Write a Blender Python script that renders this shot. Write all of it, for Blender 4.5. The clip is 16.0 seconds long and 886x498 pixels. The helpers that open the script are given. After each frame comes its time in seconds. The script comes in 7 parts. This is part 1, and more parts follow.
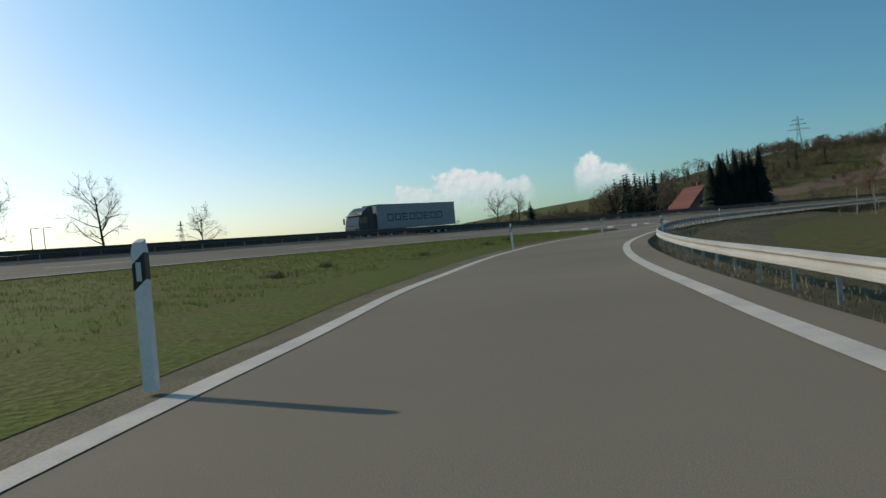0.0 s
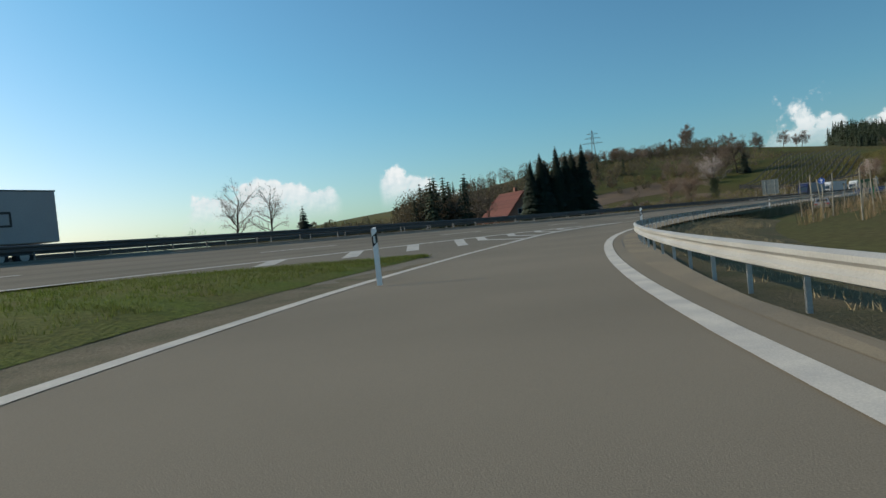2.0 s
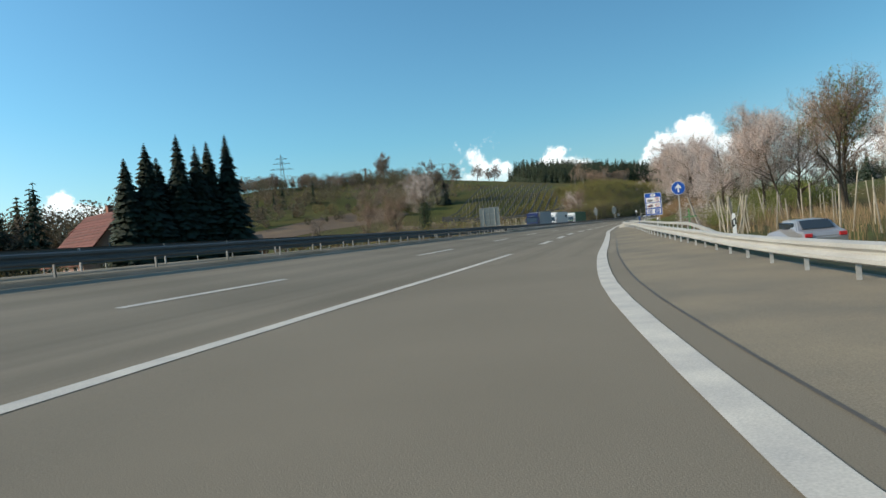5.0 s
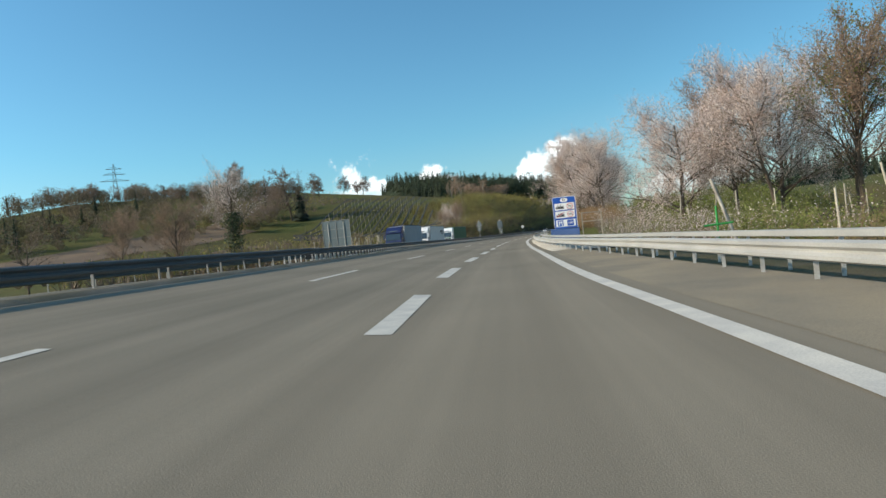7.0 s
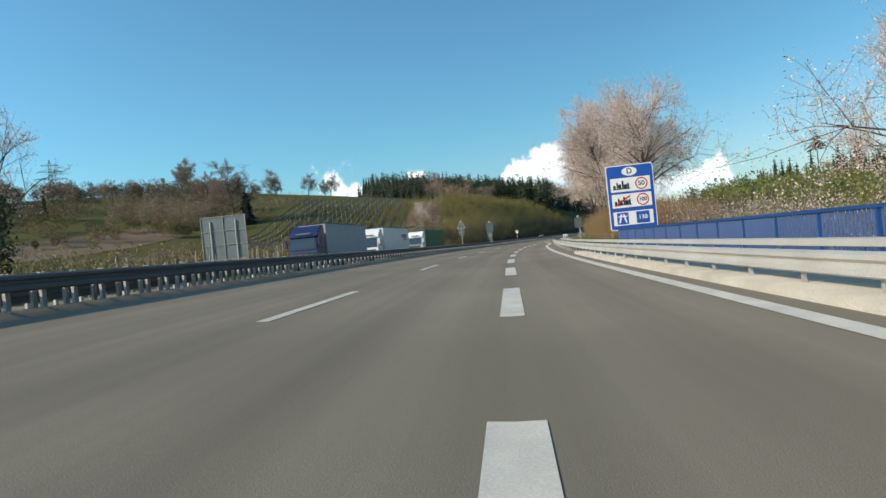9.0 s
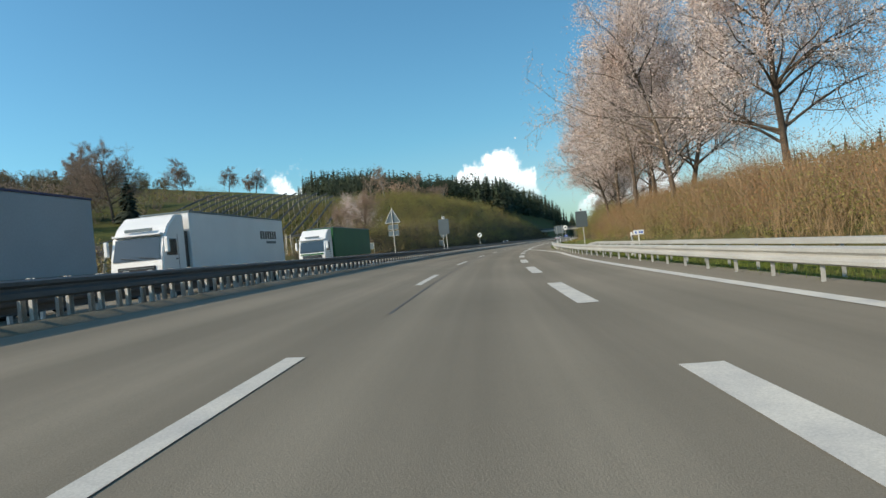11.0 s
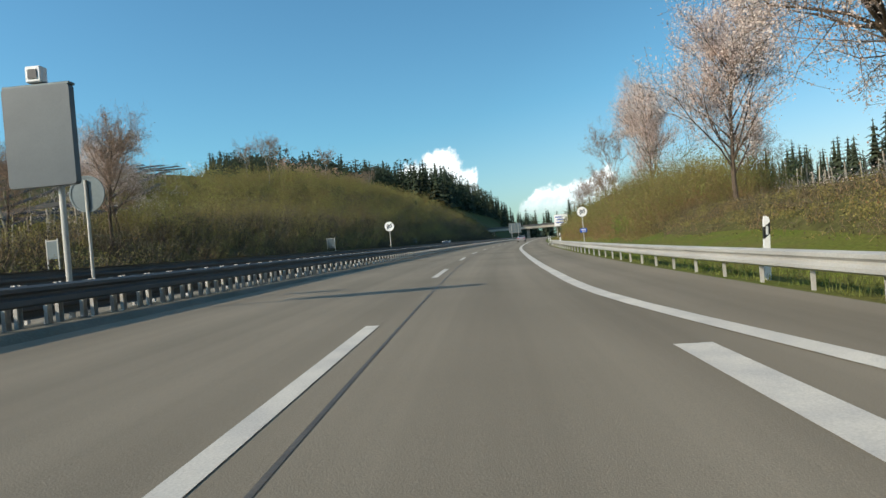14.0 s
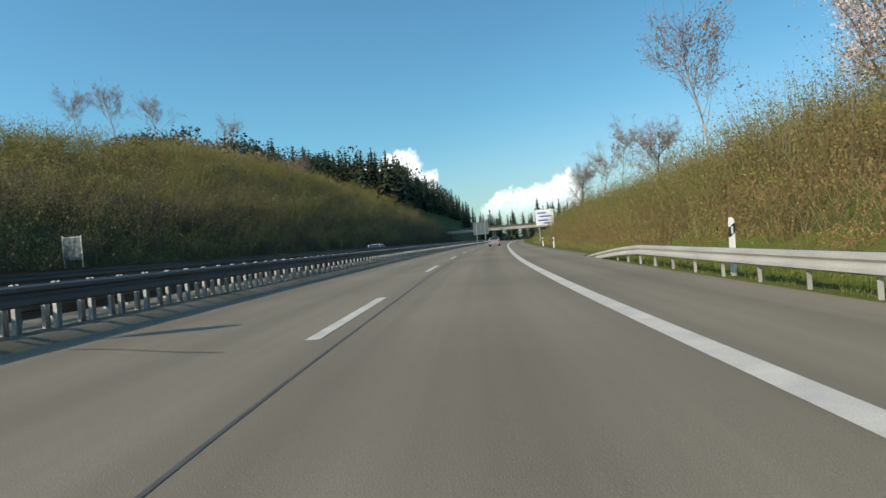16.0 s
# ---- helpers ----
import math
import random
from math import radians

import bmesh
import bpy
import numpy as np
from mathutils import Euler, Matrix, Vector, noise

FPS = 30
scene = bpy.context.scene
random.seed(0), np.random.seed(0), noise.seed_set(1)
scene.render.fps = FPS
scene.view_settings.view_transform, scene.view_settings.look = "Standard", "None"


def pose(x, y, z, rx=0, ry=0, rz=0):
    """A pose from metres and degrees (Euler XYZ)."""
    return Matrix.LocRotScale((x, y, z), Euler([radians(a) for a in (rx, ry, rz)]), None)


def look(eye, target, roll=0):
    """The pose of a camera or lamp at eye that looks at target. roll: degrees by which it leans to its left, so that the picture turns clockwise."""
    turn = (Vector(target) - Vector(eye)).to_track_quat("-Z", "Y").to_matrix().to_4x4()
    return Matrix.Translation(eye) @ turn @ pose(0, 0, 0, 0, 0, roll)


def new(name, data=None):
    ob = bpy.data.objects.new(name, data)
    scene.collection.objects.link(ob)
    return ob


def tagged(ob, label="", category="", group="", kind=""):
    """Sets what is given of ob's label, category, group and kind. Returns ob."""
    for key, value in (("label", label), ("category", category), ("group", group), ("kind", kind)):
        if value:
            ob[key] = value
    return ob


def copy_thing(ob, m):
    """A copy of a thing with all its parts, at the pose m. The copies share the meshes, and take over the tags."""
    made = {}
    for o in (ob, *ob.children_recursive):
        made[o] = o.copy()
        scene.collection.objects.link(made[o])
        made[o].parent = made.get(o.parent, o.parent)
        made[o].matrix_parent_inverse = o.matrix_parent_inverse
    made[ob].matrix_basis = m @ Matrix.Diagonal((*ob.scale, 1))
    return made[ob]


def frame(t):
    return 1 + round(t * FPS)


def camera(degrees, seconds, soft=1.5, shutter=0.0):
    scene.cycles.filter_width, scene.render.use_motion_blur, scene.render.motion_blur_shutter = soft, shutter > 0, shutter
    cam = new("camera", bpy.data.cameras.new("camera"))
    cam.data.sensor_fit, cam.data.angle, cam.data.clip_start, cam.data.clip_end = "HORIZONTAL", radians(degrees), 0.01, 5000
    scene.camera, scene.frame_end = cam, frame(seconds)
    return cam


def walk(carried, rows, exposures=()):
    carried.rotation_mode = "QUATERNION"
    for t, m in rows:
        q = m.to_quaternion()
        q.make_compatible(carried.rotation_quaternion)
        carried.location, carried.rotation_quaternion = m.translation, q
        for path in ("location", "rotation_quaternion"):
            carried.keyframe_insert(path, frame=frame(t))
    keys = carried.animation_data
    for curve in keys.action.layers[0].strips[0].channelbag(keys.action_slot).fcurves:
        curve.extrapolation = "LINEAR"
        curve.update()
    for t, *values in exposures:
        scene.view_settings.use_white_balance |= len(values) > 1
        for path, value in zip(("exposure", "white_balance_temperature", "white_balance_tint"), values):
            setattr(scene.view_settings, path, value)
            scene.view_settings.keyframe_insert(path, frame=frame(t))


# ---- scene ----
cam = camera(66.12, 16.0)
PATH = [
    (0, 0, 0, 1.183, -1.096, 5.355, -16.314),
    (0.5, 4.973, 10.925, 1.18, -1.161, 5.616, -20.225),
    (1, 10.586, 21.419, 1.195, -1.248, 5.73, -24.308),
    (1.5, 16.939, 31.393, 1.189, -1.484, 5.818, -28.543),
    (2, 23.967, 40.841, 1.178, -1.6, 5.716, -32.454),
    (2.5, 31.515, 49.783, 1.163, -1.563, 5.395, -35.953),
    (3, 39.6, 58.184, 1.163, -1.323, 4.881, -39.59),
    (3.5, 48.323, 65.998, 1.184, -1.47, 4.599, -44.536),
    (4, 57.868, 73.15, 1.179, -1.467, 5.186, -49.17),
    (4.5, 68.051, 79.739, 1.176, -1.185, 5.695, -53.272),
    (5, 78.617, 85.664, 1.183, -1.193, 5.52, -57.477),
    (5.5, 89.238, 90.767, 1.186, -1.185, 5.469, -61.064),
    (6, 99.872, 95.186, 1.183, -1.072, 5.654, -63.895),
    (6.5, 110.554, 99.136, 1.178, -0.894, 5.916, -66.085),
    (7, 121.32, 102.833, 1.174, -0.692, 6.094, -67.753),
    (7.5, 132.208, 106.495, 1.176, -0.508, 6.028, -69.013),
    (8, 143.24, 110.26, 1.179, -0.381, 5.831, -69.729),
    (8.5, 154.355, 114.042, 1.166, -0.316, 6.096, -69.336),
    (9, 165.418, 117.89, 1.166, -0.212, 5.816, -69.117),
    (9.5, 176.464, 121.651, 1.17, -0.141, 5.565, -69.641),
    (10, 187.533, 125.248, 1.174, -0.109, 5.5, -70.712),
    (10.5, 198.654, 128.64, 1.177, -0.092, 5.517, -72.014),
    (11, 209.855, 131.786, 1.178, -0.068, 5.512, -73.234),
    (11.5, 221.164, 134.646, 1.179, -0.013, 5.382, -74.059),
    (12, 232.593, 137.246, 1.177, 0.073, 5.098, -74.494),
    (12.5, 244.121, 139.767, 1.177, 0.037, 4.914, -75.395),
    (13, 255.816, 142.07, 1.177, -0.278, 4.911, -76.376),
    (13.5, 267.627, 144.157, 1.175, -0.38, 4.778, -77.36),
    (14, 279.582, 146.037, 1.19, -0.468, 4.793, -78.274),
    (14.5, 291.676, 147.882, 1.178, -0.531, 4.947, -78.97),
    (15, 303.93, 149.615, 1.171, -0.496, 4.872, -79.822),
    (15.5, 316.398, 151.199, 1.175, -0.469, 4.654, -80.695),
    (16, 329.015, 152.55, 1.181, -0.498, 4.355, -81.623),
]
walk(cam, [(t, pose(x, y, z, 90 + pitch, roll, yaw)) for t, x, y, z, pitch, roll, yaw in PATH],
     exposures=[(0.0, -0.88), (1.5, -0.7), (3.0, -0.54), (4.0, -0.3), (5.0, -0.12), (8.0, 0.0), (16.0, 0.0)])


# ---- sky and sun ----
SUN_AZ, SUN_EL = -42.0, 28.0
w = bpy.data.worlds.new("sky_world")
scene.world = w
w.use_nodes = True
wn = w.node_tree
sky = wn.nodes.new("ShaderNodeTexSky")
sky.sky_type = "NISHITA"
sky.sun_disc = False
sky.sun_elevation = radians(SUN_EL)
sky.sun_rotation = radians(SUN_AZ)
sky.altitude = 400
sky.air_density = 1.0
sky.dust_density = 1.2
sky.ozone_density = 1.6
tint = wn.nodes.new("ShaderNodeMix")
tint.data_type, tint.blend_type = "RGBA", "MULTIPLY"
tint.inputs["Factor"].default_value = 1.0
# paler towards the bright horizon
grey = wn.nodes.new("ShaderNodeRGBToBW")
wn.links.new(sky.outputs[0], grey.inputs[0])
pale = wn.nodes.new("ShaderNodeMapRange")
pale.inputs["From Min"].default_value, pale.inputs["From Max"].default_value = 3.6, 7.2
wn.links.new(grey.outputs[0], pale.inputs["Value"])
hue = wn.nodes.new("ShaderNodeMix")
hue.data_type = "RGBA"
hue.inputs["A"].default_value, hue.inputs["B"].default_value = (0.56, 0.985, 1.055, 1), (0.88, 0.965, 1.02, 1)
wn.links.new(pale.outputs["Result"], hue.inputs["Factor"])
wn.links.new(hue.outputs["Result"], tint.inputs["B"])
wn.links.new(sky.outputs[0], tint.inputs["A"])
# spring haze: the sky brightens towards the sun's side
SUN_WAY = (math.sin(radians(SUN_AZ)) * math.cos(radians(SUN_EL)), math.cos(radians(SUN_AZ)) * math.cos(radians(SUN_EL)), math.sin(radians(SUN_EL)))
way = wn.nodes.new("ShaderNodeTexCoord")
near_sun = wn.nodes.new("ShaderNodeVectorMath")
near_sun.operation = "DOT_PRODUCT"
near_sun.inputs[1].default_value = SUN_WAY
wn.links.new(way.outputs["Generated"], near_sun.inputs[0])
haze = wn.nodes.new("ShaderNodeMapRange")
for key, value in (("From Min", -0.4), ("From Max", 0.9), ("To Min", 0.9), ("To Max", 1.55)):
    haze.inputs[key].default_value = value
wn.links.new(near_sun.outputs["Value"], haze.inputs["Value"])
gain = wn.nodes.new("ShaderNodeVectorMath")
gain.operation = "SCALE"
wn.links.new(tint.outputs["Result"], gain.inputs[0])
wn.links.new(haze.outputs["Result"], gain.inputs["Scale"])
wn.links.new(gain.outputs[0], wn.nodes["Background"].inputs[0])
wn.nodes["Background"].inputs[1].default_value = 0.145
sun_data = bpy.data.lights.new("sun", "SUN")
sun_data.energy, sun_data.angle, sun_data.color = 4.8, radians(0.53), (1.0, 0.86, 0.65)
sun = new("sun", sun_data)
sa, se = radians(SUN_AZ), radians(SUN_EL)
sun_dir = Vector((math.sin(sa) * math.cos(se), math.cos(sa) * math.cos(se), math.sin(se)))
sun.matrix_world = look(sun_dir * 300, (0, 0, 0))


# ---- materials ----
def mat(name, color, rough=0.8, metal=0.0, var=0.25, scale=3.0, fine=40.0, bump=0.2, color2=None, island=0.0, rnd=0.0, spec=0.5, coord="Object", bump_dist=0.02, trans=0.0):
    """A surface with variation at two scales (patches of size 1/scale m, grain of 1/fine m) and fine relief."""
    m = bpy.data.materials.new(name)
    m.use_nodes = True
    t = m.node_tree
    b = t.nodes["Principled BSDF"]
    b.inputs["Roughness"].default_value = rough
    b.inputs["Metallic"].default_value = metal
    b.inputs["Specular IOR Level"].default_value = spec
    co = t.nodes.new("ShaderNodeTexCoord")

    def noise_tex(s, detail):
        n = t.nodes.new("ShaderNodeTexNoise")
        n.inputs["Scale"].default_value, n.inputs["Detail"].default_value = s, detail
        t.links.new(co.outputs[coord], n.inputs["Vector"])
        return n

    big, small = noise_tex(scale, 4), noise_tex(fine, 3)
    c2 = color2 or tuple(max(0, c * (1 - var * 1.6)) for c in color)
    mix = t.nodes.new("ShaderNodeMix")
    mix.data_type = "RGBA"
    mix.inputs["A"].default_value, mix.inputs["B"].default_value = (*color, 1), (*c2, 1)
    ramp = t.nodes.new("ShaderNodeMapRange")
    ramp.inputs["From Min"].default_value, ramp.inputs["From Max"].default_value = 0.32, 0.68
    t.links.new(big.outputs["Fac"], ramp.inputs["Value"])
    t.links.new(ramp.outputs["Result"], mix.inputs["Factor"])
    hsv = t.nodes.new("ShaderNodeHueSaturation")
    t.links.new(mix.outputs["Result"], hsv.inputs["Color"])
    mr = t.nodes.new("ShaderNodeMapRange")
    mr.inputs["From Min"].default_value, mr.inputs["From Max"].default_value = 0.25, 0.75
    mr.inputs["To Min"].default_value, mr.inputs["To Max"].default_value = 1 - var, 1 + var
    t.links.new(small.outputs["Fac"], mr.inputs["Value"])
    value = mr.outputs["Result"]
    for amount, node, out in ((island, "ShaderNodeNewGeometry", "Random Per Island"), (rnd, "ShaderNodeObjectInfo", "Random")):
        if amount:
            g = t.nodes.new(node)
            r = t.nodes.new("ShaderNodeMapRange")
            r.inputs["To Min"].default_value, r.inputs["To Max"].default_value = 1 - amount, 1 + amount
            t.links.new(g.outputs[out], r.inputs["Value"])
            mul = t.nodes.new("ShaderNodeMath")
            mul.operation = "MULTIPLY"
            t.links.new(value, mul.inputs[0])
            t.links.new(r.outputs["Result"], mul.inputs[1])
            value = mul.outputs[0]
    t.links.new(value, hsv.inputs["Value"])
    t.links.new(hsv.outputs["Color"], b.inputs["Base Color"])
    if bump:
        bp = t.nodes.new("ShaderNodeBump")
        bp.inputs["Strength"].default_value, bp.inputs["Distance"].default_value = bump, bump_dist
        t.links.new(small.outputs["Fac"], bp.inputs["Height"])
        t.links.new(bp.outputs["Normal"], b.inputs["Normal"])
    if trans:
        tr = t.nodes.new("ShaderNodeBsdfTranslucent")
        t.links.new(hsv.outputs["Color"], tr.inputs["Color"])
        mx = t.nodes.new("ShaderNodeMixShader")
        mx.inputs[0].default_value = trans
        t.links.new(b.outputs[0], mx.inputs[1])
        t.links.new(tr.outputs[0], mx.inputs[2])
        t.links.new(mx.outputs[0], t.nodes["Material Output"].inputs["Surface"])
    return m


def glass_mat(name, tint):
    m = bpy.data.materials.new(name)
    m.use_nodes = True
    b = m.node_tree.nodes["Principled BSDF"]
    b.inputs["Base Color"].default_value = (*tint, 1)
    b.inputs["Roughness"].default_value = 0.05
    b.inputs["Specular IOR Level"].default_value = 0.8
    return m


ASPHALT = mat("asphalt", (0.232, 0.201, 0.152), 0.92, spec=0.12, var=0.16, scale=0.12, fine=90, bump=0.5, color2=(0.187, 0.163, 0.123), bump_dist=0.006)
ASPHALT_OLD = mat("asphalt_shoulder", (0.28, 0.235, 0.165), 0.95, spec=0.12, var=0.2, scale=0.5, fine=70, bump=0.5, color2=(0.2, 0.175, 0.135), bump_dist=0.008)

def worn_lanes(m):
    """Paler wheel tracks and a darker lane middle; the UV's first value is the distance from the edge line in metres."""
    t = m.node_tree
    uv = t.nodes.new("ShaderNodeTexCoord")
    sep = t.nodes.new("ShaderNodeSeparateXYZ")
    t.links.new(uv.outputs["UV"], sep.inputs[0])
    ang = t.nodes.new("ShaderNodeMath")
    ang.operation = "MULTIPLY_ADD"
    ang.inputs[1].default_value, ang.inputs[2].default_value = 2 * math.pi / 1.86, -2 * math.pi * 1.0 / 1.86
    t.links.new(sep.outputs["X"], ang.inputs[0])
    cos = t.nodes.new("ShaderNodeMath")
    cos.operation = "COSINE"
    t.links.new(ang.outputs[0], cos.inputs[0])
    amp = t.nodes.new("ShaderNodeMath")
    amp.operation = "MULTIPLY_ADD"
    amp.inputs[1].default_value, amp.inputs[2].default_value = 0.07, 1.0
    t.links.new(cos.outputs[0], amp.inputs[0])
    hsv = next(n for n in t.nodes if n.bl_idname == "ShaderNodeHueSaturation")
    old = hsv.inputs["Value"].links[0].from_socket
    # long faint streaks of rubber and dirt along the lanes
    stretch = t.nodes.new("ShaderNodeMapping")
    stretch.inputs["Scale"].default_value = (2.6, 0.035, 1)
    t.links.new(uv.outputs["UV"], stretch.inputs["Vector"])
    streak = t.nodes.new("ShaderNodeTexNoise")
    streak.inputs["Scale"].default_value, streak.inputs["Detail"].default_value = 1.0, 5
    t.links.new(stretch.outputs[0], streak.inputs["Vector"])
    soft_streak = t.nodes.new("ShaderNodeMapRange")
    for key, value in (("From Min", 0.3), ("From Max", 0.7), ("To Min", 0.92), ("To Max", 1.08)):
        soft_streak.inputs[key].default_value = value
    t.links.new(streak.outputs["Fac"], soft_streak.inputs["Value"])
    both = t.nodes.new("ShaderNodeMath")
    both.operation = "MULTIPLY"
    t.links.new(old, both.inputs[0])
    t.links.new(soft_streak.outputs["Result"], both.inputs[1])
    old = both.outputs[0]
    mul = t.nodes.new("ShaderNodeMath")
    mul.operation = "MULTIPLY"
    t.links.new(old, mul.inputs[0])
    t.links.new(amp.outputs[0], mul.inputs[1])
    t.links.new(mul.outputs[0], hsv.inputs["Value"])
    return m


ASPHALT_LANES = worn_lanes(mat("asphalt_lanes", (0.232, 0.201, 0.152), 0.92, spec=0.12, var=0.16, scale=0.12, fine=90, bump=0.5, color2=(0.187, 0.163, 0.123), bump_dist=0.006))
TAR = mat("tar_seam", (0.105, 0.09, 0.07), 0.6, var=0.2, scale=2, fine=30, bump=0.1)
PAINT = mat("road_paint", (0.6, 0.565, 0.49), 0.85, spec=0.15, var=0.14, scale=1.6, fine=60, bump=0.3, color2=(0.46, 0.44, 0.4), bump_dist=0.004)
GRASS = mat("grass_ground", (0.1, 0.132, 0.018), 0.95, spec=0.1, var=0.35, scale=0.35, fine=9, bump=0.8, color2=(0.13, 0.118, 0.036), bump_dist=0.06)
FIELD = mat("hill_ground", (0.08, 0.088, 0.026), 0.95, spec=0.1, var=0.35, scale=0.03, fine=2.0, bump=0.6, color2=(0.1, 0.08, 0.033), bump_dist=0.1, coord="Object")
DUST = mat("gravel_dust", (0.2, 0.165, 0.115), 0.95, spec=0.1, var=0.3, scale=0.9, fine=22, bump=0.8, color2=(0.13, 0.12, 0.075), bump_dist=0.03)
GRAVEL = mat("gravel_verge", (0.15, 0.12, 0.07), 0.95, spec=0.1, var=0.4, scale=0.6, fine=25, bump=0.9, color2=(0.095, 0.09, 0.045), bump_dist=0.03)
MEDIAN = mat("median_concrete", (0.2, 0.18, 0.145), 0.95, spec=0.1, var=0.25, scale=0.5, fine=30, bump=0.5, color2=(0.13, 0.12, 0.085), bump_dist=0.01)
CONCRETE = mat("concrete", (0.42, 0.38, 0.31), 0.85, var=0.15, scale=0.8, fine=40, bump=0.3, bump_dist=0.006)
STEEL = mat("galvanized_steel", (0.46, 0.45, 0.41), 0.55, metal=0.25, var=0.1, scale=0.7, fine=30, bump=0.05, color2=(0.38, 0.37, 0.34))
STEEL_POST = mat("weathered_steel", (0.5, 0.49, 0.46), 0.6, metal=0.2, var=0.14, scale=3, fine=30, bump=0.05, rnd=0.12)
# greyer than STEEL_POST: the median posts' shaded faces are put into the colour
STEEL_MID = mat("mid_grey_steel", (0.26, 0.26, 0.25), 0.6, metal=0.2, var=0.14, scale=3, fine=30, bump=0.05, rnd=0.15)
# STEEL darkened in colour to stand for the shaded sides of the median rails
STEEL_DARK = mat("shade_dark_steel", (0.095, 0.098, 0.098), 0.65, metal=0.15, var=0.15, scale=0.6, fine=30, bump=0.05)
GREY_SHEET = mat("grey_sheet_metal", (0.125, 0.16, 0.17), 0.5, metal=0.3, var=0.1, scale=1.5, fine=25, bump=0.05)
WHITE_P = mat("white_plastic", (0.78, 0.78, 0.76), 0.45, var=0.06, scale=3, fine=30, bump=0.03)
BLACK_P = mat("black_plastic", (0.018, 0.018, 0.02), 0.4, var=0.1, scale=3, fine=30, bump=0.03)
DARK_PANEL = mat("dark_panel", (0.07, 0.09, 0.1), 0.45, var=0.08, scale=2, fine=40, bump=0.03)
SIGN_BLUE = mat("sign_blue", (0.012, 0.085, 0.42), 0.4, var=0.08, scale=1.5, fine=30, bump=0.0)
SIGN_WHITE = mat("sign_white", (0.8, 0.8, 0.78), 0.4, var=0.04, scale=1.5, fine=30, bump=0.0)
SIGN_RED = mat("sign_red", (0.5, 0.02, 0.02), 0.4, var=0.05, scale=1.5, fine=30, bump=0.0)
SIGN_BLACK = mat("sign_black", (0.02, 0.02, 0.022), 0.4, var=0.05, scale=1.5, fine=30, bump=0.0)
PARAPET_BLUE = mat("parapet_blue", (0.007, 0.05, 0.175), 0.45, var=0.12, scale=0.6, fine=20, bump=0.05)
BARK = mat("bark", (0.12, 0.088, 0.062), 0.95, var=0.3, scale=2.5, fine=14, bump=0.8, bump_dist=0.03)
BARK_BIRCH = mat("bark_birch", (0.45, 0.42, 0.37), 0.9, var=0.3, scale=1.5, fine=8, bump=0.4, color2=(0.2, 0.17, 0.14), bump_dist=0.02)
TWIG = mat("twig", (0.2, 0.155, 0.12), 0.9, var=0.2, scale=1, fine=6, bump=0, island=0.35)
TWIG_DARK = mat("twig_shade_dark", (0.085, 0.065, 0.05), 0.9, var=0.2, scale=0.3, fine=6, bump=0, island=0.35)
DARK_BUD = mat("dark_brown_buds", (0.1, 0.075, 0.045), 0.9, var=0.2, scale=0.2, fine=5, bump=0, island=0.3, color2=(0.075, 0.07, 0.035))
TWIG_RED = mat("twig_russet", (0.27, 0.175, 0.1), 0.9, var=0.2, scale=0.15, fine=6, bump=0, island=0.35, color2=(0.22, 0.16, 0.075))
BUD_RED = mat("russet_buds", (0.35, 0.165, 0.075), 0.85, var=0.2, scale=0.2, fine=5, bump=0, island=0.25, color2=(0.26, 0.165, 0.075), trans=0.3)
OLIVE = mat("olive_buds", (0.265, 0.262, 0.065), 0.85, var=0.25, scale=0.25, fine=5, bump=0, island=0.3, color2=(0.23, 0.17, 0.065), trans=0.35)
TWIG_FUZZ = mat("twig_haze", (0.27, 0.2, 0.155), 0.9, var=0.2, scale=0.3, fine=4, bump=0, island=0.3, color2=(0.2, 0.155, 0.12), trans=0.4)
IVY = mat("ivy_leaves", (0.045, 0.07, 0.022), 0.6, var=0.25, scale=0.5, fine=6, bump=0, island=0.4)
WOOD_BROWN = mat("winter_crowns", (0.17, 0.125, 0.085), 0.9, var=0.2, scale=0.03, fine=1, bump=0, island=0.35, color2=(0.1, 0.1, 0.05), trans=0.3)
TWIG_GREEN = mat("twig_budding", (0.22, 0.195, 0.075), 0.9, var=0.25, scale=0.25, fine=6, bump=0, island=0.4, color2=(0.18, 0.12, 0.06), trans=0.25)
BLOSSOM = mat("blossom", (0.8, 0.72, 0.68), 0.8, var=0.15, scale=0.6, fine=5, bump=0, island=0.25, color2=(0.66, 0.5, 0.42), trans=0.35)
BUDS = mat("bud_leaves", (0.3, 0.19, 0.12), 0.8, var=0.2, scale=0.5, fine=5, bump=0, island=0.35, color2=(0.36, 0.25, 0.18), trans=0.3)
LEAF = mat("young_leaves", (0.2, 0.23, 0.05), 0.8, var=0.2, scale=0.5, fine=5, bump=0, island=0.35, color2=(0.15, 0.16, 0.05), trans=0.35)
FRESH = mat("fresh_leaves", (0.17, 0.3, 0.035), 0.75, var=0.2, scale=0.5, fine=5, bump=0, island=0.35, color2=(0.12, 0.2, 0.03), trans=0.35)
NEEDLE = mat("spruce_needles", (0.018, 0.032, 0.016), 0.85, var=0.25, scale=0.5, fine=6, bump=0, island=0.3)
NEEDLE_FAR = mat("forest_needles", (0.022, 0.042, 0.022), 0.9, var=0.25, scale=0.02, fine=1, bump=0, island=0.45, color2=(0.045, 0.055, 0.025))
BLADE = mat("grass_blades", (0.14, 0.19, 0.022), 0.85, var=0.2, scale=0.4, fine=4, bump=0, island=0.4, color2=(0.16, 0.165, 0.045), trans=0.3)
STRAW = mat("dry_grass", (0.32, 0.26, 0.15), 0.9, var=0.2, scale=0.5, fine=4, bump=0, island=0.35)
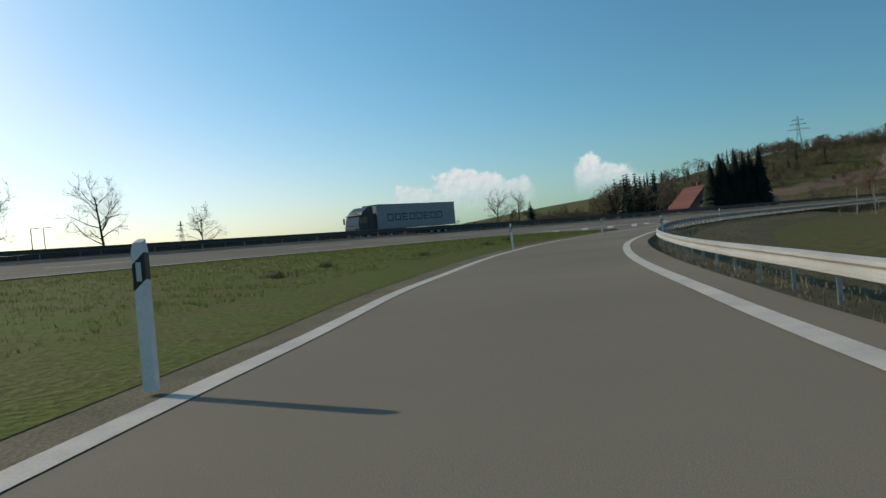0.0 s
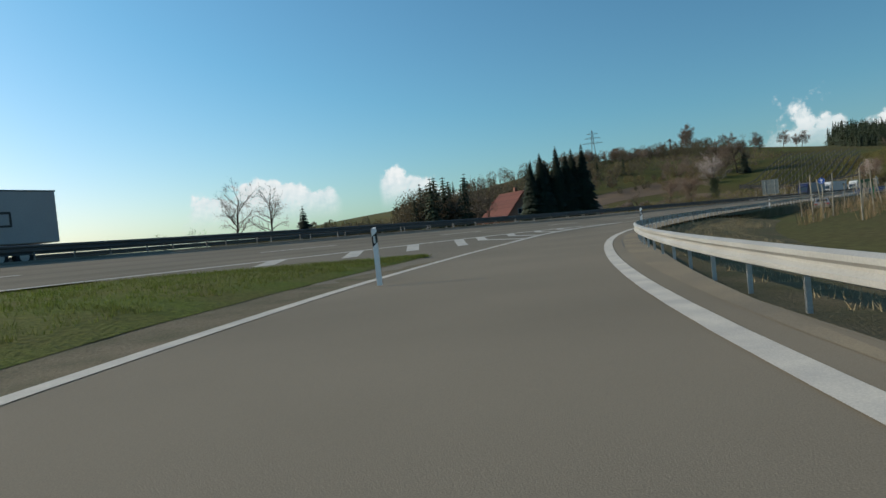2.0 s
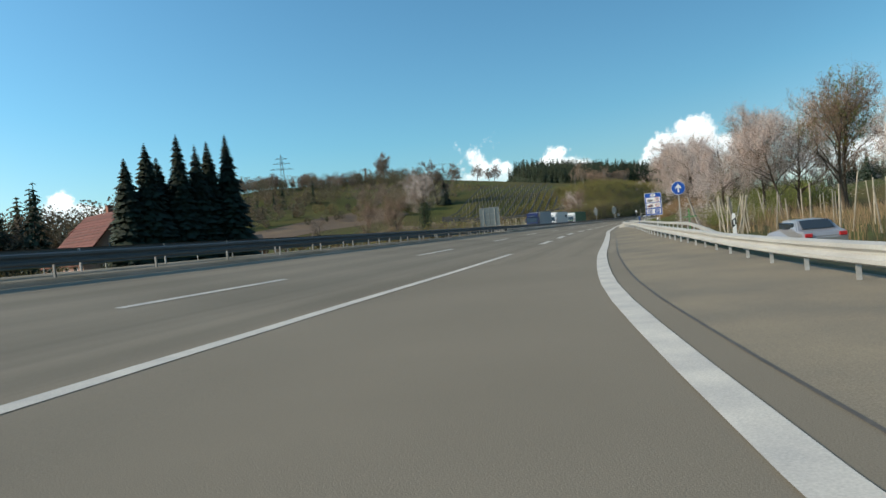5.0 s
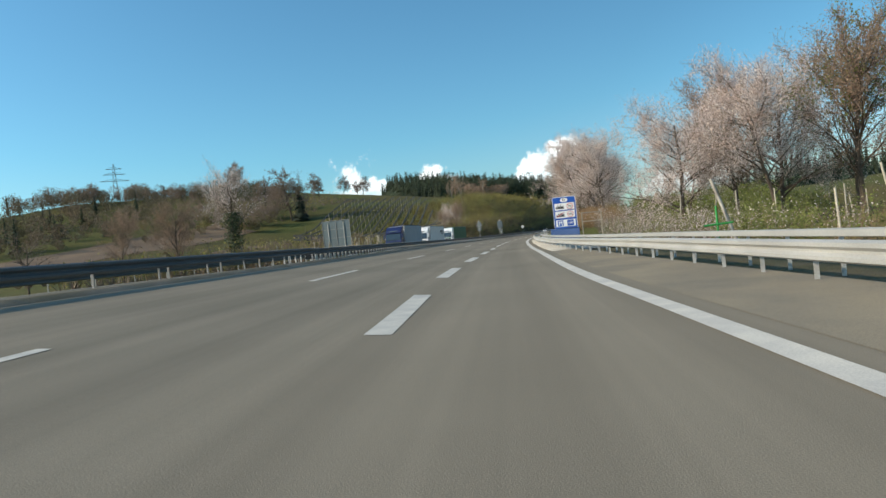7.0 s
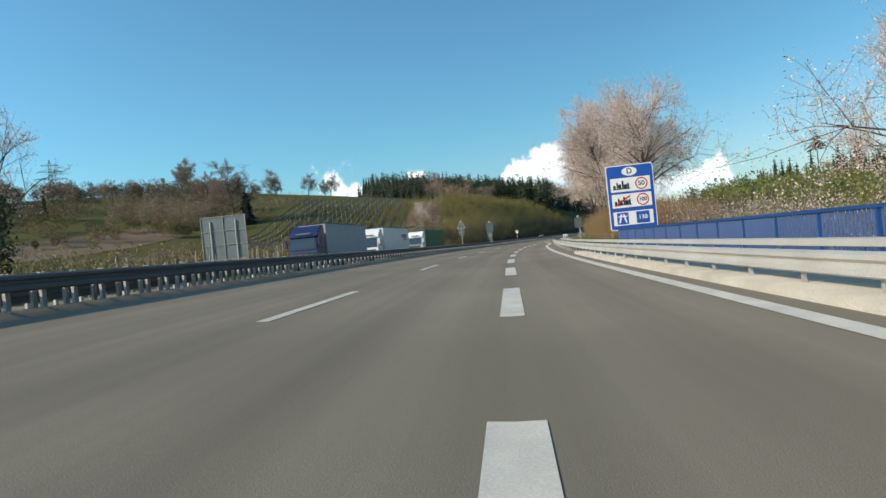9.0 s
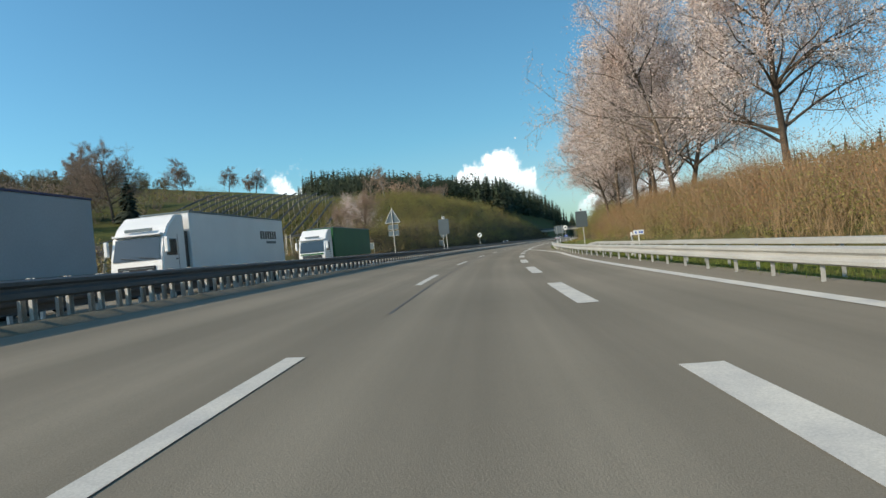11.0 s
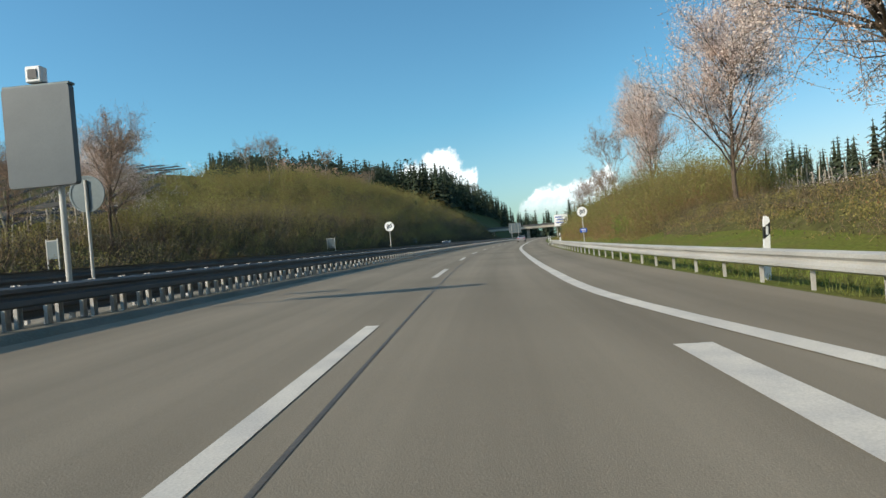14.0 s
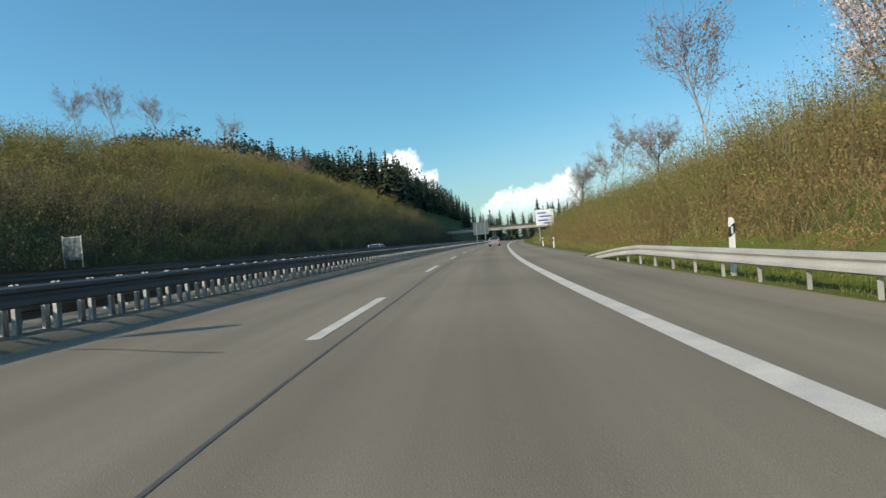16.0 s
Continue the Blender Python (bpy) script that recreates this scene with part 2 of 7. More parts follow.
STAKE_GREEN = mat("green_paint", (0.03, 0.3, 0.06), 0.5, var=0.1, scale=2, fine=20, bump=0.05)
WOOD = mat("grey_wood", (0.42, 0.37, 0.29), 0.9, var=0.2, scale=2, fine=18, bump=0.4, rnd=0.25)
NET = mat("black_net", (0.04, 0.041, 0.038), 0.8, var=0.2, scale=1, fine=10, bump=0)
ROOF = mat("clay_tiles", (0.14, 0.042, 0.03), 0.8, var=0.2, scale=0.7, fine=8, bump=0.3, rnd=0.2)
PLASTER = mat("plaster_pink", (0.5, 0.3, 0.24), 0.85, var=0.1, scale=0.8, fine=25, bump=0.2)
BRICK = mat("chimney_brick", (0.3, 0.13, 0.09), 0.85, var=0.2, scale=2, fine=14, bump=0.4)
WINDOW = glass_mat("window_glass", (0.03, 0.04, 0.05))
CAR_WHITE = mat("car_white", (0.75, 0.76, 0.76), 0.3, var=0.03, scale=1, fine=20, bump=0)
CAR_SILVER = mat("car_silver", (0.42, 0.42, 0.43), 0.3, metal=0.5, var=0.03, scale=1, fine=20, bump=0)
TRUCK_WHITE = mat("truck_white", (0.72, 0.72, 0.71), 0.4, var=0.05, scale=0.6, fine=20, bump=0)
TRUCK_GREY = mat("curtain_grey", (0.36, 0.37, 0.38), 0.6, var=0.06, scale=0.5, fine=12, bump=0.05)
TRUCK_GREEN = mat("curtain_green", (0.012, 0.11, 0.03), 0.6, var=0.1, scale=0.5, fine=12, bump=0.05)
TRUCK_DARK = mat("truck_dark", (0.03, 0.034, 0.042), 0.35, var=0.06, scale=0.6, fine=12, bump=0)
TRUCK_BLUE = mat("truck_blue", (0.014, 0.022, 0.085), 0.4, var=0.06, scale=0.6, fine=12, bump=0)
TYRE = mat("tyre_rubber", (0.02, 0.02, 0.02), 0.9, var=0.15, scale=4, fine=40, bump=0.2)
LAMP_GLASS = glass_mat("headlamp_glass", (0.6, 0.62, 0.62))


def cloud_mat():
    """Cumulus for the far backdrop: billowing outline, bright tops, a base that fades into haze."""
    m = bpy.data.materials.new("cloud")
    m.use_nodes = True
    t = m.node_tree
    t.nodes.remove(t.nodes["Principled BSDF"])

    def math_node(op, a, b=0.0, clamp=False):
        n = t.nodes.new("ShaderNodeMath")
        n.operation, n.use_clamp = op, clamp
        for i, v in enumerate((a, b)):
            if isinstance(v, (int, float)):
                n.inputs[i].default_value = v
            else:
                t.links.new(v, n.inputs[i])
        return n.outputs[0]

    def ramp(v, lo, hi):
        n = t.nodes.new("ShaderNodeMapRange")
        n.interpolation_type = "SMOOTHSTEP"
        n.inputs["From Min"].default_value, n.inputs["From Max"].default_value = lo, hi
        t.links.new(v, n.inputs["Value"])
        return n.outputs["Result"]

    co = t.nodes.new("ShaderNodeTexCoord")
    sep = t.nodes.new("ShaderNodeSeparateXYZ")
    t.links.new(co.outputs["UV"], sep.inputs[0])
    u, v = sep.outputs["X"], sep.outputs["Y"]

    def fbm(scale, shift, detail=7):
        mp = t.nodes.new("ShaderNodeMapping")
        mp.inputs["Location"].default_value = shift
        t.links.new(co.outputs["Object"], mp.inputs["Vector"])
        n = t.nodes.new("ShaderNodeTexNoise")
        n.inputs["Scale"].default_value, n.inputs["Detail"].default_value, n.inputs["Roughness"].default_value = scale, detail, 0.62
        t.links.new(mp.outputs[0], n.inputs["Vector"])
        return n.outputs["Fac"]

    n1, n2 = fbm(0.011, (0, 0, 0)), fbm(0.011, (10, -6, -14))
    n3 = fbm(0.0022, (90, 30, 10), 2)
    c = math_node("SUBTRACT", math_node("MULTIPLY", u, 2.0), 1.0)
    dome = math_node("SUBTRACT", 1.0, math_node("MULTIPLY", c, c))
    top = math_node("ADD", math_node("MULTIPLY", math_node("POWER", dome, 0.4), 0.66), math_node("MULTIPLY", math_node("SUBTRACT", n3, 0.5), 1.6))
    field = math_node("ADD", math_node("SUBTRACT", top, v), math_node("MULTIPLY", math_node("SUBTRACT", n1, 0.5), 0.62))
    alpha = math_node("MULTIPLY", math_node("MULTIPLY", ramp(field, 0.0, 0.13), ramp(v, 0.0, 0.45)), ramp(dome, 0.0, 0.3))
    light = math_node("ADD", math_node("MULTIPLY", math_node("SUBTRACT", n1, n2), 2.2), math_node("ADD", 0.45, math_node("MULTIPLY", v, 0.7)), True)
    mix = t.nodes.new("ShaderNodeMix")
    mix.data_type = "RGBA"
    mix.inputs["A"].default_value, mix.inputs["B"].default_value = (0.55, 0.74, 0.8, 1), (1.0, 1.04, 1.04, 1)
    t.links.new(light, mix.inputs["Factor"])
    em = t.nodes.new("ShaderNodeEmission")
    t.links.new(mix.outputs["Result"], em.inputs[0])
    em.inputs["Strength"].default_value = 1.35
    tr = t.nodes.new("ShaderNodeBsdfTransparent")
    mx = t.nodes.new("ShaderNodeMixShader")
    t.links.new(alpha, mx.inputs[0])
    t.links.new(tr.outputs[0], mx.inputs[1])
    t.links.new(em.outputs[0], mx.inputs[2])
    t.links.new(mx.outputs[0], t.nodes["Material Output"].inputs["Surface"])
    return m


CLOUD = cloud_mat()
EARTHY = mat("ploughed_field", (0.16, 0.105, 0.06), 0.95, var=0.2, scale=0.06, fine=1.5, bump=0.7, bump_dist=0.1)

# ---- plan of the road ----
# Heading of the main road's right edge line, degrees from +x, every 50 m of its length s from -200 to 800.
HEADINGS = [62.41, 54.87, 46.92, 38.16, 28.17, 16.62, 16.95, 15.67, 12.22, 8.09, 5.68, 4.11, 2.94, 2.1, 1.55, 1.25, 1.15, 1.22, 1.41, 1.68, 2.0]
S_ALL = np.arange(-200, 801, 1.0)
TH_ALL = np.radians(np.interp(S_ALL, np.arange(-200, 801, 50.0), HEADINGS))
_mid = (TH_ALL[1:] + TH_ALL[:-1]) / 2
X_ALL = np.concatenate([[0], np.cumsum(np.cos(_mid))])
Y_ALL = np.concatenate([[0], np.cumsum(np.sin(_mid))])
X_ALL += 44.9 - X_ALL[200]
Y_ALL += 76.48 - Y_ALL[200]


def knots(*pairs):
    xs, ys = [p[0] for p in pairs], [p[1] for p in pairs]
    return lambda v: np.interp(v, xs, ys)


EDGE_Z = knots((-200, 1.9), (-100, 1.3), (-65, 1.05), (-35, 0.8), (-10, 0.55), (10, 0.4), (24, 0.28), (32, 0.17), (44, 0.05), (55, 0))
BANK = knots((60, 0.105), (145, 0.078), (233, 0.046), (305, 0.022), (420, 0.02))
OPP_Z = knots((-200, 2.2), (-30, 1.5), (30, 1.2), (100, 0.8), (180, 0.3), (215, 0.15), (800, 0.15))
EDGE_LINE = knots((45, -5.5), (51, -5.06), (59, -4.64), (70, -4.35), (85, -3.9), (100, -3.4), (116, -3.4), (127, -3.25), (147, -3.2), (170, -3.15), (195, -2.95), (206, -2.82), (216, -2.9), (228, -2.86), (238, -2.2), (250, -1.15), (255, -0.5), (258, -0.18), (262, -0.02), (290, 0.02), (303, 0.08), (310, 0.2), (328, 0.17), (366, -0.16), (420, -0.2))
# sideways drift of the painted lane lines from the plan line
DRIFT = knots((15, 0), (40, -0.42), (67, -0.25), (85, 0.05), (102, 0.42), (110, 0.42), (120, 0.25), (130, 0.08), (140, -0.05), (150, -0.15), (165, -0.15), (200, -0.04))
RAIL_D = knots((26, -10.4), (34, -9.8), (46, -8.6), (51, -8.15), (58, -7.75), (70, -7.05), (80, -6.5), (103, -5.8), (113, -5.1), (126, -4.35), (140, -4.08), (200, -3.9), (219, -3.5), (267, -3.0), (330, -3.2))
LANE_D = 3.85
LANE = knots((90, 3.85), (150, 3.75), (215, 3.6), (245, 3.45), (285, 4.05), (300, 4.38), (320, 4.4))
KERB_D = 8.3
OPP_IN, OPP_OUT = 11.8, 20.6


def place(s, d):
    x, y, t = (np.interp(s, S_ALL, a) for a in (X_ALL, Y_ALL, TH_ALL))
    return x - d * np.sin(t), y + d * np.cos(t)


GORE_D = knots((-30, -11.5), (-20, -9.3), (-12, -7.6), (0, -5.2), (10, -3.6), (20, -2.6), (30, -2.2))


def road_z(s, d):
    """Height of the main carriageway, which leans to the right."""
    e, k = EDGE_Z(s), BANK(s)
    return np.where(d >= 0, e + k * np.minimum(d, KERB_D + 0.4), e * np.clip(1 - d / GORE_D(s), 0, 1))


def nearest(x, y):
    """s and d of places in the plan."""
    x, y = np.atleast_1d(x).astype(float), np.atleast_1d(y).astype(float)
    s, dist = np.empty(len(x)), np.empty(len(x))
    for a in range(0, len(x), 4000):
        q = (x[a:a + 4000, None] - X_ALL) ** 2 + (y[a:a + 4000, None] - Y_ALL) ** 2
        i = q.argmin(1)
        s[a:a + 4000] = S_ALL[i]
        dist[a:a + 4000] = (x[a:a + 4000] - X_ALL[i]) * -np.sin(TH_ALL[i]) + (y[a:a + 4000] - Y_ALL[i]) * np.cos(TH_ALL[i])
    return s, dist


def smooth_line(points, step=1.0):
    """A Catmull-Rom line through points, sampled about every step metres."""
    p = np.array(points, float)
    p = np.vstack([2 * p[0] - p[1], p, 2 * p[-1] - p[-2]])
    out = []
    for i in range(1, len(p) - 2):
        n = max(2, int(np.linalg.norm(p[i + 1] - p[i]) / step))
        u = np.linspace(0, 1, n, endpoint=False)[:, None]
        out.append(0.5 * (2 * p[i] + (p[i + 1] - p[i - 1]) * u + (2 * p[i - 1] - 5 * p[i] + 4 * p[i + 1] - p[i + 2]) * u ** 2 + (3 * p[i] - p[i - 1] - 3 * p[i + 1] + p[i + 2]) * u ** 3))
    out.append(p[-2][None])
    return np.vstack(out)


def offset(line, d):
    """The line moved d metres to its left (d may vary along it)."""
    t = np.gradient(line[:, :2], axis=0)
    t /= np.linalg.norm(t, axis=1)[:, None]
    d = np.broadcast_to(d, len(line))
    return line[:, :2] + np.stack([-t[:, 1] * d, t[:, 0] * d], 1)


RAMP = smooth_line([(-46, -128), (-28, -72), (-13.5, -33), (0, 0), (5, 10.9), (10.6, 21.4), (16.9, 31.4), (24, 40.8), (31.5, 49.8), (39.6, 58.2), (48.3, 66), (57.9, 73.2), (68, 79.7), (78.6, 85.7), (89.2, 90.8)])


# ---- terrain ----
def step(a, b, v):
    u = np.clip((v - a) / (b - a), 0, 1)
    return u * u * (3 - 2 * u)


LEFT_BANK = knots((195, 0), (240, 1.0), (280, 2.8), (305, 5.0), (325, 6.2), (370, 6.9), (800, 7.6))
RIDGE = knots((180, 4), (250, 16), (300, 27), (345, 35), (370, 38), (420, 42), (460, 45.5), (495, 43), (550, 42), (700, 44), (1000, 40), (2500, 20))
FOOT = knots((200, 225), (300, 218), (330, 214), (383, 180), (430, 150), (500, 120))
FOOT_Z = knots((200, 0), (300, 2), (335, 3.5), (383, 8))
RIGHT_BANK = knots((165, 0), (190, 1.2), (215, 2.6), (252, 3.0), (264, 2.3), (292, 2.2), (312, 3.0), (330, 3.1), (380, 3.4), (800, 4.5))


def terrain(x, y):
    s, d = nearest(x, y)
    x, y = np.atleast_1d(x), np.atleast_1d(y)
    wob = 0.5 * np.sin(x * 0.031 + 1) * np.cos(y * 0.027) + 0.25 * np.sin(x * 0.11) * np.sin(y * 0.13 + 2)
    left = OPP_Z(s) - 0.15 + LEFT_BANK(s) * step(22.5, 35, d)
    left += -4.0 * step(24, 160, d) * (1 - step(130, 260, s))
    up = np.clip((y - FOOT(x)) / (375 - FOOT(x)), 0, 1) - 0.35 * step(380, 620, y) - 0.4 * step(600, 1500, y)
    hill = FOOT_Z(x) + (RIDGE(x) - FOOT_Z(x)) * np.maximum(up, 0)
    side = step(28, 55, d) * step(170, 260, x)
    left = left * (1 - side) + np.maximum(left - 3 * side, hill) * side
    left += wob * step(26, 60, d)
    right = -1.1 * step(-5.5, -10, d) * (1 - step(170, 200, s)) + RIGHT_BANK(s) * step(-5.5, -13.5, d) + 5 * step(-25, -120, d) + wob * step(-20, -60, d)
    z = np.where(d > 0, left, right)
    ramp = np.full(len(s), 1e9)
    rx, ry = RAMP[:, 0], RAMP[:, 1]
    near = s < 90
    if near.any():
        idx = np.where(near)[0]
        for a in range(0, len(idx), 4000):
            j = idx[a:a + 4000]
            ramp[j] = np.sqrt(((x[j, None] - rx) ** 2 + (y[j, None] - ry) ** 2).min(1))
    # a bed under the carriageways
    bed = np.maximum(step(-9.5, -7, d) * (1 - step(22, 25, d)), 1 - step(8.0, 11.0, ramp))
    inside = (s < 60) & (d < 0) & (d > -40) & (ramp < 60)
    low = np.where(d > 0, np.minimum(OPP_Z(s), road_z(s, np.clip(d, 0, 9))) - 0.5, np.where(s < 60, np.minimum(0, EDGE_Z(s)) - 0.5, -0.45))
    left_of_ramp = (s < 30) & (d < -0.5) & (ramp < 30) & (d > -26)
    z = z * (1 - bed) + np.minimum(z, low) * bed
    return z


def gz(x, y):
    return float(terrain(x, y)[0])


def mesh_of(name, verts, faces, material, smooth=False):
    me = bpy.data.meshes.new(name)
    me.from_pydata([tuple(map(float, v)) for v in verts], [], [tuple(map(int, f)) for f in faces])
    me.materials.append(material)
    if smooth:
        me.polygons.foreach_set("use_smooth", [True] * len(me.polygons))
    me.update()
    return me


def stuff_mesh(name, verts, faces_flat, k, material):
    """A large mesh of k-sided faces straight from arrays."""
    me = bpy.data.meshes.new(name)
    nf = len(faces_flat) // k
    me.vertices.add(len(verts))
    me.vertices.foreach_set("co", np.asarray(verts, np.float32).ravel())
    me.loops.add(nf * k)
    me.loops.foreach_set("vertex_index", np.asarray(faces_flat, np.int32))
    me.polygons.add(nf)
    me.polygons.foreach_set("loop_start", np.arange(0, nf * k, k, dtype=np.int32))
    me.polygons.foreach_set("loop_total", np.full(nf, k, np.int32))
    me.materials.append(material)
    me.update(calc_edges=True)
    me.validate()
    return me


def part(name, data, parent, label=""):
    """One mesh object under a thing or a part. data: a mesh."""
    ob = new(name, data)
    ob.parent = parent
    if label:
        ob["label"] = label
    return ob


def strip(name, rails, material, parent=None, label="", kind="structure", category=""):
    """A surface through two or more lines of equal length (x, y, z)."""
    n = len(rails[0])
    v = np.vstack(rails)
    f = []
    for r in range(len(rails) - 1):
        for i in range(n - 1):
            f.append((r * n + i, r * n + i + 1, (r + 1) * n + i + 1, (r + 1) * n + i))
    me = mesh_of(name, v, f, material, True)
    a, b, c = Vector(v[0]), Vector(v[1]), Vector(v[n])
    if (b - a).cross(c - a).z < 0:
        me.flip_normals()
    if parent:
        return part(name, me, parent, label)
    return tagged(new(name, me), label, category or name.replace("_", " "), kind=kind)


def line3(xy, z):
    xy = np.asarray(xy)
    return np.column_stack([xy, np.broadcast_to(z, len(xy))])


def sd_line(s, d, z=None, dz=0.0):
    """A line along the main road at offset d (a number or one per s)."""
    d = np.broadcast_to(np.asarray(d, float), len(s))
    x, y = place(s, d)
    zz = road_z(s, d) if z is None else np.broadcast_to(z, len(s))
    return np.column_stack([x, y, zz + dz])


# ground sheet, fine by the road and coarse towards the horizon
def spaced(lo, a, b, hi, fine):
    near = np.arange(a, b + 0.1, fine)
    up = b + np.cumsum(fine * 1.16 ** np.arange(1, 60))
    dn = a - np.cumsum(fine * 1.16 ** np.arange(1, 60))
    return np.concatenate([np.sort(dn[dn > lo]), near, up[up < hi]])


gx, gy = spaced(-4000, -90, 480, 4500, 2.5), spaced(-4000, -30, 260, 4500, 2.5)
GX, GY = np.meshgrid(gx, gy)
GZ = terrain(GX.ravel(), GY.ravel())
nx, ny = len(gx), len(gy)
ii, jj = np.meshgrid(np.arange(nx - 1), np.arange(ny - 1))
q = (jj * nx + ii).ravel()
ground_me = stuff_mesh("ground", np.column_stack([GX.ravel(), GY.ravel(), GZ]), np.column_stack([q, q + 1, q + nx + 1, q + nx]).ravel(), 4, FIELD)
ground_me.polygons.foreach_set("use_smooth", [True] * len(ground_me.polygons))
ground = tagged(new("ground", ground_me), "grassy hillside and meadow with dry brown patches", "ground", kind="structure")

# carriageways
S = np.arange(-190, 640, 2.0)
right_d = np.where(S < 59, -0.02, np.minimum(EDGE_LINE(S) - 1.4, RAIL_D(S) + 0.25))
right_d = np.where(S > 330, -3.6, right_d)
road = strip("road", [sd_line(S, right_d), sd_line(S, right_d * 0.5), sd_line(S, 0.0), sd_line(S, 2.0), sd_line(S, LANE_D), sd_line(S, 6.0), sd_line(S, KERB_D)], ASPHALT_LANES, label="worn grey-brown asphalt carriageway of a dual road", category="road")
road_uv = road.data.uv_layers.new(name="lane")
col_d = [right_d, right_d * 0.5] + [np.full(len(S), v) for v in (0.0, 2.0, LANE_D, 6.0, KERB_D)]
flat_d = np.concatenate(col_d)
for lp in road.data.loops:
    road_uv.data[lp.index].uv = (flat_d[lp.vertex_index], S[lp.vertex_index % len(S)])
n_r = len(RAMP)
# guard rail of the slip road: distance from the lane's middle and height of its foot
RAIL_OFF = knots((-15, 4.2), (5, 4.1), (10, 3.95), (17, 3.4), (30, 2.85), (48, 2.6), (66, 3.4))
RAIL_Z = knots((-15, -0.34), (5, -0.34), (10, -0.36), (17, -0.26), (30, -0.13), (48, -0.09), (66, -0.12))
RAMP_R = -np.interp(RAMP[:, 0], [0, 10, 30, 58, 80, 90], [3.2, 3.1, 2.55, 2.4, 3.1, 4.0])


def on_pave(xy, dz):
    """Line over the paved surface of slip road, gore and main road."""
    xy = np.asarray(xy)
    s_, d_ = nearest(xy[:, 0], xy[:, 1])
    return np.column_stack([xy, road_z(s_, d_) + dz])


n_q = int(np.argmax(nearest(RAMP[:, 0], RAMP[:, 1])[0] > -12))
ramp_road = strip("ramp_road", [line3(offset(RAMP, o_)[:n_q], -0.002) for o_ in (RAMP_R, 0.0, 4.9)], ASPHALT, label="curving grey asphalt slip road", category="road")
opp_road = strip("opposite_road", [sd_line(S, OPP_IN, OPP_Z(S)), sd_line(S, OPP_OUT, OPP_Z(S))], ASPHALT, label="opposite asphalt carriageway behind the median rails", category="road")
# shoulder of lighter, older asphalt beside the merging lane
LINE_OFF = knots((-40, 2.6), (3.5, 2.43), (9, 2.17), (15, 2.03), (22, 1.92), (29, 1.7), (38, 1.62), (47, 1.5), (56, 1.34), (66, 1.27), (76, 1.23), (86, 1.28))
S5 = np.arange(48, 640, 2.0)
main_part = sd_line(S5, EDGE_LINE(S5), np.maximum(road_z(S5, EDGE_LINE(S5)), 0.0))
ramp_part = line3(offset(RAMP, -LINE_OFF(RAMP[:, 0])), 0.0)[RAMP[:, 0] < 86][::4]
E1_LINE = smooth_line(np.vstack([ramp_part, main_part[::5]]), 2.0)
sh = E1_LINE[(E1_LINE[:, 0] > 26) & (E1_LINE[:, 0] < 164)]
sh_in = offset(sh, -0.52)
rail_xy = np.vstack([offset(RAMP, -RAIL_OFF(RAMP[:, 0]) - 0.05)[RAMP[:, 0] < 70], np.column_stack(place(np.arange(34, 128, 1.0), RAIL_D(np.arange(34, 128, 1.0)) - 0.3))])
to_rail = np.array([np.sqrt(((rail_xy - p_) ** 2).sum(1).min()) for p_ in sh_in])
to_rail = np.convolve(np.pad(to_rail, 8, mode="edge"), np.ones(17) / 17, mode="valid")
fade = np.interp(np.arange(len(sh)), [0, 8], [0.02, 1])
sh_out = offset(sh, -0.52 - (to_rail + 0.15) * fade)
strip("shoulder", [line3(sh_out, 0.006), line3((sh_in + sh_out) / 2, 0.006), line3(sh_in, 0.006)], ASPHALT_OLD, label="dusty pale shoulder of old asphalt", category="shoulder")
# median strip and outer verge of the opposite road
strip("median", [sd_line(S, KERB_D), sd_line(S, KERB_D + 0.25, dz=0.1), sd_line(S, KERB_D + 0.6, dz=0.1), sd_line(S, OPP_IN - 0.3, OPP_Z(S) + 0.1), sd_line(S, OPP_IN, OPP_Z(S))], MEDIAN, label="narrow dusty median strip with a low concrete kerb", category="median")
strip("verge_left", [sd_line(S, OPP_OUT, OPP_Z(S)), sd_line(S, 22.5, OPP_Z(S) - 0.05), sd_line(S, 25.5, OPP_Z(S) - 0.9)], GRASS, label="grassy verge beyond the opposite road", category="verge")
# grass wedge between slip road and main road
E2_NODES = [(-31, -70.5), (-17.0, -31.5), (-3.2, 0.6), (0.85, 9.6), (3.14, 14.9), (5.6, 19.7), (8.46, 25.2), (11.8, 31.2), (14.4, 35.3), (17.1, 39.6), (20.8, 44.6), (23.9, 48.6), (31.0, 56.35), (39.7, 64.7), (45.0, 69.5), (50.8, 74.6), (56.9, 79.5), (62.9, 83.4), (69.1, 86.7), (78.1, 91.0)]
e2 = smooth_line(np.array(E2_NODES), 1.5)
WEDGE_D = knots((-22, -0.65), (-15, -3.4), (-9, -6.2))
S3 = np.arange(-190, -9, 1.5)
ex, ey = place(S3, WEDGE_D(S3))
r_left = offset(e2, np.interp(e2[:, 0], [-10, 0, 12, 26], [0.5, 0.8, 1.1, 1.5]))
dust = e2[e2[:, 0] < 40]
dust_w = np.interp(dust[:, 0], [-10, 0, 12, 26, 32, 40], [0.6, 0.9, 1.3, 1.9, 1.4, 0.1])
strip("gravel_edge", [on_pave(offset(dust, dust_w * u_ + 0.1 * (1 - u_)), 0.003 + lift_) for u_, lift_ in ((1.0, 0.0), (0.6, 0.002), (0.3, 0.002), (0.0, 0.0))], DUST, label="dusty grey gravel edge beside the slip road", category="gravel")
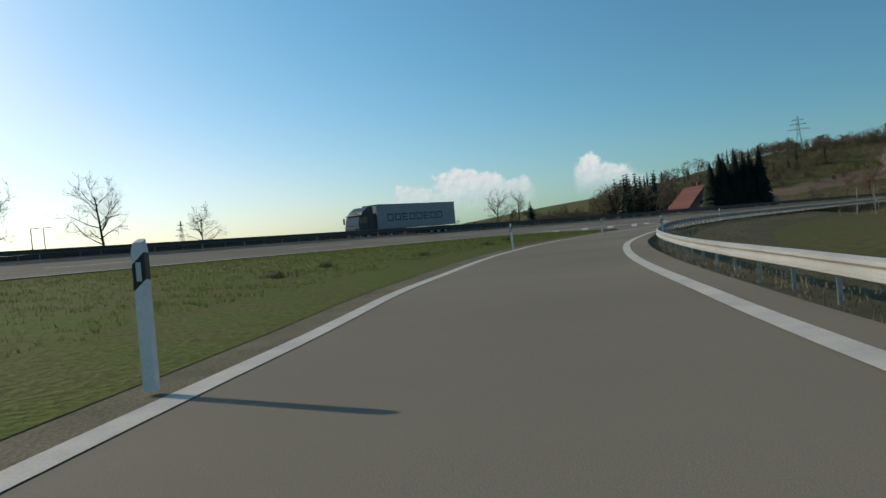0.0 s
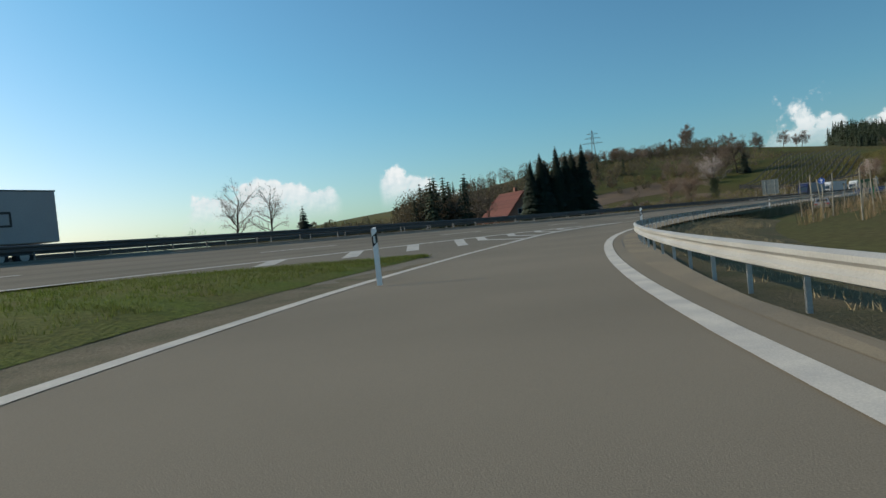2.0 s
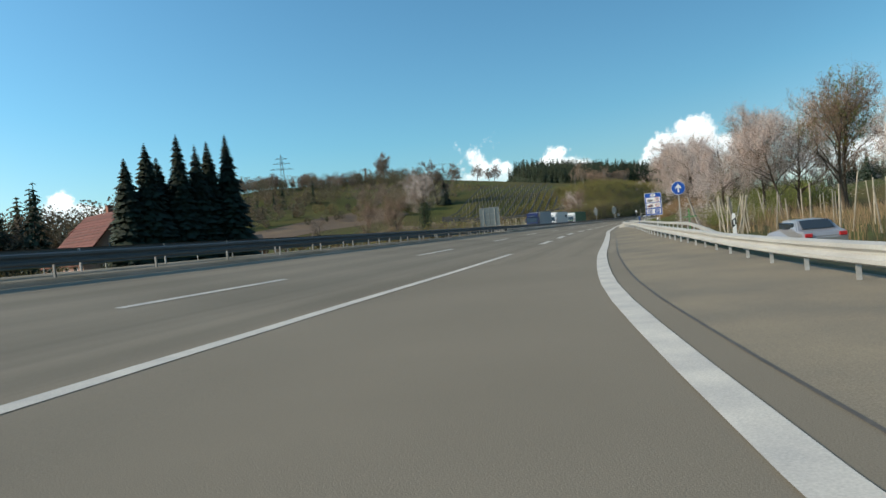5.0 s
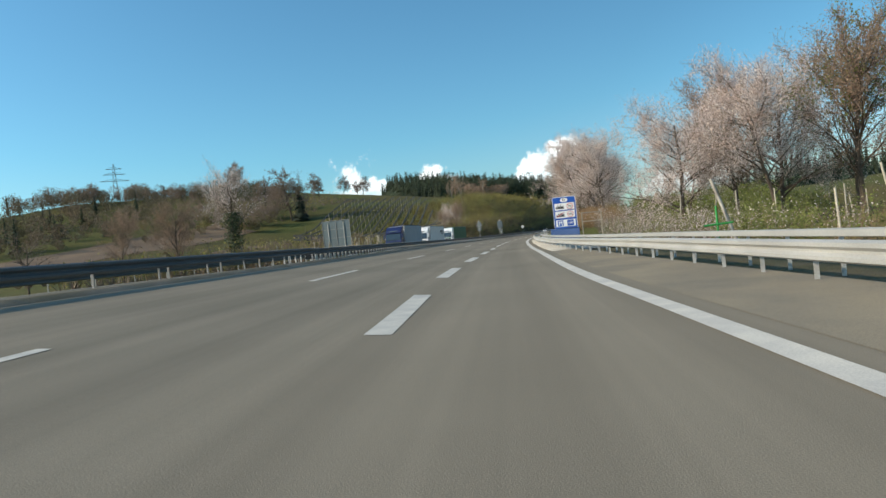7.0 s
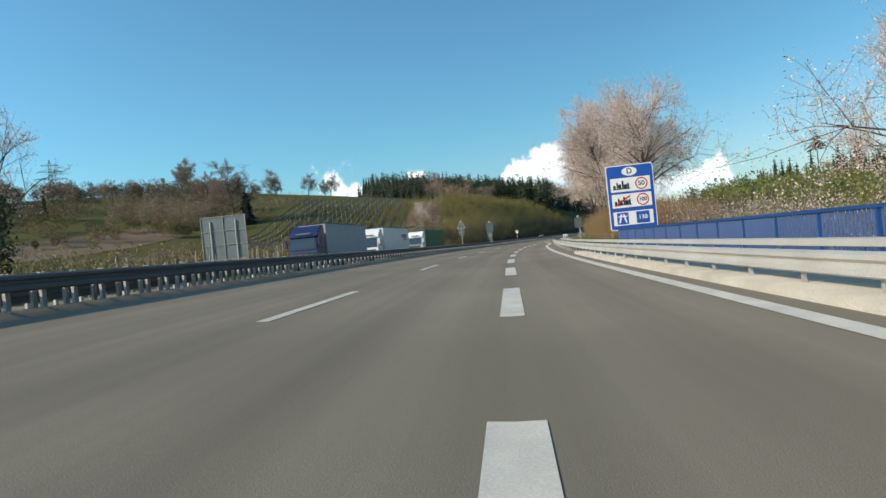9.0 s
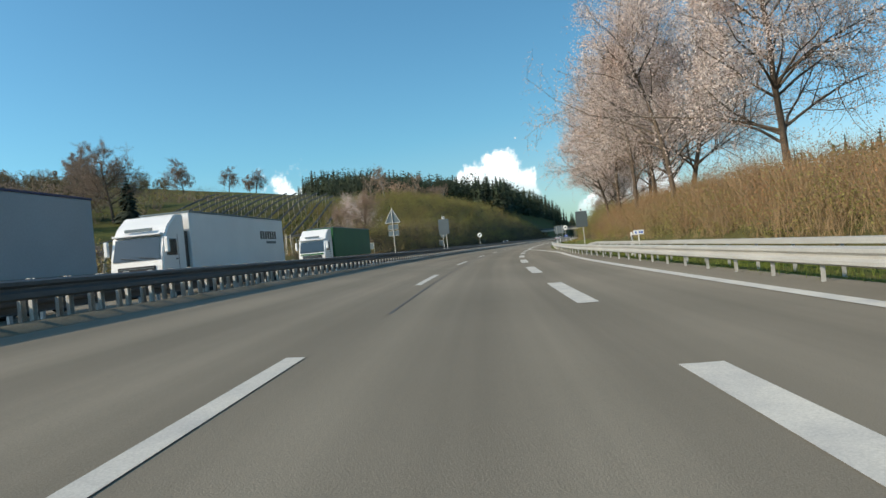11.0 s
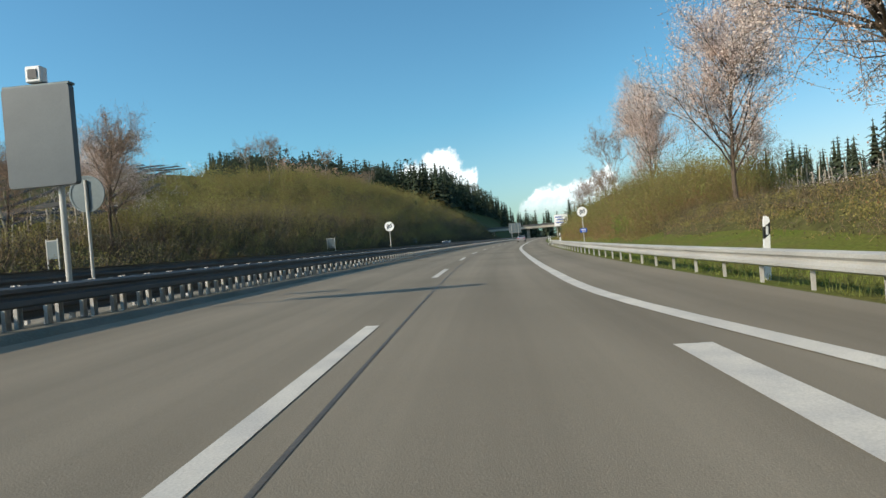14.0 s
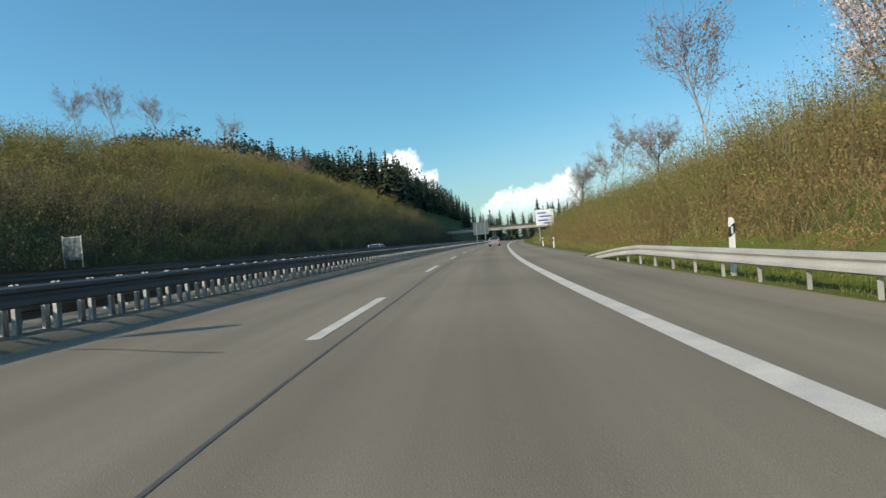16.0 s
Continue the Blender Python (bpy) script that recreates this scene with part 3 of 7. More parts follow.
pick = np.array([np.argmin((r_left[:, 0] - a) ** 2 + (r_left[:, 1] - b) ** 2) for a, b in zip(ex, ey)])
crest = np.interp(S3, [-30, -17, -10], [1.0, 0.5, 0.05])
inner, outer = on_pave(r_left[pick], 0.008), np.column_stack([ex, ey, road_z(S3, WEDGE_D(S3)) + np.where(S3 < -23, -0.01, 0.012)])
wedge = [inner * (1 - u) + outer * u for u in (0, 0.1, 0.3, 0.6, 0.85, 1)]
for k_, dz_ in ((0, 0.004), (1, 0.13), (2, 0.2), (3, 0.14), (4, 0.06)):
    wedge[k_][:, 2] += dz_ * crest
strip("verge_wedge", wedge, GRASS, label="green grass wedge between slip road and main road", category="verge")
# one paved sheet where slip road and main road meet
S3b = np.arange(-22, 63, 2.0)
r_edge = offset(RAMP, RAMP_R)
r_s, r_d = nearest(r_edge[:, 0], r_edge[:, 1])
keep_ = (r_s > -40) & (r_s < 40)
far_d = np.interp(S3b, r_s[keep_], r_d[keep_])
far_d = np.where(S3b > 38, np.interp(S3b, [38, 60], [far_d[S3b <= 38][-1], min(EDGE_LINE(60) - 1.4, RAIL_D(60) + 0.25)]), far_d)
kink = GORE_D(S3b)
low_ = np.interp(S3b, [40, 56], [0, -0.003])
cols = [sd_line(S3b, far_d * (1 - u) + kink * u, dz=low_) for u in (0, 0.2, 0.4, 0.6, 0.8)] + [sd_line(S3b, kink * (1 - u), dz=low_) for u in (0, 0.2, 0.4, 0.6, 0.8, 1)]
gore = strip("merge_area", cols, ASPHALT, label="grey asphalt where the slip road joins the main road", category="road")
# right-hand verge of the slip road and of the main road
n_v = int(n_r * 0.97)
RV = RAMP[:n_v]
r_off, r_foot = RAIL_OFF(RV[:, 0]), RAIL_Z(RV[:, 0])
strip("verge_ramp", [line3(offset(RV, RAMP_R[:n_v] + 0.05), 0.002), line3(offset(RV, -r_off + 0.15), r_foot + 0.02), line3(offset(RV, -r_off - 1.0), r_foot - 0.1), line3(offset(RV, -7.0), -0.6), line3(offset(RV, -11.5), -1.35)], GRAVEL, label="dusty verge with thin dry grass under the rail", category="verge")
S4 = np.arange(36, 640, 2.0)
e4 = np.where(S4 > 330, -3.6, np.minimum(EDGE_LINE(S4) - 1.4, RAIL_D(S4) + 0.25))
for a_, b_, m_, nm_ in ((36, 172, GRAVEL, "verge_gravel"), (170, 640, GRASS, "verge_right")):
    k4 = (S4 >= a_) & (S4 <= b_)
    s4, d4 = S4[k4], e4[k4]
    strip(nm_, [sd_line(s4, d4 + 0.05, -0.01), sd_line(s4, d4 - 1.0, -0.1), sd_line(s4, d4 - 3.0, -0.16), sd_line(s4, -10.5, np.interp(s4, [60, 170, 190, 215, 600], [-1.25, -1.25, 0.2, 0.9, 2.2]) - 0.1)], m_, label="dusty gravel verge under the rails" if m_ is GRAVEL else "grass verge beside the road with dry patches", category="verge")


# ---- road markings, each a thin slab of paint ----
def ribbon(xyz, width, name, parent, lift=0.006):
    xyz = np.asarray(xyz, float)
    a, b = offset(xyz, width / 2), offset(xyz, -width / 2)
    return strip(name, [np.column_stack([a, xyz[:, 2] + lift]), np.column_stack([b, xyz[:, 2] + lift])], PAINT, parent)


def sd_ribbon(s, d, width, name, parent, z=None, lift=0.007, material=None):
    d = np.broadcast_to(np.asarray(d, float), len(s))
    return strip(name, [sd_line(s, d + width / 2, z, lift), sd_line(s, d, z, lift), sd_line(s, d - width / 2, z, lift)], material or PAINT, parent)


# right edge line: along the slip road, then the merging lane, then the main road
ribbon(E1_LINE, 0.3, "edge_line_right", road, 0.012)
seam = sh[(sh[:, 0] > 40) & (sh[:, 0] < 118)]
strip("tar_seam", [line3(offset(seam, -0.5), 0.008), line3(offset(seam, -0.54), 0.008)], TAR, road)
strip("ramp_line_left", [on_pave(offset(e2, 0.16 - 0.08 * k_), 0.007) for k_ in range(5)], PAINT, ramp_road)
E2_S, E2_D = nearest(e2[:, 0], e2[:, 1])
S6 = np.arange(-190, 68, 2.0)
sd_ribbon(S6, DRIFT(S6), 0.28, "edge_line_main", road)
S7 = np.arange(-190, 640, 2.0)
for side in (OPP_IN + 0.5, OPP_OUT - 0.5):
    ribbon(sd_line(S7, side, OPP_Z(S7)), 0.15, "edge_line", opp_road)
for k_ in range(-26, 18):
    s0 = 303.3 + 18.4 * k_
    ss = np.linspace(s0, s0 + 6.3, 6)
    sd_ribbon(ss, LANE(ss) + DRIFT(ss), 0.19, "lane_dash", road)
    if k_ % 1 == 0:
        ribbon(sd_line(ss, 16.2, OPP_Z(ss)), 0.16, "lane_dash", opp_road)
for k_ in range(-2, 13):
    s0 = 102 + 12.0 * k_
    ss = np.linspace(s0, s0 + 6.0, 5)
    sd_ribbon(ss, DRIFT(ss), 0.38, "wide_dash", road)
# chevrons of the gore, their points towards the traffic
for s0 in (-16.5, -11.5, -6.5, -1.5, 4.2, 9.8, 15.4, 20.2):
    if s0 < 2:
        dd = np.linspace(float(np.interp(s0, [-22, -14, 0], [-0.9, -2.4, -3.5])), -0.12, 7)
        bs = s0 + 1.7 * (dd - dd[0])
    else:
        mid_d = 0.42 * float(np.interp(s0, E2_S, E2_D))
        arm = next(a_ for a_ in np.arange(0, 9, 0.05) if mid_d - a_ < np.interp(s0 + 1.7 * a_ + 1.4, E2_S, E2_D) + 0.05)
        dd = np.concatenate([np.linspace(mid_d - arm, mid_d, 6), np.linspace(mid_d, -0.12, 6)[1:]])
        bs = s0 + 1.7 * np.abs(dd - mid_d)
    strip("chevron", [sd_line(bs, dd, None, 0.008), sd_line(bs + 0.65, dd, None, 0.008), sd_line(bs + 1.3, dd, None, 0.008)], PAINT, gore)
# tar seam along the lane joint
S8 = np.arange(185, 420, 2.0)
strip("tar_seam", [sd_line(S8, LANE(S8) - 0.42, dz=0.004), sd_line(S8, LANE(S8) - 0.46, dz=0.004)], TAR, road)
for s0, d0, d1 in ((236.5, 3.2, 6.8), (303.0, 5.2, 7.6)):
    dd = np.linspace(d0, d1, 6)
    ss = s0 + 0.5 * np.sin(dd)
    strip("crack", [sd_line(ss, dd, dz=0.004), sd_line(ss + 0.05, dd, dz=0.004)], TAR, road)


# ---- guard rails ----
W_PROFILE = [(0.0, 0.44), (0.075, 0.475), (0.075, 0.535), (0.012, 0.585), (0.012, 0.62), (0.075, 0.67), (0.075, 0.73), (0.0, 0.765)]
BOX_PROFILE = [(0.0, 0.84), (0.07, 0.86), (0.07, 0.94), (0.0, 0.97)]


def beam_mesh(line, profile, side, material):
    """A folded steel beam swept along a line, 6 mm thick; side 1: its waves face left."""
    xy = line[:, :2]
    loops = [(o * side, z) for o, z in profile] + [(o * side - 0.006 * side - 0.01 * side, z) for o, z in reversed(profile)]
    rows = [np.column_stack([offset(line, o), line[:, 2] + z]) for o, z in loops]
    n, m = len(line), len(rows)
    v = np.vstack(rows)
    f = []
    for r in range(m):
        r2 = (r + 1) % m
        for i in range(n - 1):
            f.append((r * n + i, r * n + i + 1, r2 * n + i + 1, r2 * n + i))
    f.append(tuple(r * n for r in range(m)))
    f.append(tuple(r * n + n - 1 for r in reversed(range(m))))
    me = mesh_of("beam", v, f, material)
    bm = bmesh.new()
    bm.from_mesh(me)
    bmesh.ops.recalc_face_normals(bm, faces=bm.faces)
    bm.to_mesh(me)
    bm.free()
    return me


def box_bm(bm, cx, cy, cz, sx, sy, sz, bevel=0.0):
    r = bmesh.ops.create_cube(bm, size=1, matrix=Matrix.Translation((cx, cy, cz)) @ Matrix.Diagonal((sx, sy, sz, 1)))
    if bevel:
        e = {e for v in r["verts"] for e in v.link_edges}
        bmesh.ops.bevel(bm, geom=list(e), offset=bevel, segments=1, affect="EDGES")
    return r


def bm_mesh(name, bm, material):
    me = bpy.data.meshes.new(name)
    bm.to_mesh(me)
    bm.free()
    me.materials.append(material)
    return me


def sigma_post(height, material, w_=0.05):
    """An open steel channel standing on z = 0."""
    d_, t_ = 0.032, 0.006
    prof = [(-w_ / 2, -d_), (w_ / 2, -d_), (w_ / 2, d_), (w_ / 2 - t_, d_), (w_ / 2 - t_, -d_ + t_), (-w_ / 2 + t_, -d_ + t_), (-w_ / 2 + t_, d_), (-w_ / 2, d_)]
    v = [(x, y, z) for z in (-0.35, height) for x, y in prof]
    f = [(i, (i + 1) % 8, 8 + (i + 1) % 8, 8 + i) for i in range(8)]
    f += [(7, 6, 5, 4, 3, 2, 1, 0), tuple(range(8, 16))]
    return mesh_of("post", v, f, material)


def resample(line, gap):
    seg = np.concatenate([[0], np.cumsum(np.linalg.norm(np.diff(line, axis=0), axis=1))])
    t = np.arange(gap / 2, seg[-1], gap)
    return np.column_stack([np.interp(t, seg, line[:, k]) for k in range(line.shape[1])])


def guard_rail(line, label, gap, side=1, material=STEEL, post_material=STEEL_POST, profile=W_PROFILE, post_h=0.74, post_off=-0.09, ends=(False, False), rear=None, post_w=0.05):
    """A steel guard rail along a line: beam and posts."""
    line = np.asarray(line, float).copy()
    for at_end, rng_ in ((ends[0], range(0, 6)), (ends[1], range(-1, -7, -1))):
        if at_end:
            for k_, i in enumerate(rng_):
                line[i, 2] -= 0.62 * (1 - k_ / 6) ** 1.3
    root = new("guard_rail")
    root.empty_display_size = 0.2
    tagged(root, label, "guard rail", "roadside guard rails")
    part("beam", beam_mesh(line, profile, side, material), root)
    if rear:
        back = np.column_stack([offset(line, -rear * side), line[:, 2]])
        part("rear_beam", beam_mesh(back, REAR_PROFILE, -side, material), root, "low shade-dark beam behind the posts")
    pm = sigma_post(post_h, post_material, post_w)
    rear_pm = sigma_post(0.5, post_material, post_w) if rear else None
    pts = resample(np.column_stack([offset(line, post_off * side), line[:, 2]]), gap)
    tang = np.gradient(pts[:, :2], axis=0)
    for p, t in zip(pts, tang):
        turn = math.atan2(t[1], t[0]) + (0 if side > 0 else math.pi)
        o = part("post", pm, root)
        o.location = p
        o.rotation_euler = (0, 0, turn)
        if rear:
            n = np.array([-t[1], t[0]]) / np.hypot(*t) * -side * 0.2
            o = part("rear_post", rear_pm, root)
            o.location = (p[0] + n[0], p[1] + n[1], p[2])
            o.rotation_euler = (0, 0, turn)
    return root


i0, i1 = int(np.argmin(np.abs(RAMP[:, 1] + 45))), int(np.argmin(np.abs(RAMP[:, 0] - 66)))
ramp_rail = line3(offset(RAMP, -RAIL_OFF(RAMP[:, 0])), RAIL_Z(RAMP[:, 0]))
S9 = np.arange(34, 331, 2.0)
main_rail = sd_line(S9, RAIL_D(S9), np.interp(S9, [34, 46, 54, 80], [-0.14, -0.2, -0.22, -0.15]))
rail_line = smooth_line(np.vstack([ramp_rail[i0:i1:4], main_rail[::2]]), 2.0)
guard_rail(rail_line, "galvanized steel guard rail on short posts beside the lane", 2.0, 1, post_h=0.74, post_w=0.04, ends=(False, True))
S10 = np.arange(56, 229, 2.0)
guard_rail(sd_line(S10, RAIL_D(S10) - 0.95, -0.02), "taller second steel rail behind the guard rail", 2.0, 1, profile=[(0.0, 0.575), (0.07, 0.59), (0.07, 0.7), (0.0, 0.715)], post_h=0.7, post_w=0.04, ends=(True, True))
S11 = np.arange(-150, 560, 2.0)
near_line = sd_line(S11, KERB_D + 0.75, road_z(S11, np.full(len(S11), KERB_D)) + 0.06 + np.interp(S11, [200, 245, 300], [0.0, -0.06, 0.05]))
cut = int((150 + 118) / 2)
guard_rail(near_line[:cut + 1], "steel median guard rail in shade-dark grey with slim posts", 4.0, -1, STEEL_DARK, STEEL_MID)
DEEP_PROFILE = [(0.0, 0.4), (0.08, 0.435), (0.08, 0.52), (0.02, 0.56), (0.02, 0.6), (0.08, 0.64), (0.08, 0.7), (0.0, 0.735)]
REAR_PROFILE = [(0.0, 0.16), (0.06, 0.19), (0.06, 0.28), (0.01, 0.31), (0.01, 0.36), (0.06, 0.39), (0.06, 0.47), (0.0, 0.5)]
guard_rail(near_line[cut:], "steel median guard rail in shade-dark grey with dense posts", 1.0, -1, STEEL_DARK, STEEL_POST, profile=DEEP_PROFILE, post_h=0.755, post_w=0.13, rear=0.5)
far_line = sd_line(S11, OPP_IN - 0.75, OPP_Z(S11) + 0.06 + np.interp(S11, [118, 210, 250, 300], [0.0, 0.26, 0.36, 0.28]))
guard_rail(far_line[:cut + 1], "shade-dark steel rail on the far side of the median", 4.0, 1, STEEL_DARK, STEEL_MID)
guard_rail(far_line[cut:], "shade-dark steel rail on the far side of the dense median", 1.0, 1, STEEL_DARK, STEEL_POST, post_h=0.5, post_w=0.1)
S12 = np.arange(-150, 215, 2.0)
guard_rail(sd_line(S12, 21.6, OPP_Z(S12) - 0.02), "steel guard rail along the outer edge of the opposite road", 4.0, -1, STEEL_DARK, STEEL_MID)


# ---- plants ----
def tube(pts, radii, sides, V, F):
    """Adds a tapered tube to the lists V and F."""
    base = sum(len(v) for v in V)
    pts = np.asarray(pts)
    tang = np.gradient(pts, axis=0)
    tang /= np.linalg.norm(tang, axis=1)[:, None] + 1e-9
    ref = np.array([0.31, 0.17, 0.93]) if abs(tang[0][2]) < 0.9 else np.array([1.0, 0.1, 0.0])
    a = np.cross(tang, ref)
    a /= np.linalg.norm(a, axis=1)[:, None] + 1e-9
    b = np.cross(tang, a)
    ang = np.arange(sides) * 2 * math.pi / sides
    ring = pts[:, None] + (a[:, None] * np.cos(ang)[None, :, None] + b[:, None] * np.sin(ang)[None, :, None]) * np.asarray(radii)[:, None, None]
    V.append(ring.reshape(-1, 3))
    n = len(pts)
    i, j = np.meshgrid(np.arange(n - 1), np.arange(sides), indexing="ij")
    p = base + i * sides + j
    q_ = base + i * sides + (j + 1) % sides
    F.append(np.stack([p, q_, q_ + sides, p + sides], -1).reshape(-1, 4))


def flecks(rng, centres, size, flat=1.0):
    """Small leaf-like quads round the centres."""
    n = len(centres)
    a = rng.normal(size=(n, 3))
    a /= np.linalg.norm(a, axis=1)[:, None]
    b = np.cross(a, rng.normal(size=(n, 3)))
    b /= np.linalg.norm(b, axis=1)[:, None] + 1e-9
    s_ = (size * rng.uniform(0.5, 1.3, n))[:, None]
    a, b = a * s_, b * s_ * 0.7
    v = np.stack([centres - a, centres - b * flat, centres + a, centres + b * flat], 1).reshape(-1, 3)
    return v, np.arange(n * 4)


def grow(rng, start, direction, length, radius, level, levels, kids, out, up, spread, thin):
    """Branch lines by level: out[level] holds (points, radii)."""
    n = 7 if level == 0 else 5 if level == 1 else 4
    p, d_ = np.array(start, float), np.array(direction, float)
    pts = [p.copy()]
    for i in range(n - 1):
        d_ = d_ + rng.normal(size=3) * (0.07 if level == 0 else 0.17) + np.array([0, 0, up * (0.25 if level else 0.1)])
        d_ /= np.linalg.norm(d_)
        p = p + d_ * length / (n - 1)
        pts.append(p.copy())
    pts = np.array(pts)
    out[level].append((pts, np.linspace(radius, radius * (0.35 if level == 0 else 0.25), n)))
    if level == levels:
        return
    for k_ in range(kids[level]):
        u = rng.uniform(thin if level == 0 else 0.2, 1.0)
        x = u * (n - 1)
        i = min(int(x), n - 2)
        q0 = pts[i] + (pts[i + 1] - pts[i]) * (x - i)
        t_ = pts[i + 1] - pts[i]
        t_ /= np.linalg.norm(t_)
        side = np.cross(t_, rng.normal(size=3))
        side /= np.linalg.norm(side) + 1e-9
        nd = t_ * (1 - spread) + side * spread + np.array([0, 0, 0.15])
        nd /= np.linalg.norm(nd)
        ln = length * (0.62 if level == 0 else 0.55) * rng.uniform(0.6, 1.1) * (1.15 - 0.55 * u if level == 0 else 1)
        grow(rng, q0, nd, ln, radius * (0.42 if level == 0 else 0.45) * (1.1 - 0.5 * u), level + 1, levels, kids, out, up, spread, thin)


def bare_tree(name, label, seed, height, radius=0.2, kids=(13, 6, 6), thin=0.3, spread=0.62, up=0.25, bark=BARK, twig=TWIG, clump=None, clump_n=0, clump_size=0.12, group="", twig_r=0.012):
    """A tree of trunk and limbs, fine twigs and, if given, blossom or leaf clumps; stands at the origin."""
    rng = np.random.default_rng(seed)
    out = {0: [], 1: [], 2: [], 3: []}
    grow(rng, (0, 0, -0.2), (rng.normal() * 0.05, rng.normal() * 0.05, 1), height * 0.8, radius, 0, 3, kids, out, up, spread, thin)
    root = new(name)
    root.empty_display_size = 0.4
    tagged(root, label, "tree", group)
    V, F = [], []
    for lev, sides in ((0, 9), (1, 6)):
        for pts, rad in out[lev]:
            tube(pts, np.maximum(rad, twig_r * 1.3), sides, V, F)
    part("trunk", stuff_mesh("trunk", np.vstack(V), np.vstack(F).ravel(), 4, bark), root)
    root.children[0].data.polygons.foreach_set("use_smooth", [True] * len(root.children[0].data.polygons))
    V, F = [], []
    for lev in (2, 3):
        for pts, rad in out[lev]:
            tube(pts, np.maximum(rad, twig_r * (1.3 if lev == 2 else 0.8)), 3, V, F)
    part("crown", stuff_mesh("crown", np.vstack(V), np.vstack(F).ravel(), 4, twig), root, "fine bare twigs")
    if clump is not None:
        tips = np.vstack([p for lev in (2, 3) for p, _ in out[lev]])
        c = np.repeat(tips, clump_n, 0) + rng.normal(size=(len(tips) * clump_n, 3)) * 0.22
        v, f = flecks(rng, c, clump_size)
        part("foliage", stuff_mesh("foliage", v, f, 4, clump), root, "small opening blossoms and leaves")
    return root


def conifer_arrays(rng, height, width, whorls, per, layers, droop=0.35, bare=0.06, tip=0.12):
    """Needle fans of a conifer as triangles in kites, as (verts, quad indices)."""
    V = []
    for i in range(whorls):
        u = (i + rng.uniform(-0.3, 0.3)) / whorls
        z = height * (bare + (1 - bare) * max(u, 0))
        r = width * (1 - u) ** 0.85 * rng.uniform(0.75, 1.15) + tip
        for k_ in range(per):
            ang = (k_ + rng.uniform(-0.4, 0.4)) / per * 2 * math.pi + i * 1.1
            c, s_ = math.cos(ang), math.sin(ang)
            rr = r * rng.uniform(0.6, 1.1)
            for l_ in range(layers):
                f0, f1 = l_ / layers * 0.75, min(1, l_ / layers * 0.75 + 0.62)
                wdt = rr * 0.24 * (1.2 - f0)
                z0, z1 = z - rr * droop * f0 ** 1.4, z - rr * droop * f1 ** 1.4 - 0.03 * rr
                zm = (z0 + z1) / 2 + rng.uniform(-0.05, 0.05) * rr
                fm = (f0 + f1) / 2 + 0.05
                V.append([(c * rr * f0, s_ * rr * f0, z0 + 0.06 * rr), (c * rr * fm - s_ * wdt, s_ * rr * fm + c * wdt, zm - 0.12 * rr), (c * rr * f1, s_ * rr * f1, z1), (c * rr * fm + s_ * wdt, s_ * rr * fm - c * wdt, zm - 0.12 * rr)])
    V = np.array(V).reshape(-1, 3)
    return V, np.arange(len(V))


def conifer(name, label, seed, height, width, whorls=34, per=10, layers=3, needles=NEEDLE, group="", bare=0.06):
    rng = np.random.default_rng(seed)
    root = new(name)
    tagged(root, label, "tree", group)
    V, F = [], []
    tube([(0, 0, -0.3), (0.03, 0, height * 0.5), (0, 0.04, height * 0.98)], [height * 0.014, height * 0.009, 0.02], 8, V, F)
    part("trunk", stuff_mesh("trunk", np.vstack(V), np.vstack(F).ravel(), 4, BARK), root)
    v, f = conifer_arrays(rng, height, width, whorls, per, layers, bare=bare)
    part("crown", stuff_mesh("crown", v, f, 4, needles), root, "dark drooping needle boughs")
    return root


def stand(ob, x, y, z=None, rz=0.0, scale=1.0):
    ob.location = (x, y, gz(x, y) if z is None else z)
    ob.rotation_euler = (0, 0, rz)
    ob.scale = (scale, scale, scale)
    return ob


def again(ob, x, y, z=None, rz=0.0, scale=1.0):
    """Another plant of the same kind, turned and scaled."""
    c = copy_thing(ob, Matrix.Identity(4))
    return stand(c, x, y, z, rz, scale)


# spruces by the house
for k_, (x, y, top, wd) in enumerate(((134.6, 172.0, 16.0, 3.1), (137.6, 171.5, 18.2, 3.3), (140.2, 172.8, 16.5, 3.2), (142.3, 170.7, 19.7, 3.0), (145.0, 170.2, 18.2, 2.8), (147.5, 170.6, 19.0, 2.9), (150.0, 169.3, 20.0, 2.9), (139.5, 174.5, 15.0, 2.6), (146.5, 173.0, 15.5, 2.6))):
    z = gz(x, y)
    stand(conifer("spruce", "tall slim dark green spruce beside a tiled house", 100 + k_, top - z, wd * 1.4, 84, 18, 3, group="spruces by the house"), x, y, z, k_ * 1.3)
stand(conifer("fir", "small dark fir behind the far guard rail", 120, 7.0, 2.3, 26, 13, 3), 64.4, 146.1)

# bare trees beyond the opposite road
winter = bare_tree("bare_tree", "leafless spreading tree against the sky", 7, 8.5, 0.16, kids=(15, 6, 5), thin=0.25, group="bare trees by the road")
stand(winter, -12.8, 72.0, gz(-12.8, 72.0), 0.4)
again(winter, -20.5, 66.0, None, 2.0, 0.9)
again(winter, -4.0, 74.0, None, 4.0, 0.62)
wide_tree = bare_tree("bare_tree", "broad leafless tree leaning over the far rail", 11, 9.5, 0.2, kids=(14, 7, 5), thin=0.35, spread=0.88, up=0.03, group="bare trees by the road")
stand(wide_tree, 92.6, 137.0, None, 0.0, 0.9)
again(winter, 94.0, 136.0, None, 1.2, 0.95)
again(winter, 46.5, 121.5, None, 2.6, 0.95)
again(winter, 50.0, 119.0, None, 0.7, 0.85)
again(winter, 160.4, 230.3, None, 1.0, 1.2)
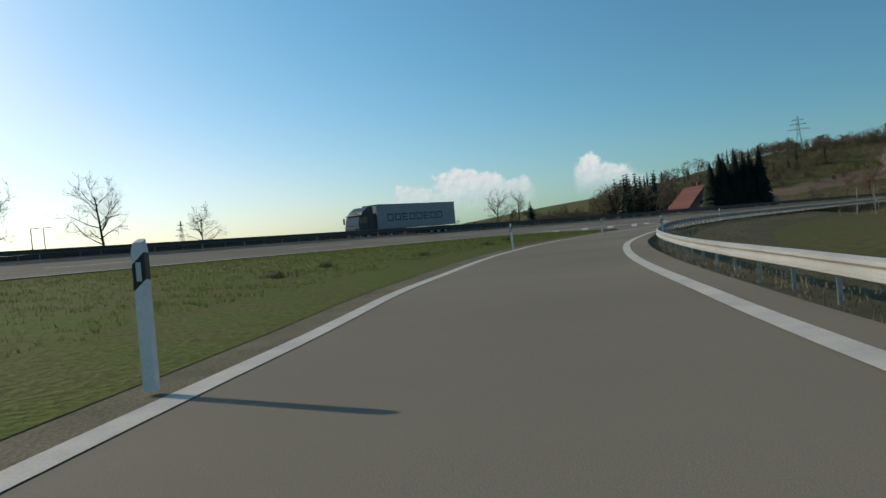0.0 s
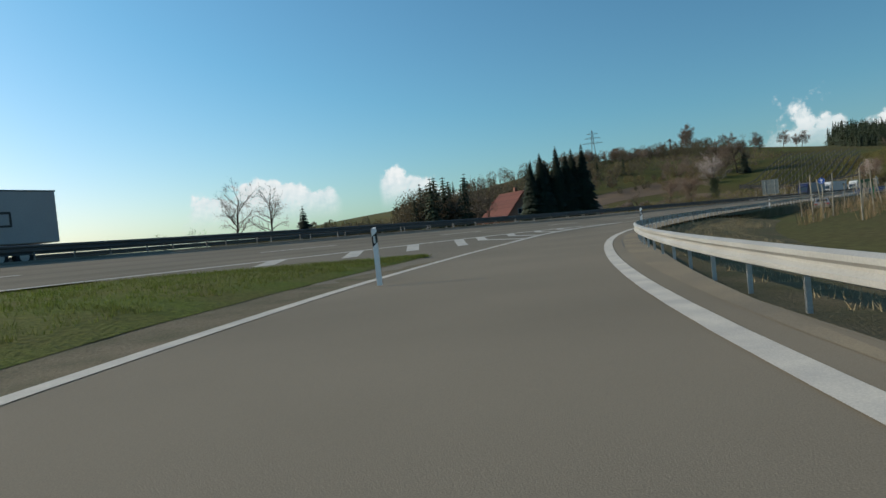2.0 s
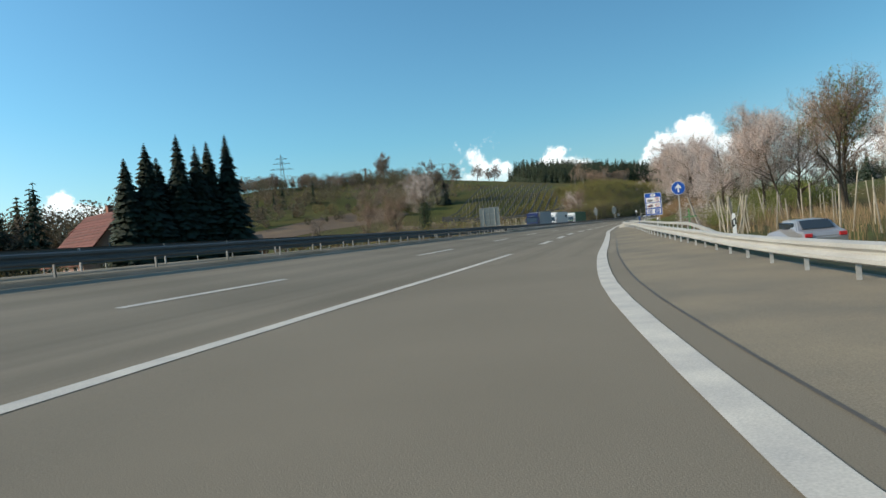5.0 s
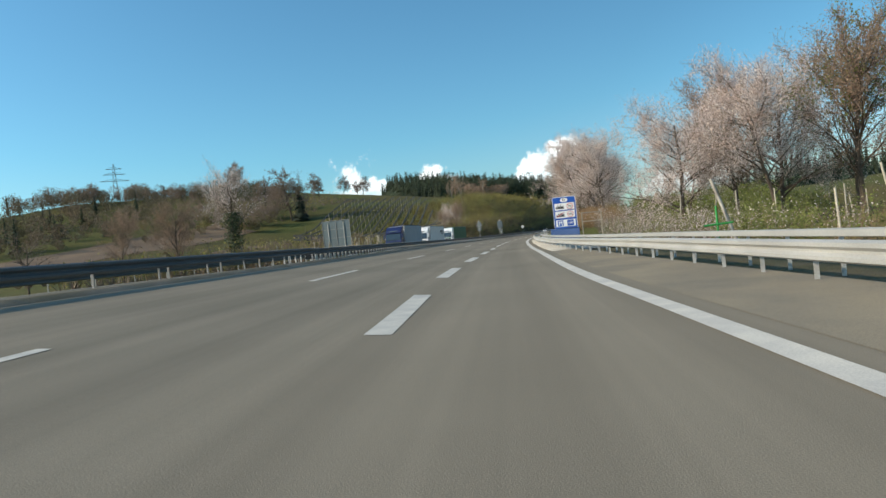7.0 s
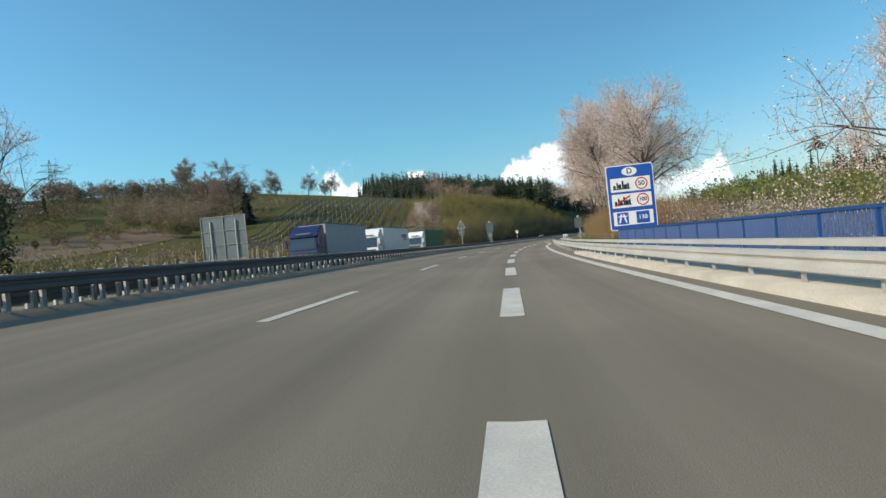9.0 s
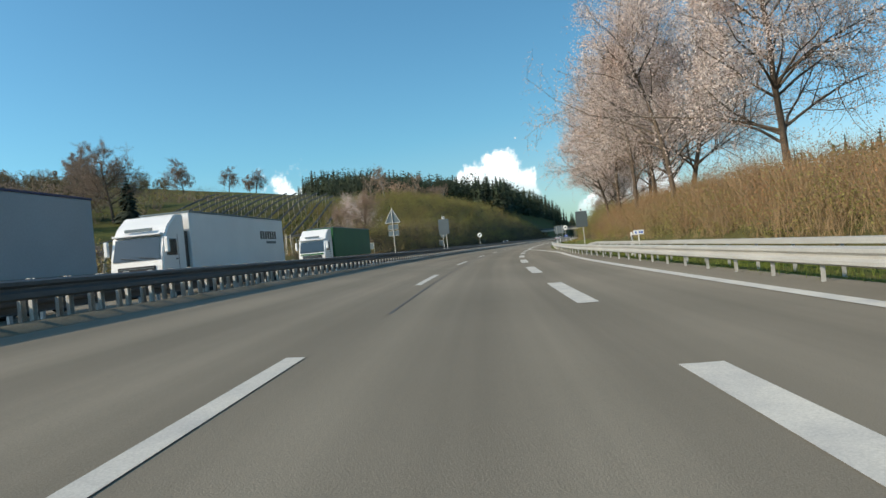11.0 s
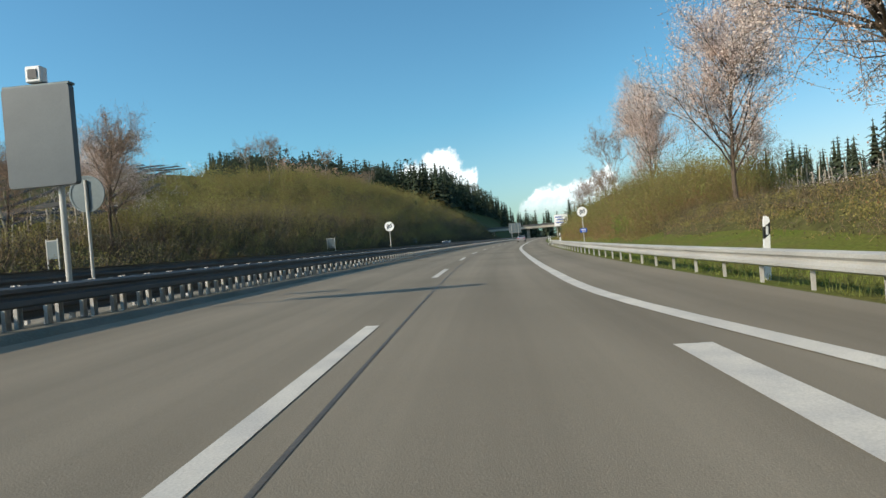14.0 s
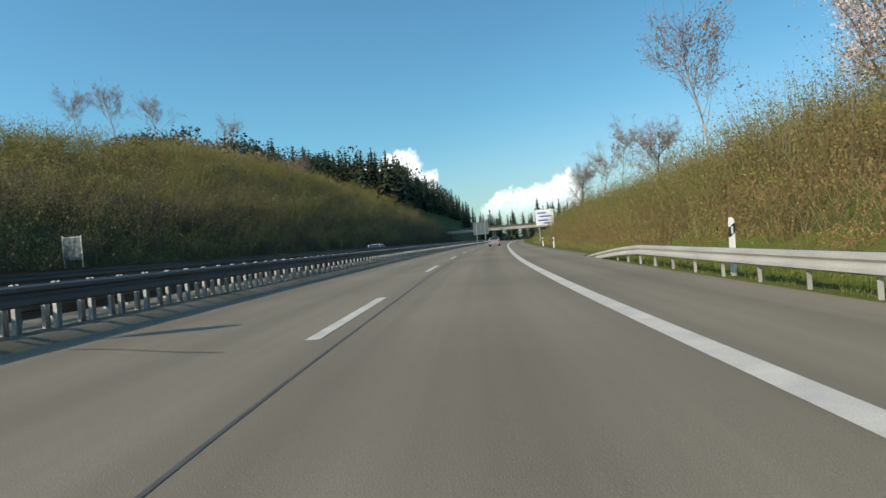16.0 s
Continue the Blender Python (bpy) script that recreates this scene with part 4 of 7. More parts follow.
for x, y, sc, r in ((45, 160, 0.6, 0.3), (52, 168, 0.7, 2.3), (58, 163, 0.5, 4.1)):
    again(winter, x, y, None, r, sc)

# blossoming trees of the right-hand bank and hedgerow
cherry = bare_tree("cherry_tree", "large wild cherry in pale blossom on the bank", 21, 18.5, 0.26, kids=(25, 10, 7), thin=0.22, spread=0.68, up=0.18, clump=BLOSSOM, clump_n=7, clump_size=0.062, group="blossoming roadside trees")
cherry_b = bare_tree("cherry_tree", "many-stemmed cherry with sparse pink-white blossom", 33, 17.0, 0.22, kids=(24, 10, 7), thin=0.2, spread=0.62, up=0.22, clump=BLOSSOM, clump_n=6, clump_size=0.058, group="blossoming roadside trees")
russet = bare_tree("budding_tree", "tall roadside tree with reddish opening buds", 45, 16.5, 0.26, kids=(19, 9, 6), thin=0.25, spread=0.55, up=0.3, clump=BUDS, clump_n=4, clump_size=0.065, group="blossoming roadside trees")


def on_bank(ob, s, d, rz, scale, first=False):
    x, y = (float(v) for v in place(s, d))
    return (stand if first else again)(ob, x, y, gz(x, y) - 0.1, rz, scale)


on_bank(cherry, 217, -16.6, 0.3, 0.95, True)
on_bank(cherry_b, 226, -11.6, 1.0, 1.0, True)
on_bank(cherry, 234, -14.5, 2.6, 0.92)
on_bank(russet, 244, -13.5, 0.0, 0.95, True)
on_bank(cherry_b, 254, -11.0, 3.3, 0.98)
on_bank(cherry, 248, -16.5, 5.5, 1.0)
on_bank(cherry_b, 239, -10.8, 0.2, 0.9)
on_bank(cherry_b, 261, -10.4, 2.0, 0.85)
on_bank(cherry, 268, -12.2, 4.4, 0.8)
on_bank(russet, 262, -15.5, 2.2, 0.9)
young = bare_tree("cherry_tree", "upright young cherry with a rounded crown of pale blossom", 28, 12.5, 0.17, kids=(26, 9, 7), thin=0.2, spread=0.5, up=0.34, clump=BLOSSOM, clump_n=6, clump_size=0.055, group="blossoming roadside trees")
on_bank(young, 291, -13.8, 5.2, 1.0, True)
on_bank(young, 322, -14.5, 1.4, 1.05)
for s, d, rz, sc in ((358, -14.0, 0.5, 0.42), (404, -12.5, 1.0, 0.5), (303, -18.5, 3.0, 0.38)):
    on_bank(russet, s, d, rz, sc)
on_bank(cherry, 154, -19.5, 0.9, 0.8)
on_bank(cherry_b, 149, -27.0, 2.0, 0.95)
on_bank(cherry, 160, -31.0, 3.6, 1.05)
on_bank(russet, 152, -36.0, 1.0, 1.15)
on_bank(russet, 158, -26.0, 4.8, 1.0)
on_bank(cherry_b, 172, -24.0, 4.1, 0.75)
on_bank(cherry, 146, -45.0, 5.0, 0.9)
on_bank(russet, 140, -52.0, 3.0, 0.95)
poplar = bare_tree("poplar", "tall tree with fresh green leaves over the orchard", 51, 19.0, 0.26, kids=(20, 8, 5), thin=0.25, spread=0.42, up=0.4, clump=LEAF, clump_n=2, clump_size=0.13)
on_bank(poplar, 156, -37.5, 0.0, 1.0, True)
slim = bare_tree("birch", "slim pale birch with thin crown on the cutting", 61, 13.0, 0.11, kids=(14, 6, 4), thin=0.45, spread=0.5, up=0.35, bark=BARK_BIRCH, clump=BUDS, clump_n=1, clump_size=0.09, group="birches on the cutting")
on_bank(slim, 427, 69.5, 0, 0.95, True)
for s, d, rz, sc in ((392, 57, 1, 0.8), (388, 60, 2, 0.7), (443, 60.4, 2.4, 0.85), (520, 70, 4, 0.9), (341, -13.0, 0.4, 0.9), (372, -13.5, 2.4, 0.7), (384, -13.0, 4.4, 0.6), (306, 40.5, 3, 0.55)):
    on_bank(slim, s, d, rz, sc)
on_bank(cherry, 300, 34.0, 0.7, 0.5)
on_bank(russet, 294, 31.0, 2.2, 0.58)
on_bank(russet, 286, 33.0, 3.2, 0.4)
# ivy-clad tree and bushes beyond the opposite road
ivy = bare_tree("ivy_tree", "tree with dark ivy on its trunk and white blossom above", 71, 11.5, 0.2, kids=(13, 7, 5), thin=0.45, spread=0.55, up=0.3, clump=BLOSSOM, clump_n=4, clump_size=0.045)
rng = np.random.default_rng(72)
iv = np.column_stack([rng.normal(0, 0.5, 3600), rng.normal(0, 0.5, 3600), rng.uniform(0, 6.5, 3600)])
v_, f_ = flecks(rng, iv, 0.1)
part("ivy", stuff_mesh("ivy", v_, f_, 4, IVY), ivy, "dark evergreen ivy leaves")
stand(ivy, 202.0, 168.5, None, 0.0, 1.3)
again(russet, 188.0, 166.0, None, 1.1, 0.55)
again(russet, 181.0, 168.0, None, 2.4, 0.5)
again(russet, 194.0, 171.0, None, 0.4, 0.45)
again(winter, 172.0, 172.0, None, 3.0, 0.8)

# trees of the hill
oak = bare_tree("bare_tree", "large bare oak on the hillside", 81, 17.0, 0.36, kids=(18, 8, 6), thin=0.25, spread=0.7, up=0.15, group="bare trees on the hill", twig_r=0.026, clump=TWIG_FUZZ, clump_n=6, clump_size=0.09)
stand(oak, 353.0, 262.0, None, 0.0, 1.2)
for x, y, sc, r in ((415, 287, 0.75, 1.0), (366, 284, 0.8, 3.0), (452, 368, 1.0, 5.0), (444, 362, 0.8, 2.0), (462, 300, 0.6, 2.9), (470, 292, 0.6, 3.9), (478, 300, 0.5, 1.9)):
    again(oak, x, y, None, r, sc)
for k_ in range(9):
    u = (k_ + 0.3 * math.sin(k_ * 5.1)) / 8
    again(oak, 333 + 50 * u + 4 * math.sin(k_ * 2.1), 386 - 46 * u + 4 * math.cos(k_ * 1.7), None, k_ * 1.9, 0.42 + 0.14 * math.sin(k_ * 2.7))
holly = conifer("holly", "dense dark evergreen beside the bare oak", 83, 15.0, 4.6, 26, 14, 3)
stand(holly, 354.5, 258.5, None, 0.0, 0.85)
small_fir = conifer("fir", "small dark fir on the slope", 84, 7.0, 1.5, 16, 8, 2)
stand(small_fir, 262.0, 196.0)
pine = conifer("pine", "tall thin pine with a tufted top behind the orchard", 85, 15.0, 2.2, 8, 10, 3, bare=0.72)
stand(pine, 300.0, 98.0, None, 0.0, 0.75)


# ---- woods and shrubs (uncounted) ----
def stuff(name, v, f, k, material, label, category):
    return tagged(new(name, stuff_mesh(name, v, f, k, material)), label, category, kind="stuff")


def forest(name, label, spots, seed, hmin, hmax, material=NEEDLE_FAR, whorls=15, per=6):
    rng = np.random.default_rng(seed)
    kinds = [conifer_arrays(rng, 1.0, 0.2, whorls, per, 2, droop=0.45, bare=0.1, tip=0.03)[0] for _ in range(7)]
    core = np.array([[(0, 0, 0.05), (0.055, 0, 0.3), (0, 0, 0.98), (-0.055, 0, 0.3)], [(0, 0, 0.05), (0, 0.055, 0.3), (0, 0, 0.98), (0, -0.055, 0.3)]]).reshape(-1, 3)
    kinds = [np.vstack([k_, core]) for k_ in kinds]
    V = []
    zz = terrain(spots[:, 0], spots[:, 1])
    for (x, y), z in zip(spots, zz):
        a, h = rng.uniform(0, 6.28), rng.uniform(hmin, hmax)
        k_ = kinds[rng.integers(7)]
        c, s_ = math.cos(a), math.sin(a)
        wd = rng.uniform(0.8, 1.25)
        q_ = np.column_stack([(k_[:, 0] * c - k_[:, 1] * s_) * wd, (k_[:, 0] * s_ + k_[:, 1] * c) * wd, k_[:, 2]]) * h
        V.append(q_ + np.array([x, y, z]))
    V = np.vstack(V)
    return stuff(name, V, np.arange(len(V)), 4, material, label, "forest")


rng = np.random.default_rng(5)


def scatter(n, s0, s1, d0, d1):
    s, d = rng.uniform(s0, s1, n), rng.uniform(d0, d1, n)
    return np.column_stack(place(s, d))


def bearing(p, x, y):
    return np.degrees(np.arctan2(p[:, 0] - x, p[:, 1] - y))


def in_view(p):
    return p[(bearing(p, 165, 118) > 61.8) & (bearing(p, 244, 140) > 60.5) & (bearing(p, 309, 150) > 58)]


forest("spruce_forest", "younger spruces at the front of the hilltop wood", in_view(scatter(300, 470, 545, 84, 150)), 91, 6, 12)
forest("spruce_forest", "dark spruce wood on the hilltop", in_view(np.vstack([scatter(800, 540, 740, 84, 240), scatter(200, 560, 760, 46, 90)])), 90, 11, 23)
forest("spruce_forest", "dark conifer wood behind the orchard", np.column_stack([rng.uniform(370, 560, 420), rng.uniform(-60, 100, 420)]), 92, 9, 15)
forest("distant_wood", "scattered conifers of the wood behind the house", np.column_stack([rng.uniform(150, 330, 60), rng.uniform(300, 420, 60)]), 93, 7, 13)
forest("distant_wood", "wooded horizon at the end of the road", np.column_stack([rng.uniform(760, 980, 260), rng.uniform(60, 330, 260)]), 94, 14, 24)


def grove(name, label, spots, seed, h0, h1, material, per=150, leaf=0.45):
    """Rounded leafless crowns of a far wood, made of many small twig flecks."""
    rng = np.random.default_rng(seed)
    zz = terrain(spots[:, 0], spots[:, 1])
    C = []
    for (x, y), z in zip(spots, zz):
        h = rng.uniform(h0, h1)
        u = rng.normal(size=(per, 3))
        u *= (rng.uniform(0.3, 1, per) ** 0.5 / np.linalg.norm(u, axis=1))[:, None]
        u[:, 2] = u[:, 2] * 0.42 + 0.56
        C.append(u * np.array([h * 0.36, h * 0.36, h]) + np.array([x, y, z]))
    v, f = flecks(rng, np.vstack(C), leaf)
    return stuff(name, v, f, 4, material, label, "forest")


grove("distant_wood", "brown leafless wood behind the house", np.column_stack([rng.uniform(110, 340, 190), rng.uniform(290, 430, 190)]), 96, 6, 12, WOOD_BROWN, 420, 0.26)
for az0, az1, n_, lo_, hi_, seed_ in ((27, 41, 66, 12, 19, 99), (19, 28, 44, 7, 12, 199)):
    az = np.radians(rng.uniform(az0, az1, n_))
    near_d = rng.uniform(165, 225, n_)
    grove("distant_wood", "brown and dark trees behind the house", np.column_stack([49 + near_d * np.sin(az), 73 + near_d * np.cos(az)]), seed_, lo_, hi_, WOOD_BROWN, 1100, 0.27)
az = np.radians(rng.uniform(28, 34.5, 22))
near_d = rng.uniform(158, 190, 22)
forest("distant_wood", "dark conifers among the houses", np.column_stack([49 + near_d * np.sin(az), 73 + near_d * np.cos(az)]), 191, 14, 21, NEEDLE_FAR, 22, 9)
az = np.radians(rng.uniform(-45, 24, 170))
far_d = rng.uniform(420, 700, 170)
grove("distant_wood", "far low line of woods over the plain", np.column_stack([far_d * np.sin(az), far_d * np.cos(az)]), 95, 5, 10, WOOD_BROWN, 90, 0.8)
wood_edge = scatter(110, 475, 690, 78, 96)
grove("wood_edge", "pale brown trees along the edge of the spruce wood", wood_edge[bearing(wood_edge, 309, 150) > 60], 97, 7, 13, BUDS, 160, 0.4)
grove("hill_wood", "bare brown trees on the shoulder of the hill", np.vstack([np.column_stack([rng.uniform(385, 470, 90), rng.uniform(312, 372, 90)]), np.column_stack([rng.uniform(330, 400, 50), rng.uniform(352, 388, 50)]), np.column_stack([rng.uniform(378, 412, 34), rng.uniform(300, 342, 34)])]), 98, 4.0, 9, WOOD_BROWN, 240, 0.26)


hr = np.random.default_rng(611)
u_ = hr.uniform(0, 1, 60)
grove("hill_wood", "hazy grey-brown hedgerow trees along the ridge", np.column_stack([332 + 54 * u_ + hr.normal(size=60) * 4, 388 - 48 * u_ + hr.normal(size=60) * 4]), 612, 4.5, 9, TWIG_FUZZ, 420, 0.2)
grove("hill_wood", "reddish brown bushy trees beside the great oak", np.column_stack([hr.uniform(322, 352, 26), hr.uniform(262, 300, 26)]), 613, 5, 11, TWIG_FUZZ, 520, 0.2)
grove("hill_wood", "olive budding trees on the hillside", np.column_stack([hr.uniform(296, 340, 24), hr.uniform(255, 300, 24)]), 614, 3.5, 7.5, TWIG_GREEN, 420, 0.19)
grove("hill_wood", "brown and olive scrub on the lower slope", np.column_stack([hr.uniform(205, 265, 60), hr.uniform(178, 235, 60)]), 616, 1.5, 4.5, TWIG_FUZZ, 420, 0.13)
grove("hill_wood", "olive budding scrub on the lower slope", np.column_stack([hr.uniform(205, 262, 40), hr.uniform(174, 225, 40)]), 617, 1.5, 4.0, TWIG_GREEN, 420, 0.13)
grove("hill_wood", "mixed brown scrub on the hillside meadow", np.column_stack([hr.uniform(268, 335, 46), hr.uniform(272, 345, 46)]), 615, 2.5, 6, WOOD_BROWN, 300, 0.19)


def brush(rng, spots, h0, h1, twigs, spread, width, flat=True):
    """Twig fans: thin two-segment blades that rise from each spot, as quads."""
    n = len(spots)
    zz = terrain(spots[:, 0], spots[:, 1]) - 0.1
    base = np.repeat(np.column_stack([spots, zz]), twigs, 0)
    m = n * twigs
    h = np.repeat(rng.uniform(h0, h1, n), twigs) * rng.uniform(0.55, 1.1, m)
    ang = rng.uniform(0, 2 * math.pi, m)
    lean = rng.uniform(0, 1, m) ** 0.7 * spread
    base[:, :2] += rng.normal(size=(m, 2)) * 0.25
    dirv = np.column_stack([np.cos(ang) * lean, np.sin(ang) * lean, np.ones(m)])
    mid = base + dirv * (h * 0.55)[:, None]
    tip = base + (dirv * np.array([1.25, 1.25, 1.0])) * h[:, None] + rng.normal(size=(m, 3)) * 0.08
    a2 = rng.uniform(0, 2 * math.pi, m)
    sd_ = np.column_stack([np.cos(a2), np.sin(a2), np.zeros(m)]) * (width * rng.uniform(0.6, 1.2, m))[:, None]
    v = np.stack([base - sd_, base + sd_, mid + sd_ * 0.7, mid - sd_ * 0.7, mid - sd_ * 0.7, mid + sd_ * 0.7, tip + sd_ * 0.15, tip - sd_ * 0.15], 1).reshape(-1, 3)
    return v, np.arange(len(v)), np.vstack([mid, tip, (mid + tip) / 2])


def thicket(name, label, spots, seed, h0, h1, twigs, spread, width, material, leaf=None, leaf_n=1, leaf_size=0.07):
    rng = np.random.default_rng(seed)
    v, f, tips = brush(rng, spots, h0, h1, twigs, spread, width)
    ob = stuff(name, v, f, 4, material, label, "shrubs")
    if leaf is not None:
        c = np.repeat(tips, leaf_n, 0) + rng.normal(size=(len(tips) * leaf_n, 3)) * 0.1
        v, f = flecks(rng, c, leaf_size)
        part("foliage", stuff_mesh("foliage", v, f, 4, leaf), ob, "small budding leaves")
    return ob


thicket("bank_shrubs", "dense budding shrubs on the far cutting", np.vstack([scatter(2100, 300, 470, 26, 44), scatter(500, 470, 600, 26, 44)]), 201, 0.9, 2.9, 12, 0.95, 0.016, TWIG_GREEN, OLIVE, 2, 0.06)
thicket("bank_shrubs", "brown leafless bushes among the green of the far cutting", scatter(1100, 290, 560, 27, 46), 219, 1.0, 2.9, 14, 0.9, 0.016, TWIG, WOOD_BROWN, 2, 0.07)
tall_spots = np.vstack([scatter(260, 300, 600, 33, 56), scatter(420, 315, 520, 42, 66)])
thicket("bank_shrubs", "tall uneven budding bushes on the top of the cutting", tall_spots, 211, 1.5, 4.6, 40, 0.75, 0.018, TWIG_GREEN, OLIVE, 3, 0.085)
# dark twigs and buds put the shade of the lower bank into the colour
thicket("bank_shrubs", "brown leafless shrubs in shade-dark tones at the foot of the far cutting", scatter(1700, 262, 600, 23.5, 32), 202, 0.8, 2.4, 13, 0.9, 0.02, TWIG_DARK, DARK_BUD, 2, 0.06)
thicket("bank_shrubs", "russet shrubs with olive buds beyond the road", np.vstack([scatter(300, 266, 330, 25, 36), np.column_stack([rng.uniform(180, 204, 60), rng.uniform(157, 172, 60)])]), 203, 0.8, 2.6, 12, 0.9, 0.018, TWIG_RED, OLIVE, 2, 0.06)
thicket("bank_shrubs", "russet thicket on the roadside bank", scatter(1300, 188, 264, -17.5, -8.6), 204, 0.9, 2.6, 34, 0.7, 0.008, TWIG_RED, BUD_RED, 1, 0.032)
thicket("bank_shrubs", "olive budding thicket on the roadside bank", scatter(1900, 293, 430, -20, -7.8), 205, 1.0, 3.8, 18, 0.8, 0.01, TWIG_GREEN, OLIVE, 2, 0.05)
thicket("bank_shrubs", "brown thorny thicket among the bank shrubs", scatter(700, 292, 430, -17, -7.4), 206, 0.6, 2.0, 16, 0.9, 0.01, TWIG_RED, BUD_RED, 2, 0.04)
thicket("bank_shrubs", "tall pale green bushes over the roadside bank", scatter(150, 297, 345, -19, -11), 212, 2.6, 5.2, 40, 0.5, 0.014, TWIG_GREEN, OLIVE, 3, 0.05)
thicket("bank_shrubs", "low brown brambles on the open grassy bank", scatter(620, 256, 300, -13.2, -5.0), 217, 0.12, 0.5, 16, 0.95, 0.01, TWIG_RED, DARK_BUD, 2, 0.035)
thicket("bank_shrubs", "low green weeds on the open grassy bank", scatter(260, 256, 300, -13.2, -5.0), 220, 0.1, 0.4, 14, 0.95, 0.01, TWIG_GREEN, OLIVE, 3, 0.035)
thicket("bank_shrubs", "low brown growth along the foot of the bank", scatter(900, 298, 430, -8.6, -5.4), 218, 0.2, 0.8, 14, 0.95, 0.01, TWIG_RED, OLIVE, 2, 0.04)
thicket("saplings", "upright slim bare saplings on the bank", scatter(160, 312, 350, -19, -11), 210, 2.5, 5.0, 5, 0.16, 0.02, TWIG)
fresh = np.random.default_rng(77)


def spread_over(n, s0, s1, d0, d1):
    return np.column_stack(place(fresh.uniform(s0, s1, n), fresh.uniform(d0, d1, n)))


thicket("bank_shrubs", "pale green leafing bushes over the bank thicket", spread_over(300, 294, 420, -19, -8.5), 213, 1.8, 3.6, 16, 0.85, 0.009, TWIG_GREEN, LEAF, 5, 0.05)
thicket("bank_shrubs", "bright green bush at the foot of the bank", spread_over(11, 302.4, 305.0, -9.3, -8.2), 214, 0.7, 1.5, 16, 0.8, 0.008, TWIG_GREEN, FRESH, 12, 0.055)
thicket("bank_shrubs", "low olive growth along the foot of the bank", spread_over(260, 190, 262, -13.5, -8.4), 216, 0.6, 1.7, 16, 0.8, 0.009, TWIG_GREEN, OLIVE, 3, 0.045)
grove("spruce_forest", "dark rounded pines among the hilltop spruces", in_view(np.vstack([spread_over(190, 500, 690, 80, 150), spread_over(60, 560, 760, 46, 90)])), 215, 13, 22, NEEDLE_FAR, 300, 0.55)
thicket("hedge", "brown hedgerow shrubs beside the orchard", scatter(260, 138, 190, -26, -13), 207, 1.5, 3.0, 16, 0.45, 0.02, TWIG, BLOSSOM, 1, 0.05)
thicket("hill_bushes", "brown and olive bushes on the hill slope", np.vstack([scatter(110, 180, 240, 34, 48), np.column_stack([rng.uniform(176, 206, 90), rng.uniform(158, 176, 90)]), np.column_stack([rng.uniform(345, 425, 260), rng.uniform(262, 335, 260)]), np.column_stack([rng.uniform(290, 440, 260), rng.uniform(318, 376, 260)])]), 208, 1.5, 4.2, 14, 0.85, 0.04, TWIG, OLIVE, 1, 0.14)
thicket("hill_bushes", "dark bushes below the house", np.column_stack([rng.uniform(95, 135, 60), rng.uniform(165, 215, 60)]), 209, 1.5, 3.5, 16, 0.6, 0.05, TWIG_GREEN, NEEDLE, 1, 0.14)


# ---- house with red roof ----
def prism(verts, faces, name, material):
    me = mesh_of(name, verts, faces, material)
    bm = bmesh.new()
    bm.from_mesh(me)
    bmesh.ops.recalc_face_normals(bm, faces=bm.faces)
    bm.to_mesh(me)
    bm.free()
    return me


def simple_box(name, cx, cy, cz, sx, sy, sz, material, bevel=0.0):
    bm = bmesh.new()
    box_bm(bm, cx, cy, cz, sx, sy, sz, bevel)
    return bm_mesh(name, bm, material)


